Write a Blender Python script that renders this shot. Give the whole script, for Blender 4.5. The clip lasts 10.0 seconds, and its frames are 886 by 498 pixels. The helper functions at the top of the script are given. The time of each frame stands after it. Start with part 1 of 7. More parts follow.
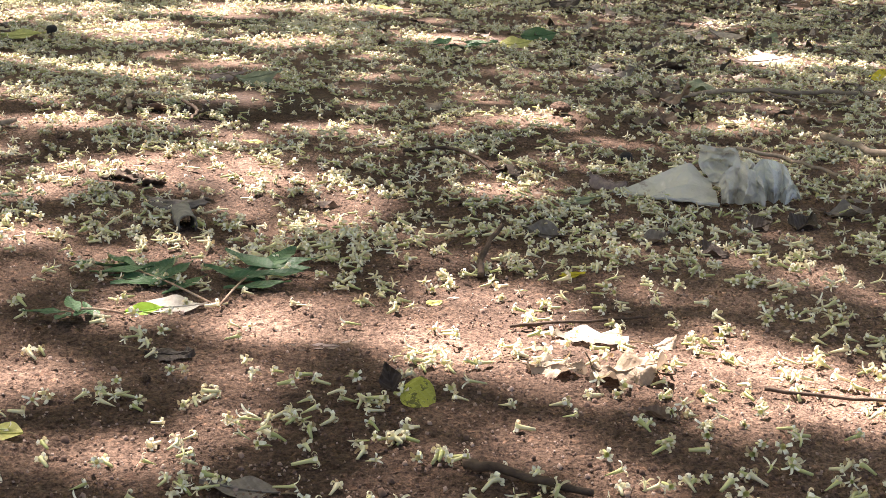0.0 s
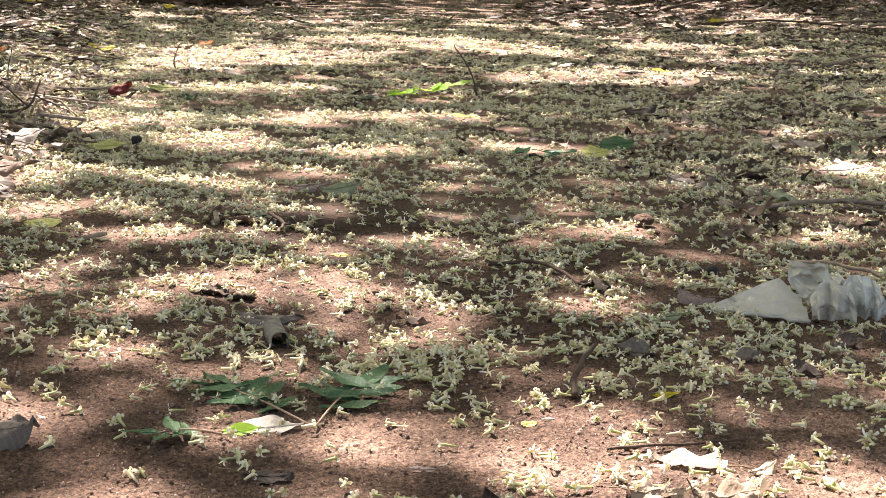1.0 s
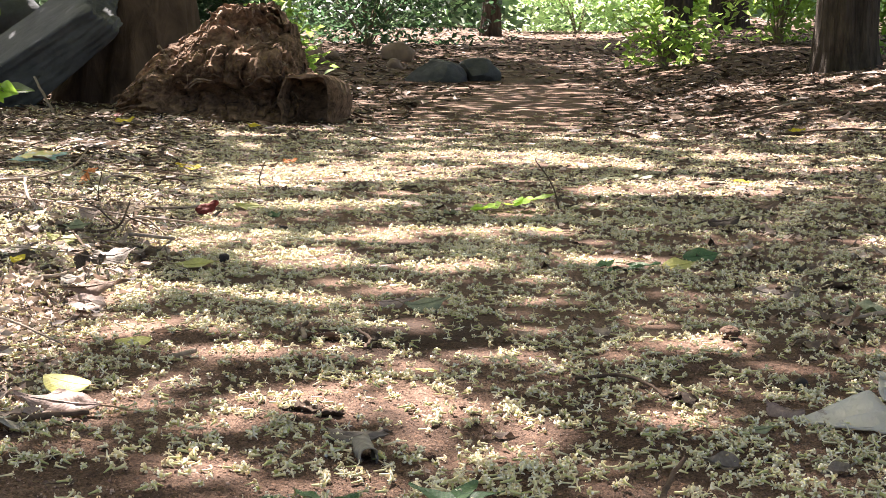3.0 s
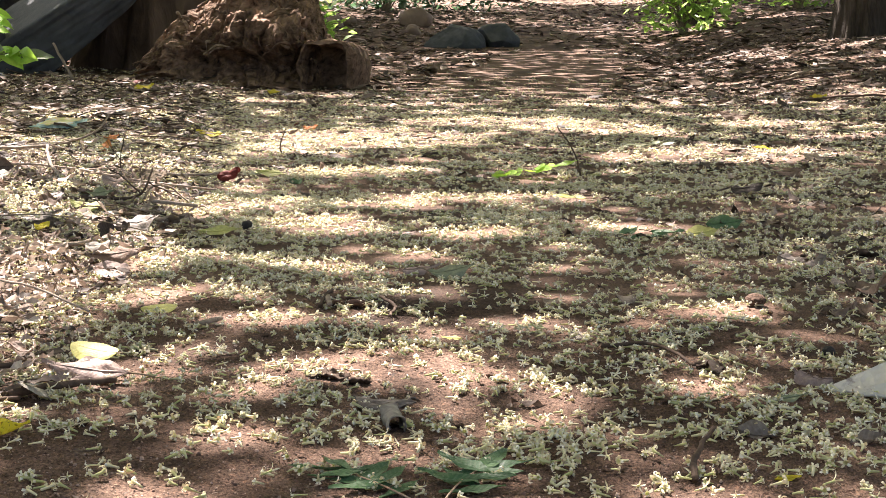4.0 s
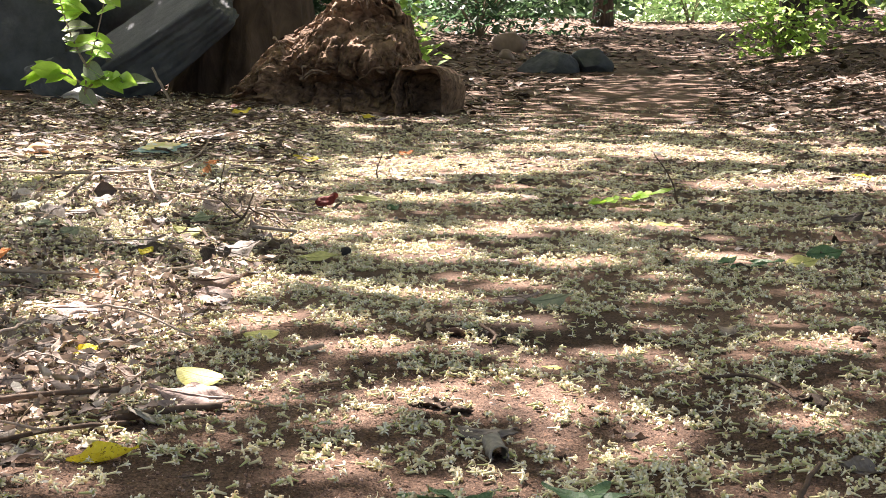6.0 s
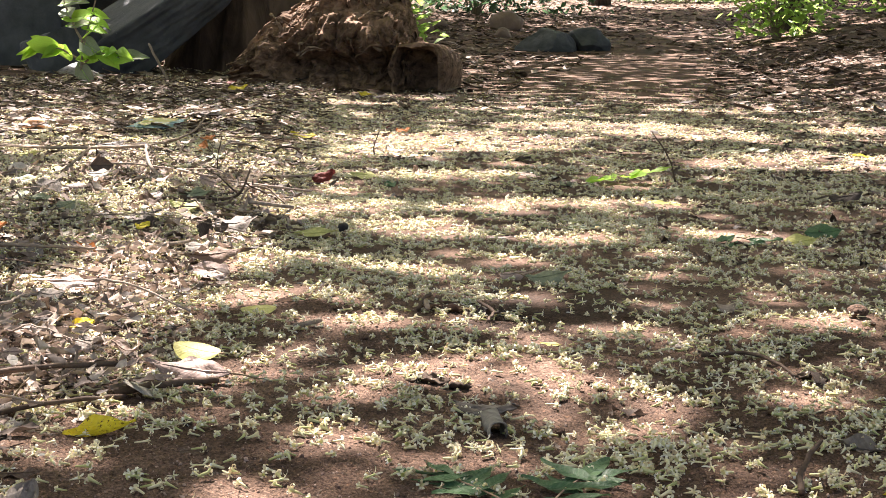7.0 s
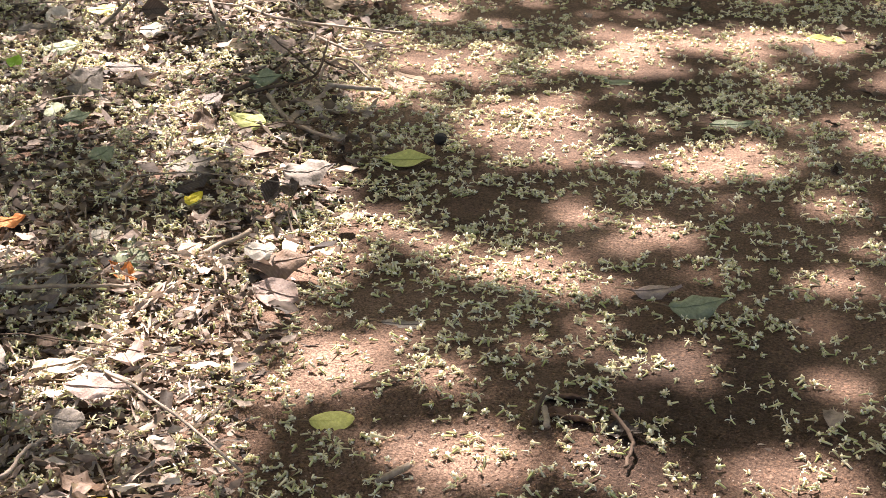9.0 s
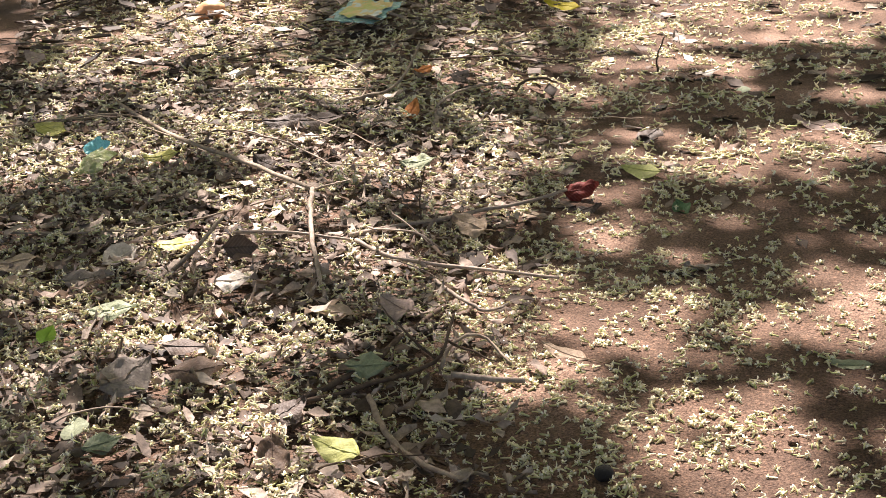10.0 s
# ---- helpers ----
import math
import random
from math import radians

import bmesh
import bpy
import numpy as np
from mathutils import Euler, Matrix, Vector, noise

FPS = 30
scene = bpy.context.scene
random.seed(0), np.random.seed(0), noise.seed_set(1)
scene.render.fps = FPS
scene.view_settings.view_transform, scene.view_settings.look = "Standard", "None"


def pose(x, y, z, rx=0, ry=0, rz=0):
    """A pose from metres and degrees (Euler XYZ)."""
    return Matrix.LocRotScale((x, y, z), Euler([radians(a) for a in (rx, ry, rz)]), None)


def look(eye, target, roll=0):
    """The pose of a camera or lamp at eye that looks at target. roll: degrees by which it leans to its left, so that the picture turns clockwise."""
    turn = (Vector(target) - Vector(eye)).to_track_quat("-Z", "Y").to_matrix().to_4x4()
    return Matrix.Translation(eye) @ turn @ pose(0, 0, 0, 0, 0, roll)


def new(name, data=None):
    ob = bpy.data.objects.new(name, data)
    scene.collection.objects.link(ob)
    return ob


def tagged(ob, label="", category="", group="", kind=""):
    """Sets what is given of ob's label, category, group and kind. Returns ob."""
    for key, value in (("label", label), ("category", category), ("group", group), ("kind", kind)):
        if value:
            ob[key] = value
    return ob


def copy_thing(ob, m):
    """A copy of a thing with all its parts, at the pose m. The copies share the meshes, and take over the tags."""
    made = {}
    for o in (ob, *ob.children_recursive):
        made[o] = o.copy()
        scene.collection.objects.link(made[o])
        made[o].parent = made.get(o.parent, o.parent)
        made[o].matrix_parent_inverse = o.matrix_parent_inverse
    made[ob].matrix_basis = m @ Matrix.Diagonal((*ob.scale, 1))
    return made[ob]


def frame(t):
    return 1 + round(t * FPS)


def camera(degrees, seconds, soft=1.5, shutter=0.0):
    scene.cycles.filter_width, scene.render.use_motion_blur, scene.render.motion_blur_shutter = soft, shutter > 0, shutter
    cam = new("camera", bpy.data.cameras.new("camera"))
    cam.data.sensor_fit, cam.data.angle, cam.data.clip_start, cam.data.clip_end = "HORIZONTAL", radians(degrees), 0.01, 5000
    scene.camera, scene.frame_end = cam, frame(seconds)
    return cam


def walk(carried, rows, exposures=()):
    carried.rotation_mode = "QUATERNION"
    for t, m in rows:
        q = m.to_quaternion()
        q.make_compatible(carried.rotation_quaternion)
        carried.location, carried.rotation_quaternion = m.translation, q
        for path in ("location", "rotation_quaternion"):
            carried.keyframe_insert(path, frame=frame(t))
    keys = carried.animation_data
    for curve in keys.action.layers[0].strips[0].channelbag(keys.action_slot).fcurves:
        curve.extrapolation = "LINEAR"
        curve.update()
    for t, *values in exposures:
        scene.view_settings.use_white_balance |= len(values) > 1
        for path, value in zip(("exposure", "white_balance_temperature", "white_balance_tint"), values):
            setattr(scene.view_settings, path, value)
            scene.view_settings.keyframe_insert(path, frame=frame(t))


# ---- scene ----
cam = camera(30.67, 10.0, soft=0.8)
PATH = [
    (0, (0.1638, -0.0934, 0.2710), (0.1866, 1.8484, -0.2075), 1.96),
    (0.5, (0.1540, -0.0896, 0.2729), (0.1429, 1.8601, -0.1727), 1.78),
    (0.7, (0.1490, -0.0900, 0.2780), (0.1170, 1.8670, -0.1360), 1.70),
    (1, (0.1458, -0.0935, 0.2838), (0.0823, 1.8726, -0.0770), 1.54),
    (1.5, (0.1448, -0.0983, 0.2877), (0.0367, 1.8802, 0.0156), 1.20),
    (2, (0.1432, -0.1004, 0.2865), (0.0048, 1.8829, 0.0690), 0.88),
    (2.5, (0.1447, -0.1034, 0.2868), (-0.0118, 1.8791, 0.0742), 0.62),
    (4, (0.1347, -0.1005, 0.2880), (-0.0542, 1.8728, 0.0219), 0.39),
    (4.5, (0.1329, -0.1029, 0.2923), (-0.0758, 1.8678, 0.0231), 0.42),
    (5, (0.1275, -0.1047, 0.2953), (-0.1141, 1.8638, 0.0372), 0.44),
    (5.5, (0.1255, -0.1072, 0.2969), (-0.1510, 1.8587, 0.0548), 0.38),
    (6.8, (0.1244, -0.1042, 0.2874), (-0.1905, 1.8566, 0.0506), 0.70),
    (7, (0.1213, -0.1011, 0.2899), (-0.1731, 1.8595, 0.0262), 0.85),
    (7.2, (0.1170, -0.1000, 0.3050), (-0.1510, 1.8570, -0.0070), 1.10),
    (7.5, (0.1005, -0.0944, 0.3488), (-0.1272, 1.8371, -0.1175), 1.25),
    (7.7, (0.0720, -0.0920, 0.4170), (-0.1370, 1.7980, -0.2010), 1.40),
    (8, (0.0176, -0.0623, 0.5553), (-0.2061, 1.7443, -0.2731), 0.76),
    (8.2, (0.0130, -0.0080, 0.6210), (-0.2590, 1.7760, -0.2420), 0.20),
    (8.5, (0.0253, 0.1382, 0.6370), (-0.3019, 1.9217, -0.2068), -0.29),
    (8.7, (0.0310, 0.2370, 0.6420), (-0.3280, 2.0250, -0.1780), -0.35),
    (9, (0.0248, 0.3896, 0.6493), (-0.3673, 2.1872, -0.1350), -0.38),
    (9.2, (0.0010, 0.5150, 0.6490), (-0.4220, 2.3160, -0.1150), -0.60),
    (9.5, (-0.0373, 0.6790, 0.6641), (-0.5415, 2.4667, -0.0775), -1.44),
    (9.7, (-0.0660, 0.8060, 0.6580), (-0.6250, 2.5900, -0.0540), -2.10),
    (10, (-0.0906, 0.9813, 0.6698), (-0.7028, 2.7572, -0.0168), -2.43),
]
walk(cam, [(t, look(e, g, r)) for t, e, g, r in PATH],
     [(0, 3.16, 7000, 20), (5, 3.11, 7000, 20), (7.5, 3.06, 7000, 20), (8.5, 3.01, 7000, 20), (9.5, 2.83, 7000, 20), (10, 2.54, 7000, 20)])

# ---- light ----
world = bpy.data.worlds.new("world")
scene.world = world
world.use_nodes = True
wn = world.node_tree
bg = wn.nodes["Background"]
sky = wn.nodes.new("ShaderNodeTexSky")
sky.sky_type = "NISHITA"
sky.sun_disc = False
sky.dust_density = 4.0
sky.ozone_density = 0.3
SUN = Vector((-0.30, 0.55, 1.0))            # towards the sun
sky.sun_elevation = math.atan2(SUN.z, SUN.xy.length)
sky.sun_rotation = math.atan2(SUN.x, SUN.y)
wn.links.new(sky.outputs[0], bg.inputs[0])
bg.inputs[1].default_value = 0.036
sun = new("sun", bpy.data.lights.new("sun", "SUN"))
sun.data.energy = 4.2
sun.data.angle = radians(0.5)
sun.data.color = (1.0, 0.98, 0.95)
sun.matrix_world = look(SUN * 20, (0, 0, 0))

# ---- small tools ----
def vnoise(x, y, seed=0):
    """Smooth noise, 0 to 1, of two arrays."""
    x, y = np.asarray(x, float), np.asarray(y, float)
    i, j = np.floor(x), np.floor(y)
    u, v = x - i, y - j
    u, v = u * u * (3 - 2 * u), v * v * (3 - 2 * v)
    def h(a, b):
        s = np.sin(a * 127.1 + b * 311.7 + seed * 74.7) * 43758.5453
        return s - np.floor(s)
    return (h(i, j) * (1 - u) + h(i + 1, j) * u) * (1 - v) + (h(i, j + 1) * (1 - u) + h(i + 1, j + 1) * u) * v


def step(a, b, x):
    u = np.clip((np.asarray(x, float) - a) / (b - a), 0, 1)
    return u * u * (3 - 2 * u)


def path_edge(y):
    """x of the path's edge towards the litter."""
    y = np.asarray(y, float)
    return -0.40 + 0.05 * step(1.7, 1.15, y) + 0.06 * np.exp(-((y - 1.13) / 0.07) ** 2) + 0.05 * step(0.93, 0.75, y) - 0.20 * np.clip(y - 1.9, 0, 6)


def ground_z(x, y):
    x, y = np.asarray(x, float), np.asarray(y, float)
    z = 0.026 * np.clip(y - 8.5, 0, 5.5) + 0.058 * np.clip(y - 14, 0, 12) + 0.03 * np.clip(y - 26, 0, 34)
    z = z + 0.22 * step(0.4, 2.2, x) * step(5, 10.5, y) + 0.02 * step(0.5, 1.4, x) * step(1.8, 5, y)
    z = z + 0.028 * step(0.0, 0.25, path_edge(y) - x) * step(1.25, 1.9, y)
    z = z + 0.10 * step(2.0, 8.0, np.abs(x)) * (vnoise(x * 0.5, y * 0.5, 3) - 0.2)
    near = step(9, 4, y)
    return z + near * (0.008 * (vnoise(x * 7, y * 7, 5) - 0.5) + 0.003 * (vnoise(x * 30, y * 30, 6) - 0.5))


def np_mesh(name, verts, faces, materials, index=None, smooth=True):
    me = bpy.data.meshes.new(name)
    me.from_pydata(np.asarray(verts).tolist(), [], faces.tolist() if isinstance(faces, np.ndarray) else faces)
    for m in materials:
        me.materials.append(m)
    if index is not None:
        me.polygons.foreach_set("material_index", np.asarray(index, dtype=np.int32))
    me.polygons.foreach_set("use_smooth", np.full(len(me.polygons), smooth))
    me.update()
    return me


def part(name, mesh, parent, label="", m=None):
    ob = new(name, mesh)
    ob.parent = parent
    if m is not None:
        ob.matrix_basis = m
    if label:
        tagged(ob, label)
    return ob


def tube(points, radii, sides=7, rough=0.0, seed=0, cap=True):
    """Vertices and faces of a bent, tapering round bar."""
    pts = [Vector(p) for p in points]
    verts, faces = [], []
    rnd = random.Random(seed)
    for i, p in enumerate(pts):
        d = (pts[min(i + 1, len(pts) - 1)] - pts[max(i - 1, 0)]).normalized()
        a = d.orthogonal().normalized() if abs(d.z) > 0.9 else d.cross(Vector((0, 0, 1))).normalized()
        b = d.cross(a)
        for k in range(sides):
            w = 2 * math.pi * k / sides
            r = radii[i] * (1 + rough * (rnd.random() - 0.5))
            verts.append(p + (a * math.cos(w) + b * math.sin(w)) * r)
    for i in range(len(pts) - 1):
        for k in range(sides):
            k2 = (k + 1) % sides
            faces.append((i * sides + k, i * sides + k2, (i + 1) * sides + k2, (i + 1) * sides + k))
    if cap:
        faces.append(tuple(range(sides))[::-1])
        faces.append(tuple((len(pts) - 1) * sides + k for k in range(sides)))
    return [tuple(v) for v in verts], faces


def bend(points, n=4, wobble=0.0, seed=0):
    """A smooth, slightly crooked line through the points."""
    pts = [Vector(p) for p in points]
    rnd = random.Random(seed)
    out = []
    for i in range(len(pts) - 1):
        p0, p1, p2, p3 = pts[max(i - 1, 0)], pts[i], pts[i + 1], pts[min(i + 2, len(pts) - 1)]
        for k in range(n):
            u = k / n
            q = 0.5 * ((2 * p1) + (p2 - p0) * u + (2 * p0 - 5 * p1 + 4 * p2 - p3) * u * u + (3 * p1 - p0 - 3 * p2 + p3) * u ** 3)
            out.append(q + Vector([(rnd.random() - 0.5) * wobble for _ in range(3)]))
    return out + [pts[-1]]


# ---- materials ----
class Nodes:
    def __init__(self, name):
        self.mat = bpy.data.materials.new(name)
        self.mat.use_nodes = True
        self.t = self.mat.node_tree
        self.p = self.t.nodes["Principled BSDF"]
        self.out = self.t.nodes["Material Output"]
        self.co = self.t.nodes.new("ShaderNodeTexCoord").outputs["Object"]

    def noise(self, scale, detail=4.0, rough=0.6, warp=0.0, stretch=None):
        n = self.t.nodes.new("ShaderNodeTexNoise")
        n.inputs["Scale"].default_value, n.inputs["Detail"].default_value = scale, detail
        n.inputs["Roughness"].default_value, n.inputs["Distortion"].default_value = rough, warp
        co = self.co
        if stretch:
            m = self.t.nodes.new("ShaderNodeMapping")
            m.inputs["Scale"].default_value = stretch
            self.t.links.new(co, m.inputs[0])
            co = m.outputs[0]
        self.t.links.new(co, n.inputs["Vector"])
        return n.outputs["Fac"]

    def cells(self, scale):
        n = self.t.nodes.new("ShaderNodeTexVoronoi")
        n.inputs["Scale"].default_value = scale
        self.t.links.new(self.co, n.inputs["Vector"])
        return n

    def ramp(self, fac, *stops):
        r = self.t.nodes.new("ShaderNodeValToRGB")
        r.color_ramp.elements[0].position, r.color_ramp.elements[1].position = stops[0][0], stops[-1][0]
        r.color_ramp.elements[0].color, r.color_ramp.elements[1].color = (*stops[0][1], 1), (*stops[-1][1], 1)
        for pos, c in stops[1:-1]:
            e = r.color_ramp.elements.new(pos)
            e.color = (*c, 1)
        self.t.links.new(fac, r.inputs[0])
        return r.outputs[0]

    def mix(self, fac, a, b, kind="MIX"):
        m = self.t.nodes.new("ShaderNodeMix")
        m.data_type, m.blend_type = "RGBA", kind
        for s, v in ((m.inputs[0], fac), (m.inputs[6], a), (m.inputs[7], b)):
            if isinstance(v, (int, float)):
                s.default_value = v
            elif isinstance(v, tuple):
                s.default_value = (*v, 1)
            else:
                self.t.links.new(v, s)
        return m.outputs[2]

    def bump(self, height, distance, strength=1.0, under=None):
        b = self.t.nodes.new("ShaderNodeBump")
        b.inputs["Distance"].default_value, b.inputs["Strength"].default_value = distance, strength
        self.t.links.new(height, b.inputs["Height"])
        if under is not None:
            self.t.links.new(under, b.inputs["Normal"])
        return b.outputs[0]

    def veins(self, waves):
        """Side veins that slant forward from a leaf's midrib, which lies on the x axis."""
        def calc(kind, a, b=None):
            m = self.t.nodes.new("ShaderNodeMath")
            m.operation = kind
            for s, v in zip(m.inputs, (a, b)):
                if isinstance(v, (int, float)):
                    s.default_value = v
                elif v is not None:
                    self.t.links.new(v, s)
            return m.outputs[0]
        sep = self.t.nodes.new("ShaderNodeSeparateXYZ")
        self.t.links.new(self.co, sep.inputs[0])
        slant = calc("SUBTRACT", sep.outputs[0], calc("MULTIPLY", calc("ABSOLUTE", sep.outputs[1]), 0.9))
        return calc("ABSOLUTE", calc("SINE", calc("MULTIPLY", slant, waves * 0.5)))

    def random(self):
        return self.t.nodes.new("ShaderNodeObjectInfo").outputs["Random"]

    def island(self):
        return self.t.nodes.new("ShaderNodeNewGeometry").outputs["Random Per Island"]

    def done(self, color, rough=0.8, normal=None, thin=0.0, thin_color=None, spec=0.3):
        self.p.inputs["Roughness"].default_value = rough
        self.p.inputs["Specular IOR Level"].default_value = spec
        if isinstance(color, tuple):
            self.p.inputs["Base Color"].default_value = (*color, 1)
        else:
            self.t.links.new(color, self.p.inputs["Base Color"])
        if normal is not None:
            self.t.links.new(normal, self.p.inputs["Normal"])
        if thin:
            tr = self.t.nodes.new("ShaderNodeBsdfTranslucent")
            c = thin_color if thin_color is not None else color
            if isinstance(c, tuple):
                tr.inputs[0].default_value = (*c, 1)
            else:
                self.t.links.new(c, tr.inputs[0])
            mx = self.t.nodes.new("ShaderNodeMixShader")
            mx.inputs[0].default_value = thin
            self.t.links.new(self.p.outputs[0], mx.inputs[1])
            self.t.links.new(tr.outputs[0], mx.inputs[2])
            self.t.links.new(mx.outputs[0], self.out.inputs[0])
        return self.mat


def soil_material():
    n = Nodes("soil")
    broad = n.ramp(n.noise(3.5, 5, 0.6, 0.4), (0.3, (0.034, 0.021, 0.015)), (0.5, (0.094, 0.059, 0.042)), (0.72, (0.195, 0.130, 0.098)))
    grain = n.ramp(n.noise(420, 3, 0.7), (0.34, (0.09, 0.075, 0.07)), (0.5, (0.49, 0.48, 0.47)), (0.66, (0.97, 0.96, 0.94)))
    c = n.mix(0.75, broad, grain, "OVERLAY")
    cell = n.cells(380)
    speck = n.ramp(cell.outputs["Color"], (0.05, (0.25, 0.2, 0.18)), (0.22, (0.5, 0.5, 0.5)), (0.76, (0.5, 0.5, 0.5)), (0.95, (0.90, 0.84, 0.78)))
    c = n.mix(0.95, c, speck, "OVERLAY")
    b = n.bump(n.noise(60, 4, 0.65), 0.006, 0.6)
    b = n.bump(n.noise(170, 3, 0.6), 0.0035, 0.8, b)
    b = n.bump(n.noise(380, 2, 0.7), 0.0022, 0.9, b)
    return n.done(c, 0.92, b, spec=0.15)


def leaf_material(name, a, b, spots=(0.05, 0.035, 0.025), thin=0.25, rough=0.6, spot_at=0.66, light=None, vein=0.35, spot_scale=120):
    n = Nodes(name)
    c = n.mix(n.random(), a, b)
    c = n.mix(n.ramp(n.noise(45, 4, 0.6, 0.3), (0.35, (0, 0, 0)), (0.65, (1, 1, 1))), c, n.mix(0.55, c, b))
    c = n.mix(n.ramp(n.noise(spot_scale, 4, 0.7), (spot_at, (0, 0, 0)), (spot_at + 0.05, (1, 1, 1))), c, spots)
    veins = n.veins(1500.0)
    c = n.mix(n.ramp(veins, (0.80, (0, 0, 0)), (0.97, (0.08, 0.08, 0.08))), c, n.mix(0.5, c, (0.75, 0.70, 0.55)))
    c = n.mix(0.55, c, n.ramp(n.noise(230, 4, 0.7), (0.3, (0.25, 0.24, 0.23)), (0.55, (0.52, 0.52, 0.52)), (0.75, (0.8, 0.79, 0.77))), "OVERLAY")
    nrm = n.bump(n.noise(110, 4, 0.65, 0.5), 0.003, 0.6)
    nrm = n.bump(veins, 0.0003, vein, nrm)
    return n.done(c, rough, nrm, thin, light if light else c, 0.18)


def bark_material(name, a, b, scale=30, stretch=(1, 1, 0.15), rough=0.9, depth=0.01):
    n = Nodes(name)
    f = n.noise(scale, 6, 0.65, 0.6, stretch)
    c = n.ramp(f, (0.32, a), (0.68, b))
    c = n.mix(n.ramp(n.noise(4, 3), (0.4, (0, 0, 0)), (0.7, (1, 1, 1))), c, n.mix(0.5, c, a))
    return n.done(c, rough, n.bump(f, depth, 0.9), spec=0.15)


def stone_material(name, a, b):
    n = Nodes(name)
    c = n.ramp(n.noise(6, 8, 0.65, 0.3), (0.3, a), (0.7, b))
    c = n.mix(n.ramp(n.noise(60, 4), (0.69, (0, 0, 0)), (0.78, (1, 1, 1))), c, (0.16, 0.165, 0.16))
    return n.done(c, 0.75, n.bump(n.noise(25, 8, 0.7), 0.012, 0.7), spec=0.35)


def island_leaf(name, a, b, thin, light, rough=0.5, mid=None, blotch=0.0):
    n = Nodes(name)
    stops = [(0.0, a), (1.0, b)] if mid is None else [(0.0, a), (0.55, mid), (1.0, b)]
    c = n.ramp(n.island(), *stops)
    if blotch:
        c = n.mix(blotch, c, n.ramp(n.noise(90, 5, 0.7), (0.32, (0.12, 0.11, 0.10)), (0.52, (0.5, 0.5, 0.5)), (0.72, (0.85, 0.84, 0.82))), "OVERLAY")
    return n.done(c, rough, None, thin, light if light else c)


def petal_material():
    n = Nodes("cream_petal")
    c = n.ramp(n.island(), (0.0, (0.36, 0.24, 0.13)), (0.16, (0.68, 0.57, 0.36)), (0.50, (0.80, 0.75, 0.55)), (1.0, (0.88, 0.86, 0.72)))
    c = n.mix(n.ramp(n.noise(75, 2), (0.58, (0, 0, 0)), (0.70, (0.6, 0.6, 0.6))), c, n.mix(0.55, c, (0.55, 0.42, 0.22)))
    return n.done(c, 0.55, None, 0.22, c)


SOIL = soil_material()
CRUMB = island_leaf("soil_crumb", (0.085, 0.052, 0.038), (0.40, 0.29, 0.23), 0, None, 0.95, (0.165, 0.102, 0.075))
PETAL = petal_material()
FLOWER_TUBE = island_leaf("green_flower_tube", (0.44, 0.46, 0.18), (0.82, 0.74, 0.50), 0.15, None, 0.5, (0.66, 0.63, 0.34))
DRY = leaf_material("dry_brown_leaf", (0.085, 0.055, 0.040), (0.23, 0.155, 0.115))
DARK_DRY = leaf_material("dark_dry_leaf", (0.035, 0.026, 0.022), (0.085, 0.060, 0.048), thin=0.08)
TAN = leaf_material("tan_leaf", (0.31, 0.22, 0.15), (0.44, 0.34, 0.25), thin=0.25)
GREY = leaf_material("grey_dry_leaf", (0.115, 0.092, 0.076), (0.25, 0.21, 0.178), thin=0.15)
PINK = leaf_material("pinkish_dry_leaf", (0.20, 0.140, 0.118), (0.37, 0.275, 0.235), thin=0.15)
ASHEN = leaf_material("ashen_leaf", (0.26, 0.235, 0.19), (0.38, 0.35, 0.29), thin=0.15)
PALE = leaf_material("bleached_leaf", (0.44, 0.385, 0.32), (0.60, 0.54, 0.47), thin=0.2, spot_at=0.78)
YELLOW = leaf_material("yellow_leaf", (0.62, 0.50, 0.035), (0.72, 0.60, 0.06), (0.10, 0.055, 0.015), 0.3, 0.5, 0.62)
OLIVE = leaf_material("yellow_green_leaf", (0.44, 0.44, 0.12), (0.56, 0.53, 0.19), (0.25, 0.18, 0.06), 0.3, 0.5, 0.72)
GREEN = leaf_material("green_leaf", (0.045, 0.110, 0.055), (0.085, 0.165, 0.072), (0.06, 0.10, 0.03), 0.2, 0.42, 0.75)
SPOTTED = leaf_material("spotted_yellow_leaf", (0.66, 0.54, 0.03), (0.74, 0.62, 0.05), (0.10, 0.055, 0.012), 0.3, 0.5, 0.585, spot_scale=300)
MOTTLED = leaf_material("mottled_yellow_green_leaf", (0.30, 0.31, 0.045), (0.42, 0.42, 0.08), (0.12, 0.12, 0.03), 0.3, 0.55, 0.54, spot_scale=210)
LIMEY = leaf_material("lime_yellow_leaf", (0.42, 0.44, 0.14), (0.53, 0.53, 0.21), (0.25, 0.2, 0.06), 0.3, 0.5, 0.74)
DULL_GREEN = leaf_material("dull_green_leaf", (0.17, 0.21, 0.13), (0.24, 0.26, 0.17), (0.15, 0.12, 0.07), 0.2, 0.6)
BRIGHT = leaf_material("bright_green_leaf", (0.22, 0.42, 0.05), (0.34, 0.55, 0.09), (0.2, 0.3, 0.05), 0.45, 0.4, 0.78, (0.50, 0.80, 0.10))
RED = leaf_material("red_leaf", (0.11, 0.018, 0.015), (0.17, 0.028, 0.022), thin=0.25)
ORANGE = leaf_material("orange_leaf", (0.50, 0.17, 0.05), (0.60, 0.24, 0.08), thin=0.3)
STALK = bark_material("leaf_stalk", (0.16, 0.11, 0.07), (0.30, 0.22, 0.13), 90, (1, 1, 1), 0.7, 0.0005)
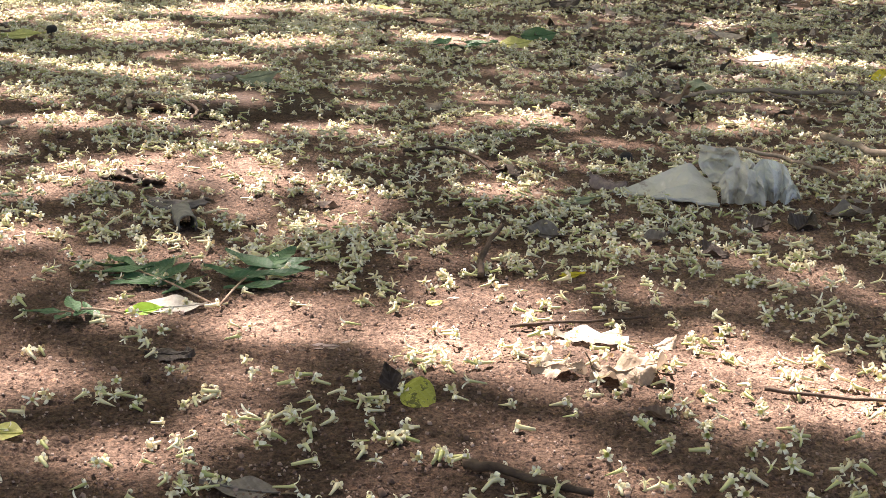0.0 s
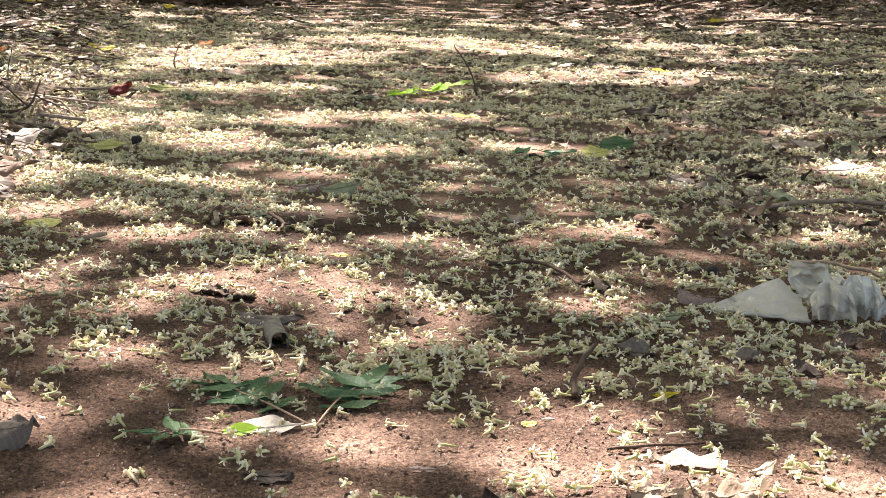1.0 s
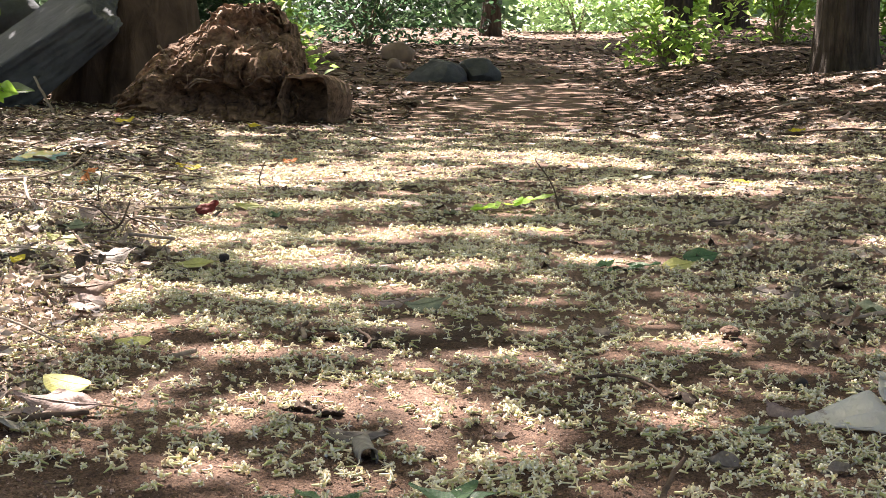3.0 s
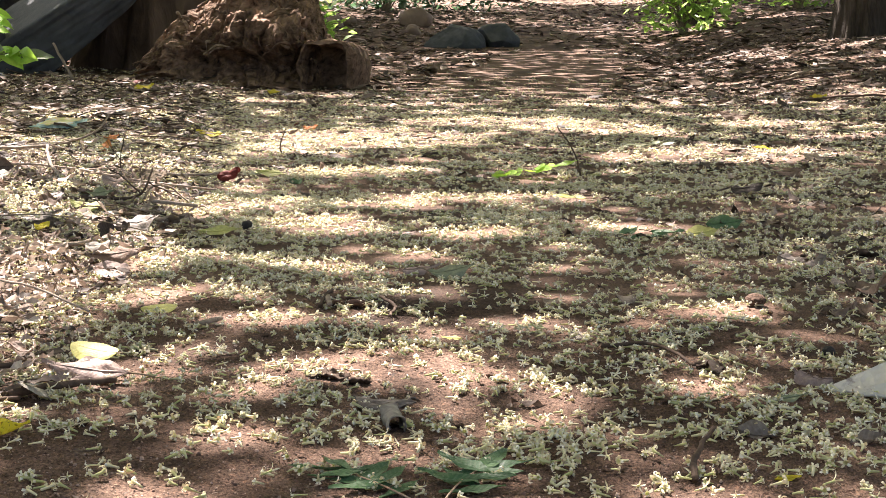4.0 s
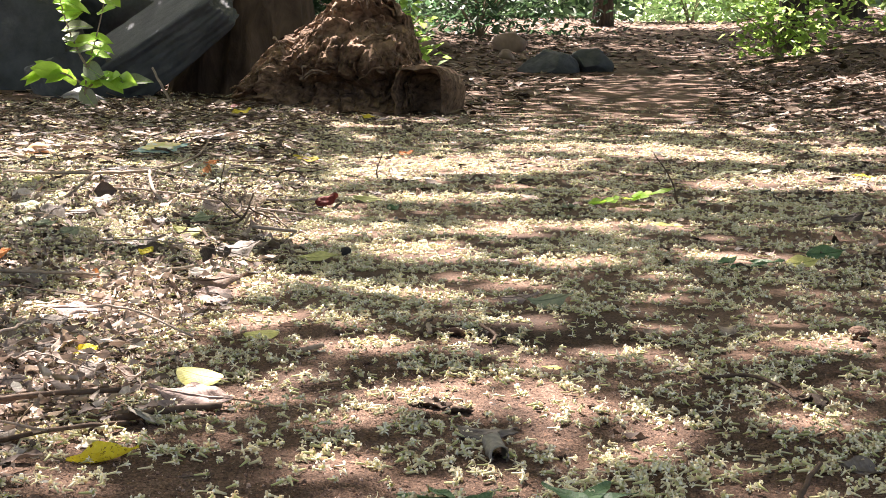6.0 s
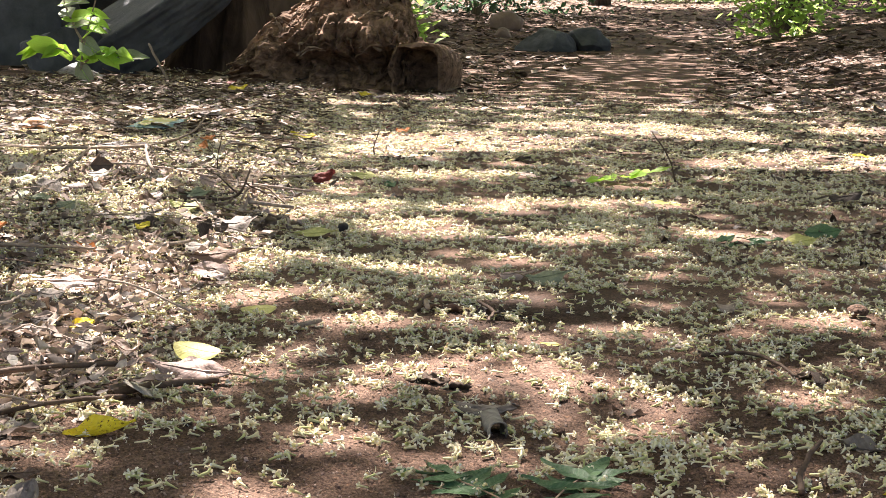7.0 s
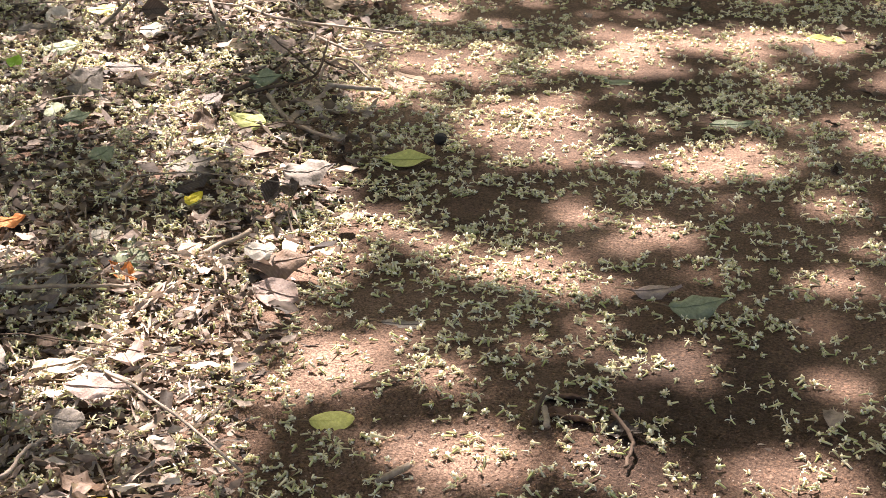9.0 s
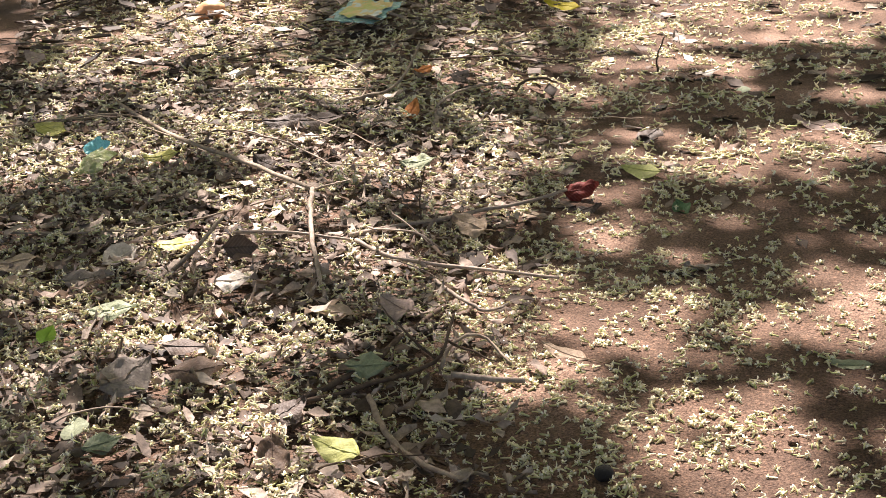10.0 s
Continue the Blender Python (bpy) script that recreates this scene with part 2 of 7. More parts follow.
RED_STALK = bark_material("reddish_stalk", (0.26, 0.15, 0.10), (0.42, 0.32, 0.23), 90, (1, 1, 1), 0.7, 0.0005)
TWIG = bark_material("grey_twig_bark", (0.16, 0.12, 0.09), (0.36, 0.29, 0.22), 120, (1, 1, 1), 0.85, 0.0012)
PALE_TWIG = bark_material("pale_twig_bark", (0.19, 0.145, 0.115), (0.36, 0.295, 0.24), 120, (1, 1, 1), 0.85, 0.001)
DARK_TWIG = bark_material("dark_twig_bark", (0.045, 0.030, 0.022), (0.13, 0.09, 0.065), 120, (1, 1, 1), 0.85, 0.001)
RED_BARK = bark_material("reddish_bark", (0.075, 0.042, 0.030), (0.25, 0.155, 0.11), 130, (1, 1, 1), 0.9, 0.002)
ROLLED_BARK = bark_material("grey_rolled_bark", (0.15, 0.135, 0.115), (0.34, 0.31, 0.27), 120, (1, 1, 1), 0.85, 0.001)
LOOSE_BARK = bark_material("loose_bark", (0.07, 0.055, 0.045), (0.30, 0.26, 0.22), 130, (0.35, 2, 1), 0.9, 0.002)
TRUNK = bark_material("tree_bark", (0.030, 0.025, 0.021), (0.110, 0.090, 0.073), 20, (1.6, 1.6, 0.16), 0.92, 0.07)
ROTTEN = bark_material("rotten_wood", (0.026, 0.015, 0.010), (0.340, 0.220, 0.150), 15, (1, 1, 1.4), 0.95, 0.03)
PALE_ROT = bark_material("weathered_rotten_wood", (0.12, 0.080, 0.055), (0.40, 0.30, 0.22), 40, (1, 1, 1), 0.95, 0.01)
OLD_TRUNK = bark_material("old_red_brown_bark", (0.045, 0.030, 0.023), (0.135, 0.092, 0.070), 8, (1, 1, 0.3), 0.95, 0.03)
STONE = stone_material("dark_grey_stone", (0.030, 0.034, 0.038), (0.085, 0.092, 0.100))
PALE_STONE = stone_material("pale_brown_stone", (0.14, 0.095, 0.075), (0.28, 0.20, 0.16))
SEED = stone_material("black_seed", (0.012, 0.010, 0.010), (0.03, 0.026, 0.024))
CANOPY = island_leaf("canopy_leaf", (0.030, 0.075, 0.018), (0.075, 0.140, 0.035), 0.35, (0.30, 0.34, 0.10))
SHRUB = island_leaf("shrub_leaf", (0.050, 0.120, 0.030), (0.160, 0.280, 0.060), 0.45, (0.30, 0.50, 0.08))
LIME = island_leaf("lime_shrub_leaf", (0.085, 0.180, 0.040), (0.230, 0.360, 0.085), 0.5, (0.42, 0.62, 0.15))
# leaf colour lowered to stand for shade that the crown doesn't cast there
SHADED_UNDERGROWTH = island_leaf("shade_darkened_undergrowth_leaf", (0.016, 0.042, 0.026), (0.052, 0.096, 0.054), 0.35, (0.08, 0.16, 0.075))
# paler, brighter leaf colour: distance haze is painted into it
HAZE_PAINTED = island_leaf("haze_painted_leaf", (0.20, 0.30, 0.16), (0.40, 0.50, 0.30), 0.6, (0.62, 0.78, 0.46))
# green greyed and lightened, so the colour itself carries the far haze
WOODS = island_leaf("woods_leaf", (0.075, 0.135, 0.085), (0.220, 0.310, 0.190), 0.55, (0.42, 0.56, 0.34))
STRAW = island_leaf("pale_leaf_shred", (0.16, 0.115, 0.090), (0.52, 0.43, 0.35), 0.15, None, 0.75, (0.33, 0.25, 0.20), 0.6)
LITTER = island_leaf("leaf_litter", (0.024, 0.017, 0.013), (0.40, 0.32, 0.26), 0.12, None, 0.75, (0.135, 0.096, 0.074), 0.8)


# ---- ground ----
def spread(lo, a, b, hi, fine, grow):
    mid = list(np.arange(a, b, fine))
    up, d, v = [], fine, b
    while v < hi:
        up.append(v)
        d *= grow
        v += d
    down, d, v = [], fine, a
    while v > lo:
        d *= grow
        v -= d
        down.append(v)
    return np.array(down[::-1] + mid + up + [hi])


def make_ground():
    xs, ys = spread(-400, -1.1, 0.8, 400, 0.028, 1.09), spread(-60, 0.45, 2.8, 700, 0.028, 1.05)
    gx, gy = np.meshgrid(xs, ys)
    z = ground_z(gx, gy) - 0.004 * step(-0.46, -0.40, gx) * step(0.68, 0.62, gx) * step(0.46, 0.50, gy) * step(1.62, 1.54, gy)
    nx, ny = len(xs), len(ys)
    v = np.stack([gx.ravel(), gy.ravel(), z.ravel()], -1)
    i = np.arange(nx * (ny - 1)).reshape(ny - 1, nx)[:, :-1].ravel()
    f = np.stack([i, i + 1, i + nx + 1, i + nx], -1)
    ob = new("ground", np_mesh("ground", v, f, [SOIL]))
    tagged(ob, "reddish-brown sandy forest path soil in dappled light", "ground", kind="structure")


make_ground()


def loose_soil():
    """The grainy crust of the path where it is seen from near by."""
    xs = np.arange(-0.48, 0.70, 0.0030)
    ys = [0.44]
    while ys[-1] < 1.66:
        ys.append(ys[-1] + 0.0022 + 0.0022 * max(0.0, ys[-1] - 0.6))
    ys = np.array(ys)
    gx, gy = np.meshgrid(xs, ys)
    r = np.random.RandomState(13)
    gx = gx + 0.0014 * (r.rand(*gx.shape) - 0.5)
    gy = gy + 0.0012 * (r.rand(*gy.shape) - 0.5)
    lumps = vnoise(gx * 130, gy * 130, 61)
    z = ground_z(gx, gy) - 0.0010 + 0.0022 * (r.rand(*gx.shape) - 0.5) + 0.0022 * (lumps - 0.5) * vnoise(gx * 18, gy * 18, 62) + 0.0035 * np.clip(lumps - 0.86, 0, 1)
    rim = step(-0.48, -0.43, gx) * step(0.70, 0.65, gx) * step(0.44, 0.48, gy) * step(1.66, 1.58, gy)
    z = z - 0.006 * (1 - rim)
    nx, ny = len(xs), len(ys)
    i = np.arange(nx * (ny - 1)).reshape(ny - 1, nx)[:, :-1].ravel()
    f = np.stack([i, i + 1, i + nx + 1, i + nx], -1)
    ob = new("loose_soil", np_mesh("loose_soil", np.stack([gx.ravel(), gy.ravel(), z.ravel()], -1), f, [SOIL]))
    tagged(ob, "grainy reddish-brown crust of loose soil on the path", "soil", kind="stuff")


loose_soil()


# ---- leaves ----
def leaf_data(L, W, curl=0.0, fold=0.0, roll=0.0, wave=0.0, seed=0, tip=1.0, n=10, m=6, ragged=0.0):
    """A leaf blade along x from its stalk at 0: curl bends it lengthwise, roll across, fold is a valley along the midrib."""
    rnd = np.random.RandomState(seed)
    u = np.linspace(0, 1, n + 1)
    half = W / 2 * np.sin(np.pi * u ** (0.75 if tip < 1 else 0.85)) ** (0.8 if tip < 1 else 1.05) + 0.0004
    if tip < 0.7:
        half = W / 2 * np.sin(np.pi * u) ** 0.62 + 0.0004
    half[-1] = 0.0003
    cut = np.ones((n + 1, 2))
    if ragged:
        knots = rnd.rand(2, 6)
        cut = np.stack([1 - ragged * 1.3 * np.interp(u * 5, np.arange(6), k) * (0.92 + 0.16 * rnd.rand(n + 1)) for k in knots], 1)
    s = np.linspace(-1, 1, m + 1)
    ph = rnd.rand(4) * 6.3
    uu, ss = np.meshgrid(u, s, indexing="ij")
    y0 = ss * half[:, None] * np.where(ss < 0, cut[:, :1], cut[:, 1:])
    ang = roll * ss
    y = np.where(np.abs(roll) > 0.05, half[:, None] * np.sin(ang) / (roll if abs(roll) > 0.05 else 1), y0)
    z = np.where(np.abs(roll) > 0.05, half[:, None] * (1 - np.cos(ang)) / (roll if abs(roll) > 0.05 else 1), 0.0)
    z = z + fold * np.abs(y0) + wave * L * (np.sin(uu * 9 + ph[0] + ss * 1.5) * np.abs(ss) ** 1.3 + 0.5 * np.sin(uu * 17 + ph[1] - ss * 3) * np.abs(ss))
    if wave >= 0.04:
        z = z + 2.2 * wave * W * (np.abs(vnoise(uu * 5 + ph[2] * 9, ss * 2.4, seed) - 0.5) + 0.5 * vnoise(uu * 11, ss * 5 + ph[3] * 5, seed + 1) - 0.4)
    a = curl * (uu - 0.25)
    x = np.where(abs(curl) > 0.02, L * np.sin(a) / (curl if abs(curl) > 0.02 else 1), L * uu)
    zz = np.where(abs(curl) > 0.02, L * (1 - np.cos(a)) / (curl if abs(curl) > 0.02 else 1), 0.0)
    v = np.stack([x - z * np.sin(a), y, zz + z * np.cos(a)], -1).reshape(-1, 3)
    f = [(i * (m + 1) + j, (i + 1) * (m + 1) + j, (i + 1) * (m + 1) + j + 1, i * (m + 1) + j + 1) for i in range(n) for j in range(m)]
    rib = v.reshape(n + 1, m + 1, 3)[:, m // 2]
    return v, f, rib


def settle(v, m):
    """Lift or drop the pose m, so that the vertices v just rest on the ground."""
    w = np.asarray(v) @ np.array(m.to_3x3()).T + np.array(m.translation)
    gap = w[:, 2] - ground_z(w[:, 0], w[:, 1])
    m = m.copy()
    m.translation.z -= float(np.sort(gap)[max(1, len(gap) // 12)]) + 0.0006
    return m


def fallen_leaf(name, label, x, y, L, W, yaw, mat, curl=0.3, fold=0.15, roll=0.0, wave=0.03, pitch=0, lean=0, tip=1.0, ragged=0.0, seed=1, lift=0.0,
                stalk=0.3, group="fallen leaves"):
    """A leaf on the ground: its blade, its midrib and its stalk. x, y is its middle."""
    v, f, rib = leaf_data(L, W, curl, fold, roll, wave, seed, tip, 18, 12, ragged)
    lean += 9 if group == "fallen leaves" else 0
    if math.cos(radians(yaw)) < 0:
        lean = -lean
    v = v - np.array([rib[9][0], 0, 0])
    rib = rib - np.array([rib[9][0], 0, 0])
    m = settle(v, pose(x, y, 0, lean, pitch, yaw))
    if group == "fallen leaves" and x < float(path_edge(y)) - 0.03:
        lift += 0.016              # lies on the other leaves
    m.translation.z += lift
    ob = new(name, np_mesh(name, v, f, [mat]))
    ob.matrix_basis = m
    tagged(ob, label, "leaf", group)
    up = np.array([0, 0, 0.0005 if tip > 0.7 else 0.0001])
    tv, tf = tube([p + up for p in rib[::2]], [L * (0.010 if tip > 0.7 else 0.002) * (1 - 0.8 * i / 9) + (0.0002 if tip > 0.7 else 0.0001) for i in range(len(rib[::2]))], 5)
    part("midrib", np_mesh("midrib", tv, tf, [mat]), ob)
    if stalk:
        d = (rib[0] - rib[1]) / (np.linalg.norm(rib[0] - rib[1]) + 1e-9)
        tv, tf = tube([rib[0] + d * (-0.0005), rib[0] + d * L * stalk * 0.5 + up, rib[0] + d * L * stalk - up * 2], [L * 0.013, L * 0.010, L * 0.012], 5)
        part("stalk", np_mesh("stalk", tv, tf, [STALK]), ob)
    return ob


# ---- unseen tree overhead, added to shade the ground; its gaps place the sun patches ----
GAPS_PATH = [
    (-0.51, 4.25, 0.36, 0.42), (-0.40, 2.51, 0.09, 0.07), (-0.25, 2.20, 0.09, 0.05), (-0.07, 1.265, 0.12, 0.048), (0.04, 1.17, 0.10, 0.04),
    (-0.20, 1.48, 0.05, 0.03), (-0.10, 1.98, 0.035, 0.03), (0.47, 3.90, 0.26, 0.22), (-0.19, 5.10, 0.32, 0.34), (0.03, 0.835, 0.045, 0.018),
    (0.28, 0.77, 0.10, 0.04), (0.19, 0.86, 0.03, 0.035), (0.42, 0.71, 0.055, 0.035), (0.66, 2.15, 0.10, 0.07), (0.04, 0.61, 0.03, 0.02),
    (-0.07, 2.18, 0.06, 0.05), (-0.28, 2.30, 0.07, 0.06), (-0.07, 2.72, 0.08, 0.07), (-0.06, 1.66, 0.045, 0.022), (0.04, 1.50, 0.03, 0.025),
    (-0.44, 2.54, 0.08, 0.06), (-0.37, 3.13, 0.11, 0.09), (-0.59, 3.65, 0.14, 0.10), (-0.20, 2.60, 0.07, 0.07),
]
GAPS_NEAR = [
    (-0.55, 2.51, 0.06, 0.05), (-0.47, 2.47, 0.06, 0.05), (-0.58, 2.63, 0.05, 0.04), (-0.68, 3.81, 0.06, 0.05), (-0.72, 3.43, 0.06, 0.05), (-0.68, 2.83, 0.05, 0.05), (-0.52, 2.93, 0.04, 0.04),
    (-0.42, 1.45, 0.06, 0.05), (-0.50, 1.62, 0.06, 0.04), (-0.38, 1.60, 0.035, 0.03), (-0.56, 1.48, 0.04, 0.04), (-0.45, 1.30, 0.05, 0.04), (-0.48, 1.20, 0.05, 0.03),
    (-0.36, 0.97, 0.045, 0.03), (-0.31, 0.76, 0.045, 0.03), (-0.16, 0.74, 0.03, 0.015), (-0.13, 0.86, 0.02, 0.012), (-0.38, 0.80, 0.03, 0.02), (-0.40, 1.05, 0.05, 0.02), (-0.33, 0.66, 0.05, 0.03),
    (-0.12, 0.99, 0.035, 0.025), (-0.05, 0.98, 0.02, 0.02), (-0.31, 0.91, 0.028, 0.018), (-0.33, 0.92, 0.03, 0.02), (-0.45, 1.06, 0.04, 0.03), (-0.70, 1.68, 0.05, 0.04),
    (0.07, 0.80, 0.03, 0.02), (0.26, 1.56, 0.06, 0.04), (0.20, 2.31, 0.07, 0.06),
    (0.22, 1.22, 0.025, 0.025), (-0.01, 1.44, 0.055, 0.035), (0.05, 1.20, 0.09, 0.05),
    (-0.53, 1.74, 0.06, 0.06), (0.35, 3.70, 0.24, 0.16), (0.12, 4.80, 0.26, 0.28), (0.67, 5.20, 0.20, 0.18),
    (1.30, 6.80, 0.18, 0.20), (1.00, 6.00, 0.12, 0.12), (-1.62, 7.92, 0.34, 0.20), (-2.60, 6.90, 0.08, 0.06), (-1.92, 8.00, 0.14, 0.10),
]
GAPS_SMALL = [
    (-0.04, 0.71, 0.016, 0.014), (-0.05, 0.63, 0.02, 0.014), (0.02, 0.86, 0.025, 0.020), (-0.13, 0.82, 0.020, 0.015), (-0.38, 0.90, 0.025, 0.020), (-0.40, 1.01, 0.030, 0.020), (-0.34, 1.05, 0.020, 0.020),
    (0.09, 1.07, 0.015, 0.015), (0.43, 0.95, 0.020, 0.020), (-0.47, 1.16, 0.030, 0.025), (-0.38, 1.21, 0.030, 0.025), (-0.23, 1.33, 0.020, 0.020), (-0.09, 1.49, 0.030, 0.025),
    (0.47, 1.59, 0.020, 0.020), (0.09, 1.87, 0.025, 0.020), (-0.82, 2.07, 0.040, 0.030), (-0.73, 2.10, 0.030, 0.030), (0.09, 2.08, 0.030, 0.030), (0.09, 2.74, 0.050, 0.050),
    (-0.51, 2.82, 0.040, 0.040), (0.01, 3.02, 0.050, 0.050), (-1.41, 3.04, 0.050, 0.050), (-0.59, 3.18, 0.050, 0.050), (-1.72, 3.55, 0.060, 0.060), (-0.90, 3.67, 0.070, 0.070),
]
GAPS_LITTER = [
    (-0.46, 1.79, 0.07, 0.05), (-0.38, 1.89, 0.06, 0.05), (-0.48, 1.99, 0.05, 0.05), (-0.62, 2.11, 0.05, 0.035), (-0.77, 2.24, 0.07, 0.045),
    (-0.47, 1.53, 0.05, 0.045), (-0.23, 1.85, 0.07, 0.035), (-0.57, 2.51, 0.07, 0.06), (-0.76, 2.58, 0.10, 0.06),
    (-0.93, 2.55, 0.10, 0.05), (-0.49, 2.35, 0.045, 0.04), (-0.86, 2.88, 0.06, 0.06), (-0.92, 2.71, 0.08, 0.05),
    (-1.48, 3.78, 0.16, 0.17), (-1.65, 4.24, 0.14, 0.25), (-1.28, 4.47, 0.20, 0.22), (-1.10, 3.30, 0.13, 0.09), (-0.11, 1.25, 0.06, 0.04),
    (-1.40, 3.62, 0.14, 0.10), (-1.48, 3.28, 0.08, 0.10), (-0.82, 3.46, 0.10, 0.08), (-0.96, 2.56, 0.06, 0.05), (-0.74, 2.60, 0.07, 0.04),
    (-0.49, 2.53, 0.11, 0.05), (-0.28, 2.26, 0.07, 0.05), (-0.22, 2.71, 0.04, 0.05),
    (-0.30, 3.26, 0.08, 0.08), (-0.55, 3.92, 0.16, 0.10), (-0.98, 2.90, 0.04, 0.05), (-0.54, 3.20, 0.06, 0.06), (-0.27, 1.19, 0.035, 0.025), (-0.34, 1.60, 0.05, 0.03), (-0.46, 1.70, 0.05, 0.04), (-0.60, 2.02, 0.05, 0.03), (0.10, 0.70, 0.03, 0.02), (0.16, 0.79, 0.03, 0.02), (0.26, 0.735, 0.04, 0.02), (-0.42, 1.09, 0.05, 0.03), (-0.33, 1.03, 0.03, 0.02),
]


def sunlit(gx, gy, grow):
    """How open the crown is above a place of the ground: 0 closed to 1 open."""
    hit = np.zeros(gx.shape, bool)
    warp = 0.35 * (vnoise(gx * 22, gy * 22, 8) - 0.5) + 0.7 * (vnoise(gx * 48, gy * 48, 18) - 0.5)
    for cx, cy, rx, ry in GAPS_PATH + GAPS_NEAR + GAPS_SMALL + GAPS_LITTER:
        hit |= ((gx - cx) / (rx + grow)) ** 2 + ((gy - cy) / (ry + grow)) ** 2 < 1 + warp
    far = step(3.6, 5.0, gy) * (1 - 0.65 * step(6.0, 8.5, gy) + 0.5 * step(12.0, 15.0, gy)) + 0.7 * step(0.7, 1.1, gx) + 1.0 * step(0.0, 0.15, path_edge(gy) - gx) * (1 - 0.8 * step(5.0, 6.5, gy))
    # crown kept shut here to hold sun patches off the slab
    closed = ((gx + 3.10) / 1.2) ** 2 + ((gy - 8.95) / 0.95) ** 2 < 1
    return hit & ~closed | ~closed & ((far > 0.05) | (gy > 2.2)) & (vnoise(gx * 4.6 + 9, gy * 4.2, 11) * 0.55 + vnoise(gx * 13, gy * 12, 12) * 0.45 > 0.80 - 0.165 * np.clip(far, 0, 1) - 0.03 * step(2.4, 2.8, gy) * step(0.0, 0.3, path_edge(gy) - gx) - 0.035 * step(1.9, 2.4, gy) * step(4.2, 3.6, gy) * step(0.0, 0.15, path_edge(gy) - gx))


def leaf_cloud(centres, size, rnd, flat=0.5, width=0.5):
    """One folded pointed leaf of four corners and a middle at each centre."""
    n = len(centres)
    yaw = rnd.rand(n) * 2 * np.pi
    tilt, lean = (rnd.rand(n) - 0.5) * 2 * flat, (rnd.rand(n) - 0.5) * 2 * flat
    L = size * (0.7 + 0.6 * rnd.rand(n))
    ax = np.stack([np.cos(yaw) * np.cos(tilt), np.sin(yaw) * np.cos(tilt), np.sin(tilt)], -1)
    side = np.stack([-np.sin(yaw) * np.cos(lean), np.cos(yaw) * np.cos(lean), np.sin(lean)], -1)
    up = np.cross(ax, side)
    base, tip = centres - ax * L[:, None] / 2, centres + ax * L[:, None] / 2
    w = (L * width / 2)[:, None]
    a = centres - ax * (L * 0.08)[:, None] + side * w + up * w * 0.35
    b = centres - ax * (L * 0.08)[:, None] - side * w + up * w * 0.35
    v = np.stack([base, a, tip, b], 1).reshape(-1, 3)
    i = np.arange(n)[:, None] * 4
    f = np.concatenate([i + np.array([[0, 1, 2]]), i + np.array([[0, 2, 3]])], 1).reshape(-1, 3)
    return v, f


def bark_trunk(name, x, y, r, h, seed, mat=TRUNK, lean=(0, 0), flare=1.5, sides=64, rings=40):
    """A furrowed trunk with a flared foot."""
    rnd = random.Random(seed)
    z0 = float(ground_z(x, y)) - 0.12
    verts, faces = [], []
    ph = [rnd.random() * 6.28 for _ in range(4)]
    for i in range(rings + 1):
        u = (i / rings) ** 1.6
        z = u * (h + 0.12)
        rr = r * (1 - 0.45 * u) * (1 + (flare - 1) * math.exp(-z / (r * 1.1)))
        for k in range(sides):
            w = 2 * math.pi * k / sides
            d = rr * (1 + 0.05 * math.sin(3 * w + ph[0]) * math.exp(-z) + 0.035 * math.sin(7 * w + ph[1] + z) + 0.05 * noise.noise((math.cos(w) * 5 + seed, math.sin(w) * 5, z * 1.3))
                      - 0.10 * max(0.0, 1 - 4 * abs(noise.noise((math.cos(w) * 4.5 + seed, math.sin(w) * 4.5, z * 0.8)))) + 0.05 * noise.noise((math.cos(w) * 14, math.sin(w) * 14 + seed, z * 4)))
            verts.append((x + lean[0] * z + d * math.cos(w), y + lean[1] * z + d * math.sin(w), z0 + z))
    for i in range(rings):
        for k in range(sides):
            k2 = (k + 1) % sides
            faces.append((i * sides + k, i * sides + k2, (i + 1) * sides + k2, (i + 1) * sides + k))
    return np_mesh(name, verts, faces, [mat])


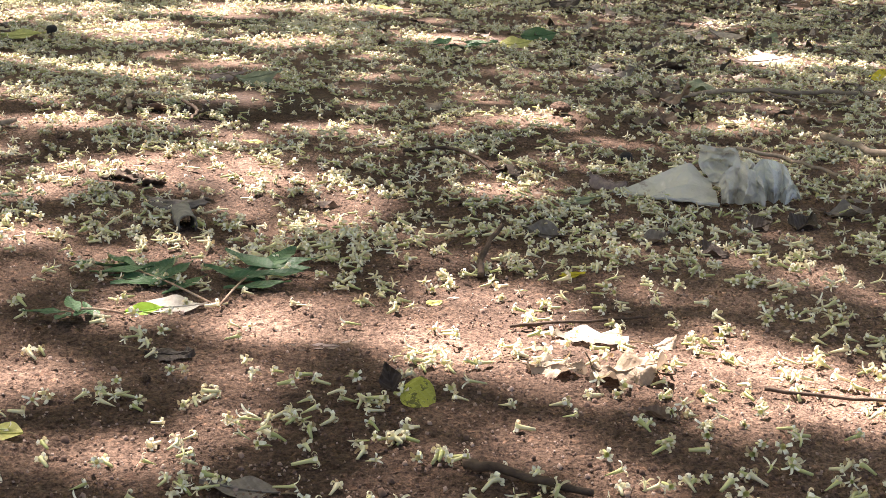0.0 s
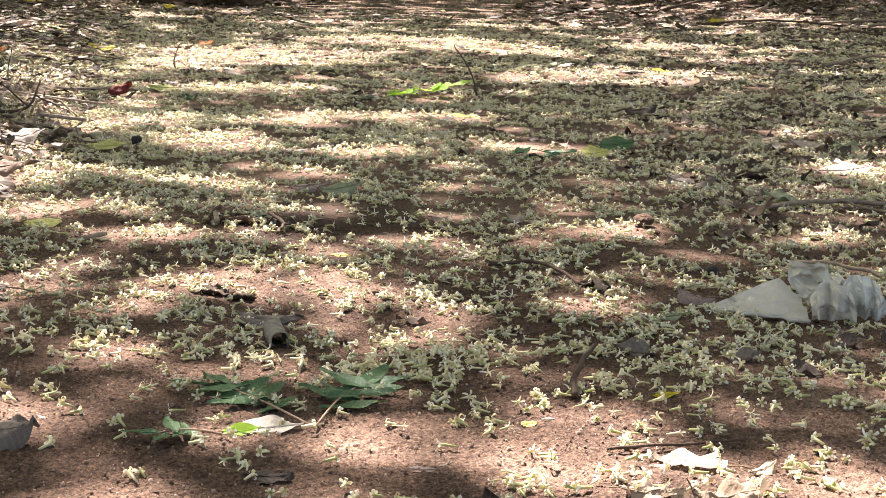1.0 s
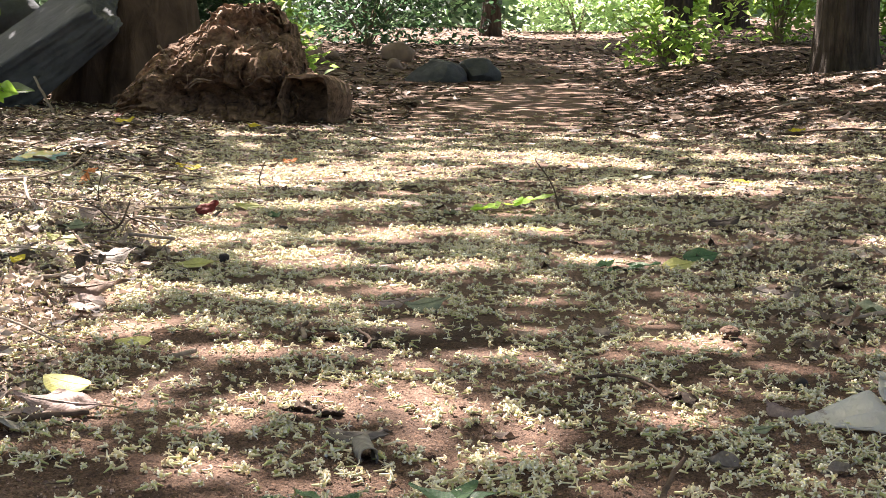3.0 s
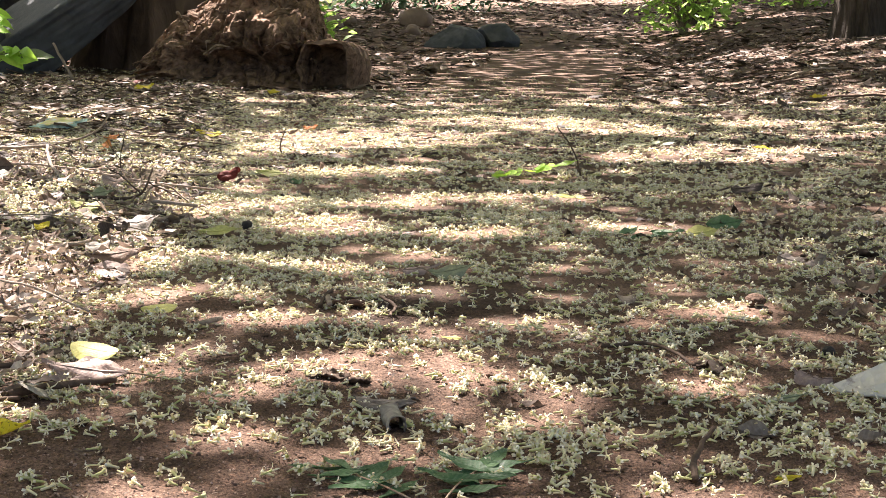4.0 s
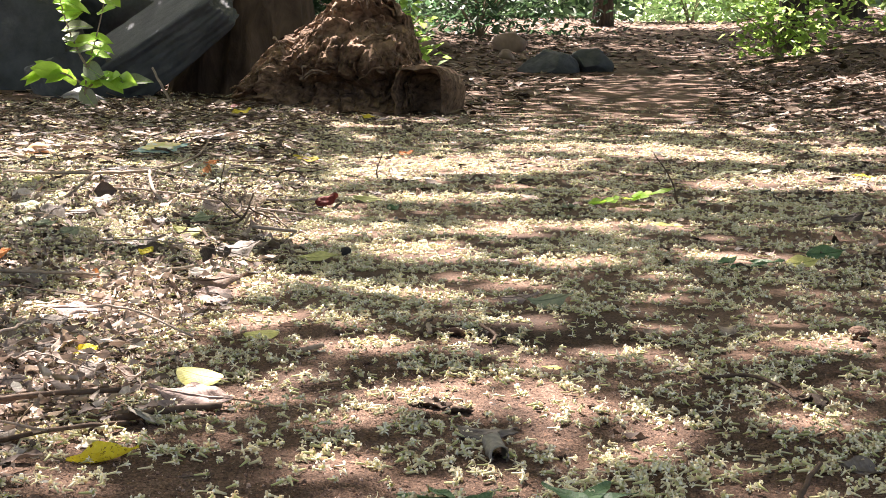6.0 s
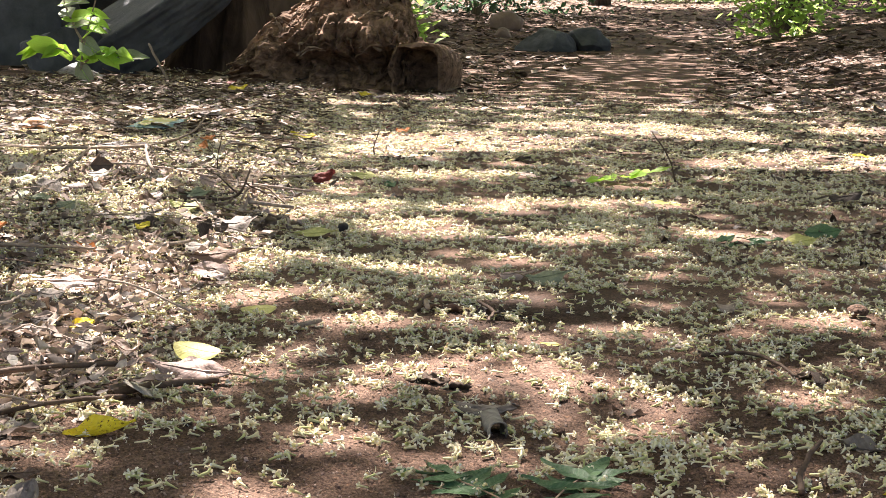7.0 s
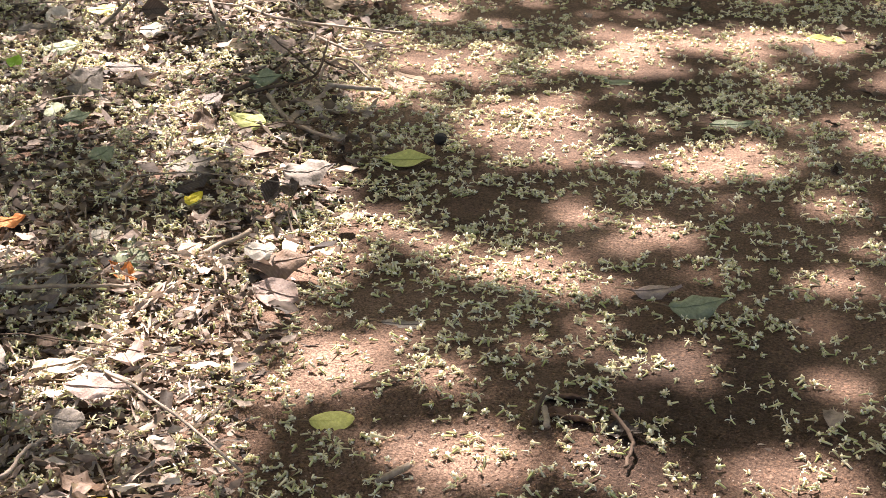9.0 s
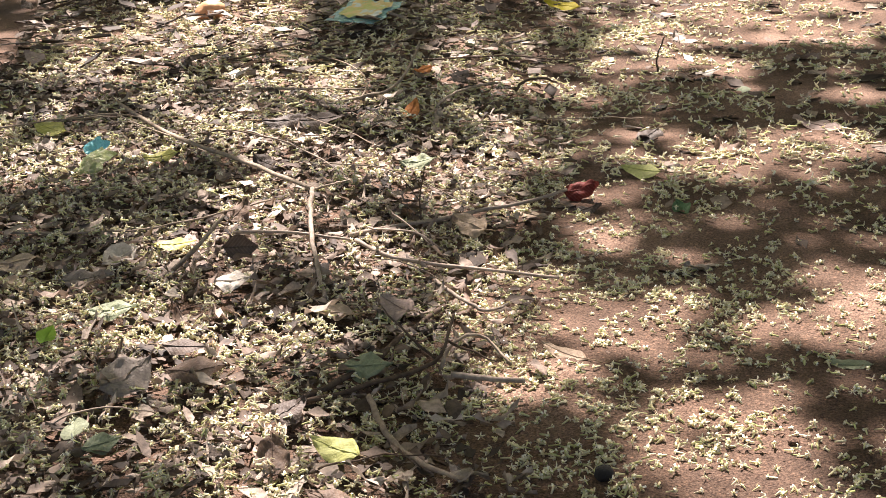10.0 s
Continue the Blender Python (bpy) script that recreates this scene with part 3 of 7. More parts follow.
def shade_tree():
    """The unseen tree, added so that its crown casts dappled shade on the path."""
    tree = tagged(new("tree"), "unseen tree with a wide leafy crown, added to shade the path", "tree")
    tree.matrix_basis = pose(0, 0, 0)
    part("trunk", bark_trunk("trunk", 2.9, 2.2, 0.20, 4.6, 3), tree)
    rnd = random.Random(5)
    for a, b in (((-0.4, 6.4, 4.6), (-2.6, 8.0, 4.8)), ((1.0, 7.0, 4.7), (-1.0, 9.0, 4.9)), ((2.0, 7.0, 4.7), (1.5, 11.0, 5.0)), ((1.4, 1.0, 4.5), (-0.5, 0.4, 4.8))):
        line = bend([(2.9, 2.2, 3.6), ((2.9 + a[0]) / 2, (2.2 + a[1]) / 2, 4.2), a, b], 5, 0.04, rnd.randint(0, 99))
        v, f = tube(line, [0.07 * (1 - 0.85 * i / len(line)) + 0.006 for i in range(len(line))], 8)
        part("limb", np_mesh("limb", v, f, [TRUNK]), tree)
    r = np.random.RandomState(21)
    clouds, n0, faces = [], 0, []
    k = np.array([SUN.x / SUN.z, SUN.y / SUN.z])
    for (x0, x1, y0, y1), count, size, grow in (((-2.6, 1.6, 0.2, 6.2), 38000, 0.085, 0.020), ((-11.0, 10.0, -8.0, 24.0), 170000, 0.17, 0.035), ((-3.6, -1.5, 5.4, 7.9), 3200, 0.098, 0.02), ((-4.6, -1.9, 7.9, 10.2), 4200, 0.12, 0.02), ((-1.2, 0.9, 0.4, 3.2), 1800, 0.034, -1.0)):
        g = np.stack([x0 + (x1 - x0) * r.rand(count), y0 + (y1 - y0) * r.rand(count)], -1)
        z = 4.1 + 0.8 * r.rand(count) + (0.5 if size > 0.1 else 0.0) * r.rand(count)
        keep = ~sunlit(g[:, 0], g[:, 1], grow) | (r.rand(count) < 0.07) if grow > 0 else sunlit(g[:, 0], g[:, 1], 0.02)
        if size > 0.1:
            keep &= ~((g[:, 0] > -2.5) & (g[:, 0] < 1.5) & (g[:, 1] > 0.3) & (g[:, 1] < 6.1))
            rim = np.hypot((g[:, 0] + 0.5) / 9.0, (g[:, 1] - 8.0) / 14.0) + 0.35 * (vnoise(g[:, 0] * 0.5, g[:, 1] * 0.5, 51) - 0.5)
            keep &= (rim + 0.25 * (r.rand(count) - 0.5) < 0.85) & (vnoise(g[:, 0] * 0.9, g[:, 1] * 0.9, 52) > 0.12)
        g, z = g[keep], z[keep]
        c = np.concatenate([g + k * z[:, None], z[:, None]], 1)
        v, f = leaf_cloud(c, size, r, 0.5, 0.6)
        clouds.append(v)
        faces.append(f + n0)
        n0 += len(v)
    part("crown", np_mesh("crown", np.concatenate(clouds), np.concatenate(faces), [CANOPY], None, False), tree)


shade_tree()


# ---- blossoms ----
def blossom(seed, detail):
    """Vertices, faces and material numbers of one fallen flower about 12 mm long, lying along x, resting on z = 0."""
    r = np.random.RandomState(seed)
    sides = (5, 3, 3)[detail]
    v, f, mi = [], [], []
    L, fat, bow = 0.0082 + 0.0028 * r.rand(), 0.75 + 0.35 * r.rand(), (r.rand() - 0.5) * 0.0034
    withered = seed % 5 == 0
    prof = [(0.0, 0.0009), (0.7, 0.0013), (1.0, 0.0019)] if detail == 0 else [(0.0, 0.0011), (1.0, 0.0017)]
    if withered:
        fat *= 0.65
    cz = 0.0021
    for u, rad in prof:
        for k in range(sides):
            w = 2 * np.pi * k / sides
            v.append((u * L, rad * fat * np.cos(w) + bow * np.sin(np.pi * u), cz + rad * fat * np.sin(w)))
    for i in range(len(prof) - 1):
        for k in range(sides):
            f.append((i * sides + k, i * sides + (k + 1) % sides, (i + 1) * sides + (k + 1) % sides, (i + 1) * sides + k))
            mi.append(1)
    f.append(tuple(range(sides))[::-1])
    mi.append(1)
    petals = 5 if detail < 2 else 4
    for p in range(petals):
        w = 2 * np.pi * (p + 0.5 * r.rand()) / petals
        out = np.array([0, np.cos(w), np.sin(w)])
        side = np.array([0, -np.sin(w), np.cos(w)])
        curl = (1.0 + 1.6 * r.rand()) if withered else (3.2 + 2.6 * r.rand())
        length, wd = 0.0056 * (0.7 + 0.5 * r.rand()), (0.0018, 0.0019, 0.0023)[detail] * (0.8 + 0.4 * r.rand()) * (0.6 if withered else 1.0)
        seg = (5, 2, 1)[detail]
        twist = (r.rand() - 0.5) * 2.2
        base = len(v)
        q = np.array([L - 0.0006, 0, cz]) + out * 0.0015 * fat
        for i in range(seg + 1):
            u = i / seg
            a = 0.25 + curl * u ** 1.2
            d = np.array([np.cos(a), 0, 0]) + out * np.sin(a)
            if i:
                q = q + d * length / seg
            sd = side * np.cos(twist * u) + np.cross(d, side) * np.sin(twist * u)
            h = wd * {5: (0.7, 0.95, 1.05, 1.05, 0.9, 0.4), 2: (0.9, 1.1, 0.6), 1: (1.0, 0.9)}[seg][i] / 2
            v += [tuple(q + sd * h), tuple(q - sd * h)]
            if i:
                f.append((base + 2 * i - 2, base + 2 * i - 1, base + 2 * i + 1, base + 2 * i))
                mi.append(0)
    v = np.array(v)
    v[:, 0] -= 0.005
    pitch = 0.12 + (r.rand() - 0.35) * 0.5
    c, s = np.cos(pitch), np.sin(pitch)
    v = np.stack([v[:, 0] * c - v[:, 2] * s, v[:, 1], v[:, 0] * s + v[:, 2] * c], -1)
    v[:, 2] -= np.percentile(v[:, 2], 12)
    v[:, 2] = np.where(v[:, 2] < 0, 0.2 * v[:, 2], v[:, 2])
    return v, f, mi


def flower_density(x, y):
    """Blossoms to the square metre."""
    e = path_edge(y)
    d = 2500 + 1500 * step(0.72, 1.0, y) + 1000 * step(1.2, 1.8, y)
    bare = np.exp(-((x - (-0.02 - 0.05 * (y - 1.5))) / 0.20) ** 2) * step(0.9, 1.2, y) * step(3.6, 2.0, y)
    d = d * (1 - 0.15 * bare) * (1 + 0.25 * step(0.8, 1.1, y) * step(2.6, 2.0, y))
    d = d * (1 + 1.0 * step(-0.16, 0.04, e - x) * step(0.7, 1.4, y))
    d = d + 3400 * np.exp(-((x - e - 0.06) / 0.20) ** 2) * step(1.5, 2.2, y) * step(5.0, 3.4, y)
    d = d + 2600 * step(-0.02, 0.08, e - x) * step(0.80, 1.0, y) * step(2.1, 1.6, y)
    d = d * (1 - 0.70 * np.exp(-((x + 0.06) / 0.12) ** 2 - ((y - 1.265) / 0.055) ** 2))
    d = d * (1 - 0.38 * step(2.6, 4.0, y))
    d = d + 700 * step(0.22, 0.36, x) * step(0.66, 0.95, y) * step(3.0, 1.4, y)
    d = d * (1 - 0.93 * step(4.6, 8.2, y)) * (1 - 0.75 * step(0.8, 2.2, x - 0.10 * y)) * (1 - 0.5 * step(1.2, 3.0, e - x))
    clump = vnoise(x * 9, y * 9, 31) * 0.45 + vnoise(x * 28, y * 28, 32) * 0.55
    return d * np.clip(0.25 + 3.2 * (clump - 0.27), 0.15, 3)


# large leaves and bark that lie on top of the blossoms: x, y, radius
CLEAR = [(0.313, 1.238, 0.020), (0.285, 1.159, 0.018), (0.251, 1.032, 0.020), (0.325, 1.015, 0.020), (0.417, 1.112, 0.024), (0.442, 1.098, 0.022),
         (-0.391, 2.108, 0.028), (-0.311, 1.500, 0.020), (-0.290, 1.215, 0.030), (-0.298, 1.000, 0.028), (-0.587, 2.119, 0.026), (-0.036, 1.806, 0.024),
         (-0.078, 1.832, 0.020), (-0.030, 2.325, 0.024), (0.325, 2.330, 0.026), (0.285, 2.220, 0.022), (-0.512, 3.035, 0.028), (-0.441, 1.773, 0.036),
         (-0.429, 1.721, 0.024), (-0.136, 0.790, 0.020), (-0.026, 1.130, 0.022), (-0.012, 1.068, 0.016), (-0.561, 2.900, 0.028), (-0.434, 2.910, 0.020)]


def make_blossoms():
    r = np.random.RandomState(4)
    V, F, M, n0 = [], [], [], 0
    for detail, (x0, x1, y0, y1), top in ((0, (-1.35, 0.95, 0.48, 1.05), 12500), (1, (-1.9, 1.4, 1.05, 3.0), 12500), (2, (-3.4, 2.2, 3.0, 9.5), 8500)):
        n = int((x1 - x0) * (y1 - y0) * top)
        x, y = x0 + (x1 - x0) * r.rand(n), y0 + (y1 - y0) * r.rand(n)
        view = (x > -0.26 - 0.42 * y) & (x < 0.24 + 0.28 * y)
        keep = (r.rand(n) * top < flower_density(x, y) * (0.62 if detail == 2 else 1.0)) & view
        x, y = x[keep], y[keep]
        mate = np.where(r.rand(len(x)) < 0.55, r.randint(0, len(x), len(x)), -1)
        mx, my = x[mate] + r.normal(size=len(x)) * 0.009, y[mate] + r.normal(size=len(x)) * 0.009
        x, y = np.where(mate >= 0, mx, x), np.where(mate >= 0, my, y)
        lift = r.rand(len(x)) ** 0.9 * 0.022 * step(-0.02, 0.15, path_edge(y) - x) * (0.7 + 0.3 * step(1.1, 1.6, y)) * (1 - 0.6 * step(3.2, 4.0, y)) + (r.rand(len(x)) ** 3) * 0.005
        free = np.ones(len(x), bool)
        for cx, cy, cr in CLEAR:
            free &= ((x - cx) ** 2 + (y - cy) ** 2 > cr * cr) | (r.rand(len(x)) < 0.12)
        x, y, lift = x[free], y[free], lift[free]
        z = ground_z(x, y) + lift - 0.0003
        kinds = [blossom(50 + k, detail) for k in range(15)]
        pick, yaw, size = r.randint(0, 15, len(x)), r.rand(len(x)) * 6.283, (0.72 + 0.40 * r.rand(len(x))) * (1.25 if detail == 2 else 1.0)
        roll = (r.rand(len(x)) - 0.5) * 0.8
        for k, (v, f, mi) in enumerate(kinds):
            s = np.where(pick == k)[0]
            if not len(s):
                continue
            c, sn, q = np.cos(yaw[s])[:, None], np.sin(yaw[s])[:, None], size[s][:, None]
            cr, sr = np.cos(roll[s])[:, None], np.sin(roll[s])[:, None]
            vy, vz = v[None, :, 1] * cr - (v[None, :, 2] - 0.0017) * sr, v[None, :, 1] * sr + (v[None, :, 2] - 0.0017) * cr + 0.0017
            w = np.stack([(v[None, :, 0] * c - vy * sn) * q + x[s][:, None], (v[None, :, 0] * sn + vy * c) * q + y[s][:, None], vz * q + z[s][:, None]], -1)
            V.append(w.reshape(-1, 3))
            for i in range(len(s)):
                o = n0 + i * len(v)
                F += [tuple(a + o for a in face) for face in f]
            M += mi * len(s)
            n0 += len(s) * len(v)
    ob = new("fallen_blossoms", np_mesh("fallen_blossoms", np.concatenate(V), F, [PETAL, FLOWER_TUBE], M))
    tagged(ob, "countless small cream blossoms with green tubes strewn over the soil", "blossoms", kind="stuff")


make_blossoms()


def make_crumbs():
    """Crumbs of soil and grit on the path."""
    r = np.random.RandomState(9)
    n = 20000
    y = 0.5 + 1.05 * r.rand(n) ** 1.3
    x = -0.26 - 0.30 * y + (0.52 + 0.60 * y) * r.rand(n)
    keep = x > path_edge(y) - 0.06
    x, y = x[keep], y[keep]
    n = len(x)
    s = 0.0004 + 0.0005 * r.rand(n) + 0.0014 * r.rand(n) ** 18
    z = ground_z(x, y) - 0.0002
    w = r.rand(n) * 6.283
    o = np.stack([np.stack([np.cos(w + k * 2.094), np.sin(w + k * 2.094), 0 * w - 0.5], -1) for k in range(3)] + [np.stack([0.7 * np.cos(w + 1 + k * 2.094), 0.7 * np.sin(w + 1 + k * 2.094), 0 * w + 0.6], -1) for k in range(3)], 1)
    v = o * s[:, None, None] * (0.65 + 0.7 * r.rand(n, 6, 1)) + np.stack([x, y, z], -1)[:, None]
    t = np.array([(3, 4, 5), (0, 1, 3), (1, 4, 3), (1, 2, 4), (2, 5, 4), (2, 0, 5), (0, 3, 5)])
    f = (t[None] + np.arange(n)[:, None, None] * 6).reshape(-1, 3)
    ob = new("soil_crumbs", np_mesh("soil_crumbs", v.reshape(-1, 3), f, [CRUMB]))
    tagged(ob, "loose crumbs of reddish soil and grit", "soil", kind="stuff")


make_crumbs()


def litter_field(name, label, area, count, size, seed, dens, detail=4, lift=0.0, mat=LITTER, widths=(0.15, 0.46, 0.22, 0.58, 0.34, 0.50, 0.12, 0.62, 0.28, 0.42), flat=1.0):
    """Small curled dead leaves too many to count, joined."""
    r = np.random.RandomState(seed)
    x0, x1, y0, y1 = area
    x, y = x0 + (x1 - x0) * r.rand(count), y0 + (y1 - y0) * r.rand(count)
    keep = r.rand(count) < dens(x, y)
    x, y = x[keep], y[keep]
    n = len(x)
    kinds = []
    for k, wide in enumerate(widths):
        v, f, _ = leaf_data(1.0, wide, (r.rand() - 0.35) * (2.4 * flat if detail > 2 else 1.0), 0.1 + 0.2 * r.rand(), (r.rand() - 0.5) * (3.4 * flat if detail > 2 else 1.4), 0.10 * flat if detail > 2 else 0.05, 70 + k + seed, 0.8 if k % 4 else 1.0, detail + (1 if detail > 2 else 0), detail, 0.06)
        kinds.append((v - v.mean(0), np.array(f)))
    pick = r.randint(0, len(widths), n)
    V, F, n0 = [], [], 0
    for k, (v, f) in enumerate(kinds):
        s = np.where(pick == k)[0]
        yaw, L = r.rand(len(s), 1) * 6.283, size * (0.5 + 0.9 * r.rand(len(s), 1))
        ta, tb = (r.rand(len(s), 1) - 0.5) * 0.4, (r.rand(len(s), 1) - 0.5) * 0.4
        lx, ly, lz = v[None, :, 0], v[None, :, 1], v[None, :, 2]
        wx, wy = (lx * np.cos(yaw) - ly * np.sin(yaw)) * L, (lx * np.sin(yaw) + ly * np.cos(yaw)) * L
        wz = lz * L + (lx * ta + ly * tb) * L
        wz = wz - wz.min(1, keepdims=True) * 0.85
        w = np.stack([wx + x[s][:, None], wy + y[s][:, None], wz + ground_z(x[s], y[s])[:, None] - 0.002 + lift * r.rand(len(s), 1)], -1)
        V.append(w.reshape(-1, 3))
        F.append((f[None] + (np.arange(len(s)) * len(v))[:, None, None] + n0).reshape(-1, 4))
        n0 += len(s) * len(v)
    ob = new(name, np_mesh(name, np.concatenate(V), np.concatenate(F), [mat]))
    tagged(ob, label, "leaf litter", kind="stuff")


litter_field("leaf_litter", "matted brown and grey dead leaves beside the path", (-2.2, -0.2, 1.7, 3.3), 14500, 0.028, 2,
             lambda x, y: 0.80 * step(-0.05, 0.18, path_edge(y) - x) * (x > -0.3 - 0.42 * y), 3, 0.020, flat=0.6)
litter_field("leaf_litter", "flattened brown dead leaves between the path and the stones", (-3.0, -0.4, 3.3, 8.0), 17000, 0.042, 14,
             lambda x, y: 0.75 * step(-0.05, 0.18, path_edge(y) - x) * step(8.2, 6.0, y) * (x > -0.3 - 0.42 * y), 2, 0.034)
litter_field("leaf_litter", "shredded brown and tan dead leaves at the edge of the path", (-1.1, -0.2, 0.55, 1.7), 5600, 0.024, 12,
             lambda x, y: 0.95 * step(-0.04, 0.10, path_edge(y) - x) * step(0.55, 0.68, y) * (x > -0.3 - 0.42 * y), 6, 0.015, LITTER,
             (0.10, 0.16, 0.22, 0.30, 0.13, 0.38, 0.18, 0.48, 0.09, 0.26), 0.45)
litter_field("leaf_litter", "thin pale shreds of dead leaf and straw in the litter", (-1.4, -0.2, 0.6, 3.2), 3600, 0.034, 16,
             lambda x, y: 0.8 * step(-0.03, 0.10, path_edge(y) - x) * (x > -0.3 - 0.42 * y), 3, 0.026, STRAW, (0.07, 0.10, 0.13, 0.16, 0.09, 0.12))
litter_field("leaf_litter", "long thin curved strips of straw and leaf stalk over the litter", (-1.0, -0.2, 0.75, 1.75), 3600, 0.042, 18,
             lambda x, y: 0.85 * step(-0.02, 0.10, path_edge(y) - x) * step(0.80, 0.95, y) * (x > -0.3 - 0.42 * y), 5, 0.022, STRAW, (0.035, 0.05, 0.06, 0.08, 0.045, 0.10), 0.6)
litter_field("leaf_debris", "dark crumbled leaf and twig debris under the litter", (-2.4, -0.2, 0.55, 4.2), 62000, 0.017, 6,
             lambda x, y: 0.9 * step(-0.06, 0.12, path_edge(y) - x) * step(0.55, 0.70, y) * (x > -0.3 - 0.42 * y), 2)
litter_field("leaf_debris", "dark crumbs of dead leaf and bark strewn on the path", (-0.9, 1.1, 0.5, 3.4), 26000, 0.0075, 7,
             lambda x, y: (0.35 + 0.65 * vnoise(x * 5, y * 5, 41)) * step(0.5, 1.1, y) * (x > path_edge(y) - 0.05), 2)
litter_field("leaf_litter", "small brown leaf scraps lying among the blossoms", (0.05, 1.4, 1.1, 4.6), 1500, 0.026, 9,
             lambda x, y: (0.25 + 0.6 * step(0.15, 0.5, x)) * (0.3 + 0.7 * step(1.2, 2.0, y)) * (x < 0.24 + 0.27 * y), 3, 0.006)
litter_field("leaf_litter", "scattered brown dead leaves on the bank", (0.25, 5.5, 2.0, 13), 30000, 0.044, 3,
             lambda x, y: 0.12 * step(0.3, 0.6, x - 0.04 * y) + 0.88 * step(0.25, 1.0, x) * step(4.5, 7.5, y), 2)
litter_field("leaf_litter", "brown dead leaves scattered among the blossoms", (-1.6, 1.6, 2.2, 7.5), 9000, 0.040, 5,
             lambda x, y: 0.75 * step(2.2, 4.0, y) * (1 - 0.7 * np.exp(-((x + 0.1) / 0.3) ** 2)), 2)
litter_field("leaf_litter", "brown dead leaves on the woodland floor", (-7, 7, 5.5, 30), 26000, 0.095, 4,
             lambda x, y: 0.95 * np.clip(step(0.25, 0.75, np.abs(x + 0.25)), 0.75 * step(12, 17, y), 1) * step(5.4, 9, y), 2)


# ---- stump, rocks and trees ----
def lump(name, mat, size, seed, rough=0.25, fine=0.06, subdiv=5, cuts=0, flat=0.0):
    """A stone or block: a ball cut by planes and roughened."""
    rnd = random.Random(seed)
    bm = bmesh.new()
    bmesh.ops.create_icosphere(bm, subdivisions=subdiv, radius=1.0)
    planes = [(Vector([rnd.gauss(0, 1) for _ in range(3)]).normalized(), 0.55 + 0.3 * rnd.random()) for _ in range(cuts)]
    off = Vector((seed * 3.1, seed * 1.7, 0))
    for v in bm.verts:
        p = v.co.copy()
        for nrm, d in planes:
            h = p.dot(nrm)
            if h > d:
                p -= nrm * (h - d)
        k = 1 + rough * noise.noise(p * 1.3 + off) + fine * noise.noise(p * 6 + off) + fine * 0.4 * noise.noise(p * 17 + off)
        p *= k
        v.co = Vector((p.x * size[0], p.y * size[1], p.z * size[2]))
        if v.co.z < -size[2] * (1 - flat):
            v.co.z = -size[2] * (1 - flat)
    me = bpy.data.meshes.new(name)
    bm.to_mesh(me)
    bm.free()
    me.materials.append(mat)
    me.polygons.foreach_set("use_smooth", np.full(len(me.polygons), True))
    return me


def stump_height(x):
    """Height of the stump's crust along its width: a low side, a shoulder and a rounded hump."""
    return 0.14 + 0.24 * float(step(-0.52, -0.24, x)) + 0.19 * float(step(-0.20, 0.08, x)) - 0.10 * float(step(0.26, 0.48, x))


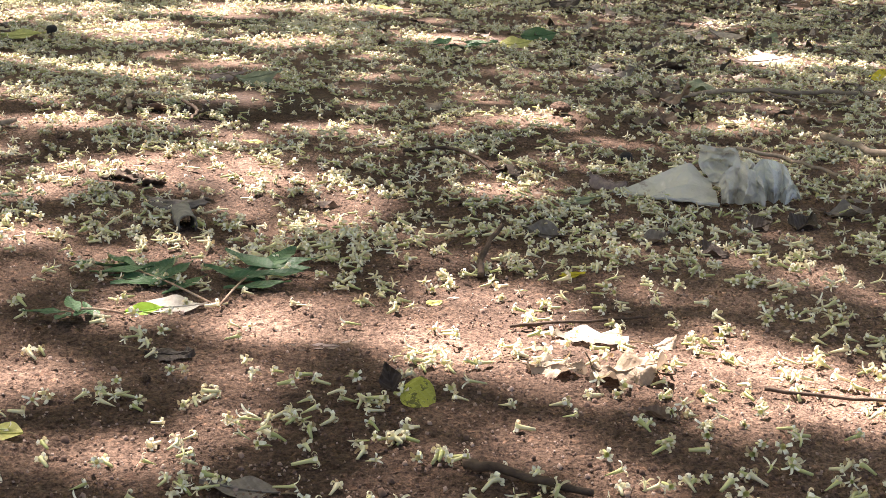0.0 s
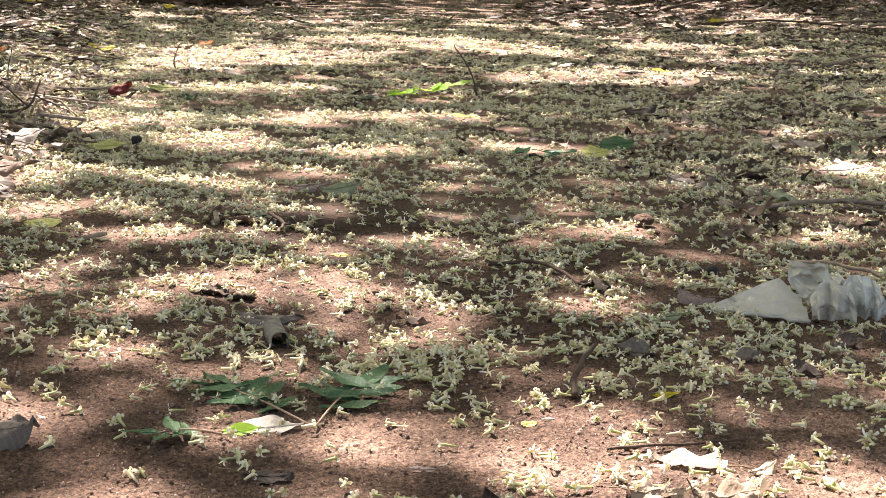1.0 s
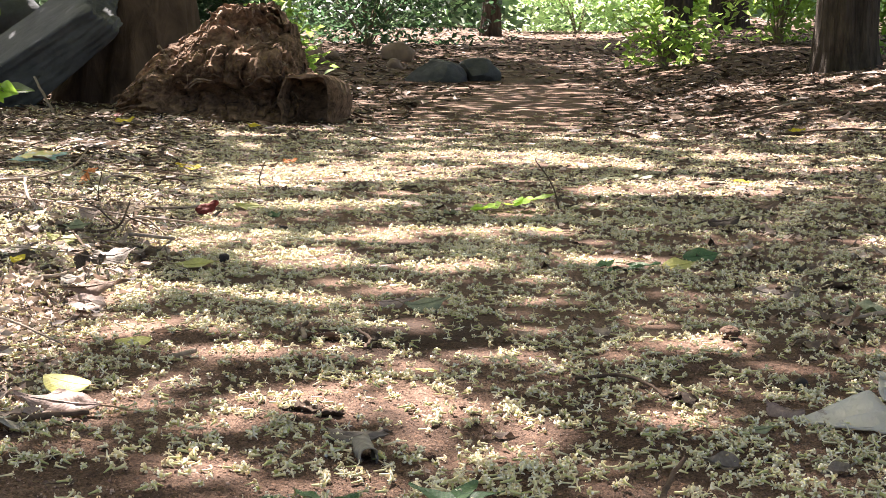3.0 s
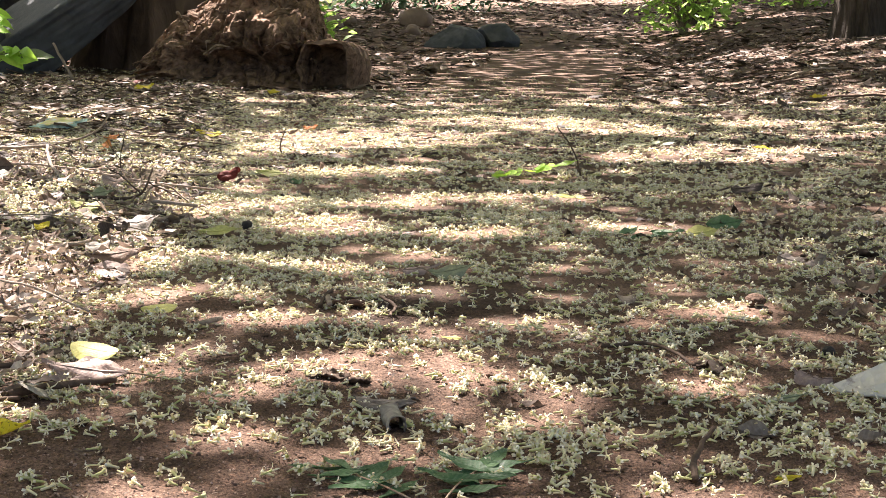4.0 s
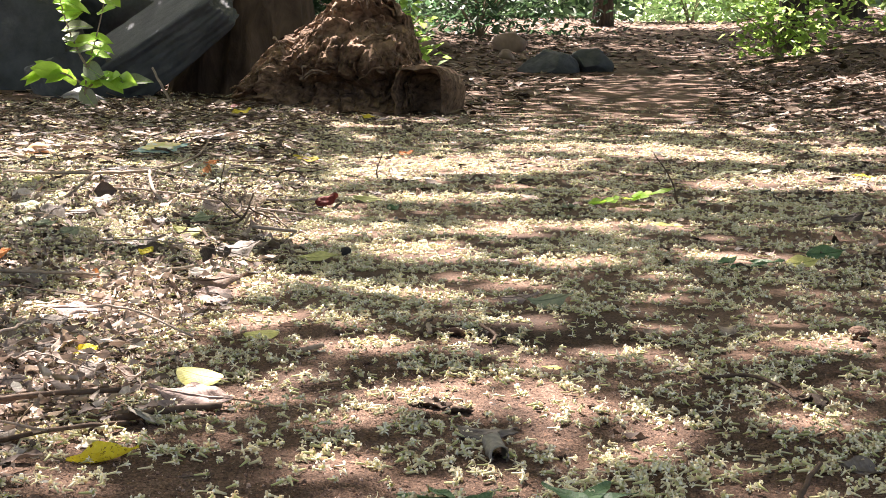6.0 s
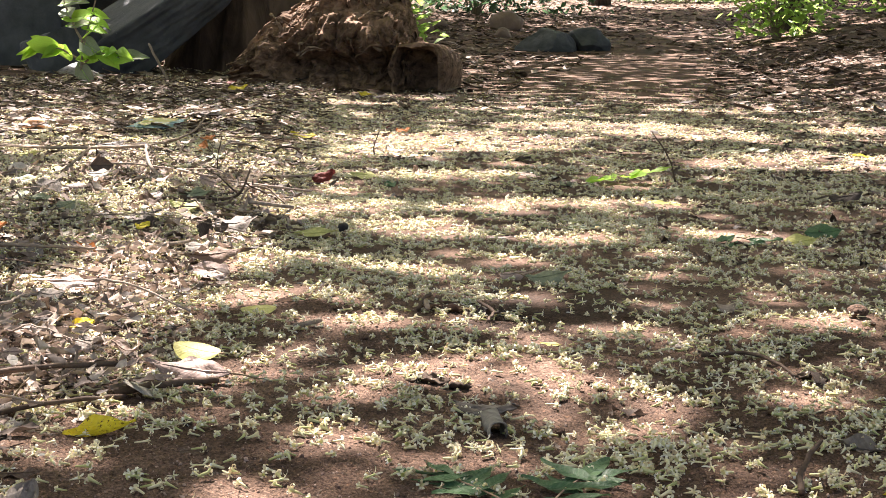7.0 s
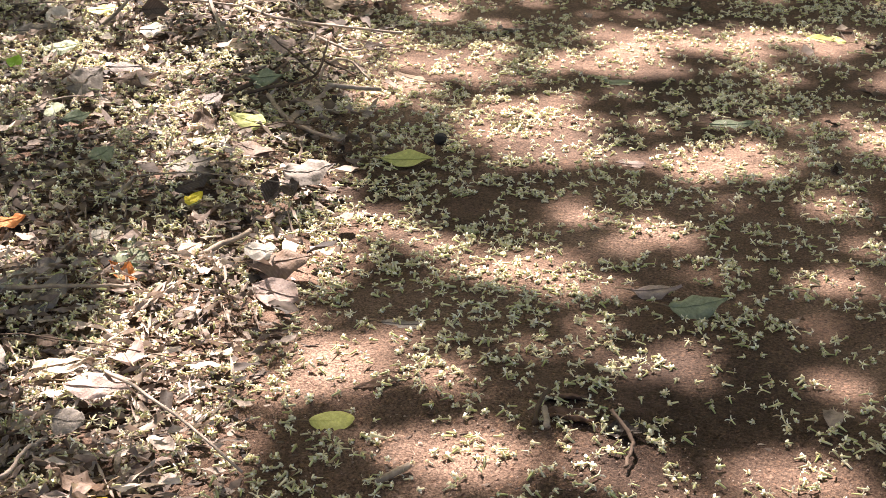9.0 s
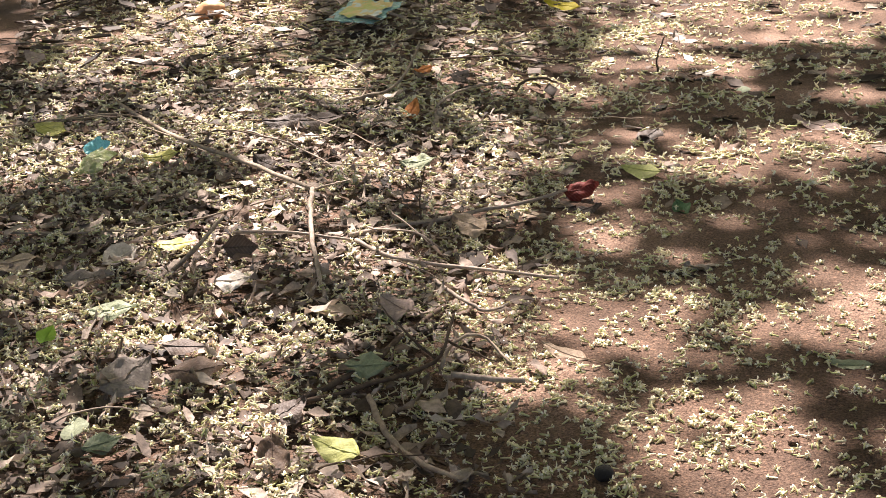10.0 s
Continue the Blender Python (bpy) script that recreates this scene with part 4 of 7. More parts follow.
def rotten_stump():
    st = tagged(new("tree_stump"), "overturned rotten reddish-brown stump with crumbling wood and roots", "stump")
    st.matrix_basis = pose(-1.74, 8.20, float(ground_z(-1.74, 8.20)))
    bm = bmesh.new()
    bmesh.ops.create_icosphere(bm, subdivisions=7, radius=1.0)
    for v in bm.verts:
        p = v.co.copy()
        q = p / (abs(p.x) ** 3.2 + abs(p.y) ** 3.2 + abs(p.z) ** 3.2) ** (1 / 3.2)
        ridge = 1 - abs(noise.noise(p * 2.4 + Vector((4, 1, 2)))) * 2
        layer = 1 - abs(noise.noise(Vector((p.x * 3, p.y * 3, p.z * 9 + 2 * noise.noise(p * 2))))) * 2
        fib = noise.noise(Vector((p.x * 20, p.y * 20, p.z * 7)))
        deep = max(0.0, 1 - 6 * abs(noise.noise(p * 4.2 + Vector((1, 7, 3)))))
        k = 0.90 + 0.16 * noise.noise(p * 1.7) + 0.13 * ridge + 0.14 * layer + 0.06 * fib + 0.06 * noise.noise(p * 30) - 0.09 * deep
        x = q.x * 0.47 * (0.7 + 0.3 * k)
        y = q.y * 0.40 * k
        z = q.z * stump_height(x) * (0.55 + 0.45 * k) if q.z > 0 else q.z * 0.06
        if y < 0:                                        # rotted hollow under the crust
            low = math.exp(-((z - 0.10) / 0.09) ** 2) * float(step(-0.30, -0.10, x)) * float(step(0.46, 0.36, x))
            pit = math.exp(-(((x - 0.26) / 0.12) ** 2 + ((z - 0.44) / 0.07) ** 2))
            y += 0.20 * low + 0.13 * pit
            y += 0.20 * float(step(0.14, 0.50, z))        # the crust slopes back
        v.co = (x, y, z)
    me = bpy.data.meshes.new("rotten_wood")
    bm.to_mesh(me)
    bm.free()
    me.materials.append(ROTTEN)
    me.polygons.foreach_set("use_smooth", np.full(len(me.polygons), False))
    part("rotten_wood", me, st)
    rnd = random.Random(8)
    for i in range(46):
        x = rnd.uniform(-0.46, 0.44)
        h = stump_height(x) * rnd.uniform(0.25, 0.98)
        c = Vector((x, -0.33 + 0.16 * float(step(0.16, 0.50, h)) + rnd.uniform(-0.01, 0.05), h))
        d = Vector((rnd.uniform(-0.14, 0.14), rnd.uniform(-0.05, 0.0), rnd.uniform(-0.10, 0.05)))
        line = bend([c, c + d * 0.5 + Vector((0, -0.02, 0.02)), c + d], 4, 0.012, i)
        v, f = tube(line, [0.008 * rnd.uniform(0.4, 1.4) * (1 - 0.7 * k / len(line)) for k in range(len(line))], 6)
        part("root", np_mesh("root", v, f, [ROTTEN if i % 3 else PALE_ROT]), st)
    for x, z, w in ((-0.10, 0.30, 0.12), (-0.02, 0.38, 0.10), (0.06, 0.34, 0.09), (0.16, 0.27, 0.10), (-0.14, 0.24, 0.12), (0.22, 0.36, 0.08)):
        lv, lf, _ = leaf_data(w, w * 0.5, rnd.uniform(-0.5, 0.5), 0.1, rnd.uniform(-0.8, 0.4), 0.09, int(w * 999), 0.8, 12, 8, 0.35)
        lv = np.concatenate([lv, lv - np.array([0, 0, 0.012])])
        n = len(lv) // 2
        edge = [i * 9 for i in range(13)] + [12 * 9 + j for j in range(1, 9)] + [i * 9 + 8 for i in range(11, -1, -1)] + list(range(7, 0, -1))
        lf = lf + [tuple(n + q for q in t[::-1]) for t in lf] + [(edge[i], n + edge[i], n + edge[(i + 1) % len(edge)], edge[(i + 1) % len(edge)]) for i in range(len(edge))]
        part("crust_flake", np_mesh("crust_flake", lv, lf, [PALE_ROT], None, False), st, "pale weathered flake of rotten wood",
             pose(x - w / 2, -0.26 + 0.10 * float(step(0.16, 0.50, z)), z, rnd.uniform(20, 50), rnd.uniform(-15, 15), rnd.uniform(-20, 20)))
    v, f = [], []
    n, R = 28, 0.135
    for i, (yy, rr) in enumerate(((0.22, 0.92), (-0.10, 1.0), (-0.30, 1.02), (-0.345, 0.99), (-0.35, 0.88), (-0.30, 0.80), (-0.10, 0.74))):
        for k in range(n):
            w = 2 * math.pi * k / n
            q = R * rr * (0.6 * (abs(math.cos(w)) ** 5 + abs(math.sin(w)) ** 5) ** -0.2 + 0.4) * (1 + 0.18 * noise.noise((math.cos(w) * 2, math.sin(w) * 2, i * 0.3)) + 0.05 * noise.noise((math.cos(w) * 9, math.sin(w) * 9, i * 0.8)))
            v.append((0.52 + q * 1.02 * math.cos(w) + 0.05 * (yy + 0.3), yy, 0.075 + q * 1.15 * math.sin(w)))
    for i in range(6):
        for k in range(n):
            f.append((i * n + k, i * n + (k + 1) % n, (i + 1) * n + (k + 1) % n, (i + 1) * n + k))
    f.append(tuple(6 * n + k for k in range(n)))
    part("broken_limb", np_mesh("broken_limb", v, f, [ROTTEN], None, False), st, "broken-off limb with a hollow rotten end")


rotten_stump()


def boulder(label, x, y, z, size, turn, seed, cuts=5, rough=0.2, flat=0.0):
    ob = new("boulder", lump("boulder", STONE, size, seed, rough, 0.035, 5, cuts, flat))
    ob.matrix_basis = pose(x, y, z, *turn)
    tagged(ob, label, "rock", "rocks")




def stone_slab():
    bm = bmesh.new()
    bmesh.ops.create_cube(bm, size=2.0)
    bmesh.ops.subdivide_edges(bm, edges=bm.edges[:], cuts=40, use_grid_fill=True)
    for v in bm.verts:
        p = v.co.copy()
        n8 = (abs(p.x) ** 40 + abs(p.y) ** 40 + abs(p.z) ** 40) ** (1 / 40)
        p = p / n8
        k = 1 + 0.06 * noise.noise(p * 1.4) + 0.025 * noise.noise(p * 5) + 0.010 * noise.noise(p * 15)
        chip = max(0.0, abs(p.x) + abs(p.z) - 1.82 + 0.25 * noise.noise(p * 3 + Vector((7, 0, 0))))
        v.co = Vector((p.x * 0.66 * (1 - 0.06 * p.z), p.y * 0.34 * (1 + 0.12 * p.x), p.z * 0.15 * (1 - 0.22 * p.x))) * k * (1 - 0.20 * chip)
    me = bpy.data.meshes.new("boulder")
    bm.to_mesh(me)
    bm.free()
    me.materials.append(STONE)
    me.polygons.foreach_set("use_smooth", np.full(len(me.polygons), True))
    ob = new("boulder", me)
    ob.matrix_basis = pose(-3.14, 9.10, 0.25, 22, -36, 4)
    tagged(ob, "large dark grey tilted stone slab with a smooth pale upper face", "rock", "rocks")


stone_slab()
boulder("dark grey boulder leaning behind the tilted slab", -3.78, 10.3, 0.62, (0.42, 0.40, 0.34), (0, 0, 30), 7, 6)
boulder("big dark grey boulder in the shade behind the leafy plant", -4.10, 9.75, 0.25, (0.62, 0.50, 0.60), (0, 0, 50), 15, 6)
boulder("broken dark grey stone with a pale chipped top", -3.40, 8.75, 0.16, (0.24, 0.20, 0.22), (10, 12, 20), 9, 7, 0.15)
boulder("rounded dark stone lying on the path", -1.15, 14.2, float(ground_z(-1.15, 14.2)) + 0.03, (0.29, 0.24, 0.17), (0, 0, 10), 11, 3, 0.2, 0.4)
boulder("smaller rounded dark stone lying on the path", -0.80, 14.4, float(ground_z(-0.80, 14.4)) + 0.03, (0.20, 0.19, 0.165), (0, 0, 40), 12, 3, 0.2, 0.4)


def wood_tree(label, x, y, r, h, seed, mat=TRUNK, lean=(0, 0), crown=0, flare=1.35):
    t = tagged(new("tree"), label, "tree", "trees")
    part("trunk", bark_trunk("trunk", x, y, r, h, seed, mat, lean, flare), t)
    rs = np.random.RandomState(seed)
    rnd = random.Random(seed)
    z = float(ground_z(x, y)) + h
    top = Vector((x + lean[0] * h, y + lean[1] * h, z))
    for i in range(5):
        a = i * 1.257 + rnd.random()
        end = top + Vector((math.cos(a) * 1.6, math.sin(a) * 1.6, 1.0 + rnd.random()))
        v, f = tube(bend([top - Vector((0, 0, 0.5)), (top + end) / 2 + Vector((0, 0, 0.2)), end], 4, 0.05, i), [r * 0.4 * (1 - 0.1 * k) for k in range(9)], 7)
        part("limb", np_mesh("limb", v, f, [mat]), t)
    n = crown
    c = rs.normal(size=(n, 3))
    c /= np.linalg.norm(c, axis=1, keepdims=True)
    c = c * (rs.rand(n, 1) ** 0.4) * np.array([2.6, 2.6, 1.5]) + np.array([top.x, top.y, top.z + 1.0])
    gap = vnoise(c[:, 0] * 1.6, c[:, 1] * 1.6 + c[:, 2], seed) > 0.36
    v, f = leaf_cloud(c[gap], 0.26, rs, 0.9)
    part("crown", np_mesh("crown", v, f, [CANOPY], None, False), t)


wood_tree("thick tree trunk with dark furrowed bark on a low bank", 1.90, 11.0, 0.205, 5.0, 31, crown=3500, lean=(0.01, 0))
wood_tree("slim dark tree trunk rising behind a bright shrub", 1.10, 16.6, 0.15, 5.0, 32, crown=6000)
wood_tree("grey-brown tree trunk in the shade of the wood", 2.05, 21.5, 0.24, 6.0, 33, crown=7000)
wood_tree("leaning pale brown tree trunk far along the path", -1.25, 24.5, 0.15, 5.0, 34, crown=5000, lean=(0.05, 0))
old = tagged(new("broken_tree"), "broad old reddish-brown broken tree beside the stump", "tree")
part("trunk", bark_trunk("trunk", -2.66, 9.85, 0.46, 1.5, 35, OLD_TRUNK, (0.04, 0.02), 1.15), old)
part("broken_top", lump("broken_top", ROTTEN, (0.27, 0.27, 0.10), 36), old, "crumbling broken top", pose(-2.60, 9.88, float(ground_z(-2.66, 9.85)) + 1.5))
wood_tree("dark tree trunk among undergrowth", 4.6, 18.0, 0.2, 5.0, 36, crown=5000)
wood_tree("dark tree trunk among undergrowth", -4.2, 19.5, 0.22, 5.5, 37, crown=6000)


def shrub(label, x, y, w, h, count, leaf, seed, mat, stems=9):
    """A bush: stems, and leaves in clumps at their ends."""
    s = tagged(new("shrub"), label, "shrub", "shrubs")
    z0 = float(ground_z(x, y))
    rnd, rs = random.Random(seed), np.random.RandomState(seed)
    ends = []
    for i in range(stems):
        a, q = rnd.random() * 6.28, rnd.random() ** 0.6
        e = Vector((x + math.cos(a) * w * q, y + math.sin(a) * w * q * 0.8, z0 + h * (0.35 + 0.65 * rnd.random())))
        mid = Vector((x + math.cos(a) * w * q * 0.35, y, z0 + h * 0.45))
        v, f = tube(bend([(x, y, z0 - 0.05), mid, e], 4, 0.02, i), [0.012 * (1 - 0.09 * k) for k in range(9)], 5)
        part("stem", np_mesh("stem", v, f, [TWIG]), s)
        ends += [e, (e + mid) / 2]
    ends = np.array([tuple(e) for e in ends])
    c = ends[rs.randint(0, len(ends), count)] + rs.normal(size=(count, 3)) * np.array([w, w, h * 0.6]) * 0.20
    low = rs.rand(count) < 0.4
    c[:, 2] = np.where(low, z0 + (c[:, 2] - z0) * rs.rand(count), c[:, 2])
    c[:, 2] = np.maximum(c[:, 2], z0 + 0.04)
    v, f = leaf_cloud(c, leaf, rs, 0.8, 0.6)
    part("leaves", np_mesh("leaves", v, f, [mat], None, False), s)


shrub("bright lime-green leafy shrub at the path's side", 0.92, 15.6, 0.62, 0.62, 430, 0.10, 41, LIME, 14)
shrub("light green shrub beside the thick trunk", 2.15, 17.0, 0.9, 1.0, 800, 0.11, 42, LIME, 14)
shrub("green shrub behind the thick trunk", 3.3, 13.5, 0.8, 1.0, 1500, 0.10, 43, SHRUB)
shrub("small green shrub growing behind the stump", -1.55, 9.6, 0.30, 0.62, 420, 0.07, 44, LIME, 6)
shrub("dark green undergrowth shrub, leaves darkened for shade", -2.6, 20.5, 1.7, 1.3, 2600, 0.12, 45, SHADED_UNDERGROWTH, 16)
shrub("dark green undergrowth shrub, leaves darkened for shade", -4.4, 17.5, 1.2, 1.4, 2600, 0.13, 46, SHADED_UNDERGROWTH)
shrub("light green shrub far along the path, haze painted into its leaves", 0.05, 26.5, 1.25, 1.2, 2200, 0.13, 47, HAZE_PAINTED)
shrub("sunlit green shrub at the end of the path", 1.6, 27.0, 1.3, 1.2, 2600, 0.13, 48, LIME)

rnd = random.Random(23)
for i in range(16):                        # pale stones scattered at the far side of the path
    bx, by = rnd.uniform(-3.6, -1.3), rnd.uniform(14.5, 19.0)
    if i == 0:
        bx, by = -1.84, 17.2
    s = rnd.uniform(0.07, 0.14) if i else 0.19
    ob = new("stone", lump("stone", PALE_STONE, (s, s * 0.8, s * 0.65), 60 + i % 4, 0.2, 0.05, 3, 3))
    ob.matrix_basis = pose(bx, by, float(ground_z(bx, by)) + s * 0.3, 0, 0, rnd.uniform(0, 180))
    tagged(ob, "pale brown rounded stone lying in dead leaves", "stone", "stones by the path")


def far_woods():
    """Dense foliage that closes the view."""
    r = np.random.RandomState(77)
    n = 75000
    a = np.where(r.rand(n) < 0.6, (r.rand(n) - 0.5) * 1.1, (r.rand(n) - 0.5) * 2.0 * np.pi)
    d = 31 + 24 * r.rand(n)
    x, y = d * np.sin(a), d * np.cos(a)
    z = ground_z(x, y) + 5.5 * r.rand(n) ** 1.3
    keep = (vnoise(x * 0.45, y * 0.45 + z * 0.8, 5) * 0.6 + vnoise(x * 1.4, z * 1.4 + y, 6) * 0.4 > 0.27)
    v, f = leaf_cloud(np.stack([x, y, z], -1)[keep], 0.50, r, 1.0, 0.65)
    tagged(new("far_woods", np_mesh("far_woods", v, f, [WOODS], None, False)), "dense sunlit green woodland foliage in the distance", "woods", kind="stuff")


far_woods()


# ---- sticks and twigs ----
def stick(label, mat, points, r, shoots=(), taper=0.45, seed=1, name="stick", wobble=0.004):
    """A dead stick along points (x, y, height of its middle over the ground), with side shoots (start, points...)."""
    def line(pp, n=5):
        on_leaves = 0.012 if points[0][0] < float(path_edge(points[0][1])) - 0.04 and points[0][1] < 5 else 0.0
        return bend([(x, y, float(ground_z(x, y)) + h + on_leaves) for x, y, h in pp], n, wobble, seed)
    ob = tagged(new(name), label, name, "sticks" if name == "stick" else "twigs")
    main = line(points)
    v, f = tube(main, [r * (1 - taper * i / len(main)) for i in range(len(main))], 8, 0.25, seed)
    part("stem", np_mesh("stem", v, f, [mat]), ob)
    for i, s in enumerate(shoots):
        side = line(s)
        v, f = tube(side, [r * 0.55 * (1 - 0.6 * k / len(side)) for k in range(len(side))], 6, 0.25, seed + i)
        part("shoot", np_mesh("shoot", v, f, [mat]), ob)
    return ob


stick("forked grey branch lying on the leaf litter", TWIG, [(-1.347, 3.109, 0.012), (-1.165, 2.935, 0.018), (-0.985, 2.795, 0.03), (-0.828, 2.658, 0.045)], 0.0029,
      [[(-1.310, 3.042, 0.01), (-1.246, 2.985, 0.012), (-1.122, 2.902, 0.02)], [(-0.828, 2.658, 0.045), (-0.796, 2.660, 0.055), (-0.780, 2.665, 0.06)]], 0.0, 3, wobble=0.002)
stick("pale bleached bent stick in the litter", PALE_TWIG, [(-0.828, 2.658, 0.045), (-0.813, 2.611, 0.035), (-0.783, 2.543, 0.02), (-0.744, 2.468, 0.012), (-0.722, 2.428, 0.006)], 0.0031, [], 0.25, 4, wobble=0.002)
stick("straight thin tan stick lying on the litter", PALE_TWIG, [(-0.750, 2.590, 0.014), (-0.692, 2.560, 0.016), (-0.614, 2.585, 0.014), (-0.515, 2.605, 0.008)], 0.0026, [], 0.3, 5, wobble=0.001)
stick("straight thin tan stick lying on the litter", PALE_TWIG, [(-0.891, 2.566, 0.016), (-0.834, 2.574, 0.016), (-0.756, 2.588, 0.014)], 0.0022, [], 0.3, 50, wobble=0.001)
stick("short grey stick leaning on the litter", TWIG, [(-0.917, 2.462, 0.006), (-0.899, 2.496, 0.025), (-0.887, 2.537, 0.045)], 0.0030, [], 0.4, 6, wobble=0.001)
stick("dark forked twig with thin shoots in the litter", DARK_TWIG, [(-0.646, 2.196, 0.008), (-0.608, 2.249, 0.012), (-0.573, 2.309, 0.015), (-0.554, 2.313, 0.035), (-0.553, 2.346, 0.06)], 0.0028,
      [[(-0.563, 2.322, 0.02), (-0.593, 2.320, 0.04), (-0.628, 2.347, 0.05)], [(-0.556, 2.328, 0.04), (-0.533, 2.336, 0.03), (-0.509, 2.341, 0.02)]], 0.5, 7, wobble=0.002)
stick("crooked brown root-like stick in the litter", TWIG, [(-0.598, 2.229, 0.012), (-0.575, 2.192, 0.012), (-0.548, 2.159, 0.01), (-0.509, 2.134, 0.008), (-0.472, 2.128, 0.006)], 0.0034, [], 0.4, 8, wobble=0.002)
stick("short tan stick at the litter's edge", PALE_TWIG, [(-0.546, 2.312, 0.012), (-0.514, 2.317, 0.012), (-0.479, 2.331, 0.008)], 0.0032, [], 0.2, 51, wobble=0.001)
stick("thin curving reddish twig over the litter", TWIG, [(-0.558, 2.315, 0.015), (-0.554, 2.339, 0.03), (-0.535, 2.371, 0.03), (-0.500, 2.358, 0.008)], 0.0022, [], 0.4, 9, wobble=0.002)
stick("pale thin twig lying across the litter", PALE_TWIG, [(-0.638, 2.538, 0.01), (-0.596, 2.488, 0.015), (-0.561, 2.474, 0.012), (-0.547, 2.510, 0.01)], 0.0024, [], 0.4, 10, wobble=0.002)
stick("long thin grey twig lying on the litter", TWIG, [(-1.174, 2.528, 0.008), (-1.049, 2.563, 0.01), (-0.974, 2.608, 0.012), (-0.900, 2.691, 0.015)], 0.0015, [], 0.3, 11, wobble=0.002)
stick("reddish-brown straight stick on the litter", TWIG, [(-1.241, 3.196, 0.01), (-1.133, 3.214, 0.012), (-1.017, 3.233, 0.012), (-0.978, 3.255, 0.01)], 0.0022, [], 0.3, 12, wobble=0.002)
stick("curved grey stick rising from the litter", TWIG, [(-1.009, 3.143, 0.01), (-0.968, 3.180, 0.015), (-0.917, 3.165, 0.03), (-0.912, 3.242, 0.05), (-0.923, 3.325, 0.07)], 0.0026,
      [[(-0.968, 3.180, 0.015), (-1.003, 3.295, 0.015), (-1.098, 3.412, 0.01), (-1.239, 3.501, 0.008)]], 0.3, 52, wobble=0.002)
stick("arched thin pale twig on the litter", PALE_TWIG, [(-0.852, 3.181, 0.006), (-0.839, 3.223, 0.02), (-0.825, 3.292, 0.02), (-0.812, 3.387, 0.006)], 0.0022, [], 0.3, 13, wobble=0.002)
stick("arched dark twig on the litter", DARK_TWIG, [(-0.781, 3.366, 0.006), (-0.769, 3.383, 0.02), (-0.750, 3.416, 0.02), (-0.736, 3.451, 0.006)], 0.0026, [], 0.3, 53, wobble=0.002)
stick("short stub of grey stick", TWIG, [(-0.514, 1.750, 0.008), (-0.483, 1.813, 0.014)], 0.0031, [], 0.3, 15)
stick("dark reddish stick lying on the litter", DARK_TWIG, [(-0.440, 1.047, 0.010), (-0.408, 1.064, 0.013), (-0.375, 1.090, 0.014), (-0.328, 1.128, 0.009)], 0.0030, [], 0.3, 16, wobble=0.0012)
stick("dark stick end under a curled leaf", DARK_TWIG, [(-0.318, 1.092, 0.006), (-0.285, 1.116, 0.007), (-0.250, 1.148, 0.006)], 0.0033, [], 0.2, 18, wobble=0.001)
stick("dark reddish stick beside the round grey leaf", DARK_TWIG, [(-0.385, 1.000, 0.008), (-0.356, 1.024, 0.009), (-0.332, 1.050, 0.009), (-0.306, 1.084, 0.005)], 0.0023, [], 0.3, 17, wobble=0.0012)
stick("dark stick half buried in the litter", DARK_TWIG, [(-0.510, 1.035, 0.012), (-0.470, 1.043, 0.016), (-0.440, 1.053, 0.012)], 0.0024, [], 0.3, 19, wobble=0.0012)
stick("long pale dry stalk lying on the litter", PALE_TWIG, [(-0.555, 1.112, 0.014), (-0.505, 1.124, 0.017), (-0.459, 1.142, 0.014)], 0.0030, [], 0.3, 161, wobble=0.0012)
stick("grey-brown stalk lying across the litter", TWIG, [(-0.485, 0.978, 0.014), (-0.410, 0.992, 0.016), (-0.339, 1.002, 0.006)], 0.0014, [], 0.3, 162, wobble=0.0015)
stick("thin bent pale twig in the litter", PALE_TWIG, [(-0.523, 1.293, 0.018), (-0.511, 1.328, 0.018), (-0.512, 1.364, 0.018), (-0.503, 1.382, 0.018)], 0.0019, [], 0.3, 163, "twig", 0.002)
stick("thin grey twig half hidden in the litter", TWIG, [(-0.642, 1.601, 0.020), (-0.595, 1.622, 0.020), (-0.540, 1.641, 0.020)], 0.0022, [], 0.3, 164, "twig", 0.002)
stick("long bent grey-brown branch on the ground", TWIG, [(0.43, 1.71, 0.006), (0.47, 1.77, 0.009), (0.55, 1.80, 0.010), (0.62, 1.81, 0.009), (0.70, 1.84, 0.008)], 0.0031,
      [[(0.55, 1.80, 0.010), (0.60, 1.76, 0.006), (0.66, 1.73, 0.004)]], 0.2, 19)
stick("curved brown stick behind the plastic bag", TWIG, [(0.43, 1.43, 0.005), (0.475, 1.39, 0.008), (0.51, 1.33, 0.007), (0.525, 1.28, 0.005)], 0.0022, [], 0.3, 20)
stick("thick grey stick on the ground", TWIG, [(0.555, 1.48, 0.008), (0.58, 1.40, 0.008), (0.62, 1.30, 0.008)], 0.0040, [], 0.2, 21)
stick("short upright dark twig", DARK_TWIG, [(0.200, 0.925, 0.003), (0.203, 0.95, 0.012), (0.216, 0.97, 0.024)], 0.0024, [], 0.4, 22, "twig", 0.002)
stick("thin bent twig among blossoms", DARK_TWIG, [(0.14, 1.38, 0.003), (0.18, 1.385, 0.005), (0.205, 1.34, 0.005), (0.222, 1.295, 0.003)], 0.0021, [], 0.4, 23, "twig", 0.002)
stick("dark twig half buried in soil", DARK_TWIG, [(0.185, 0.585, 0.003), (0.205, 0.57, 0.004), (0.24, 0.558, 0.003)], 0.0026, [], 0.4, 24, "twig", 0.002)
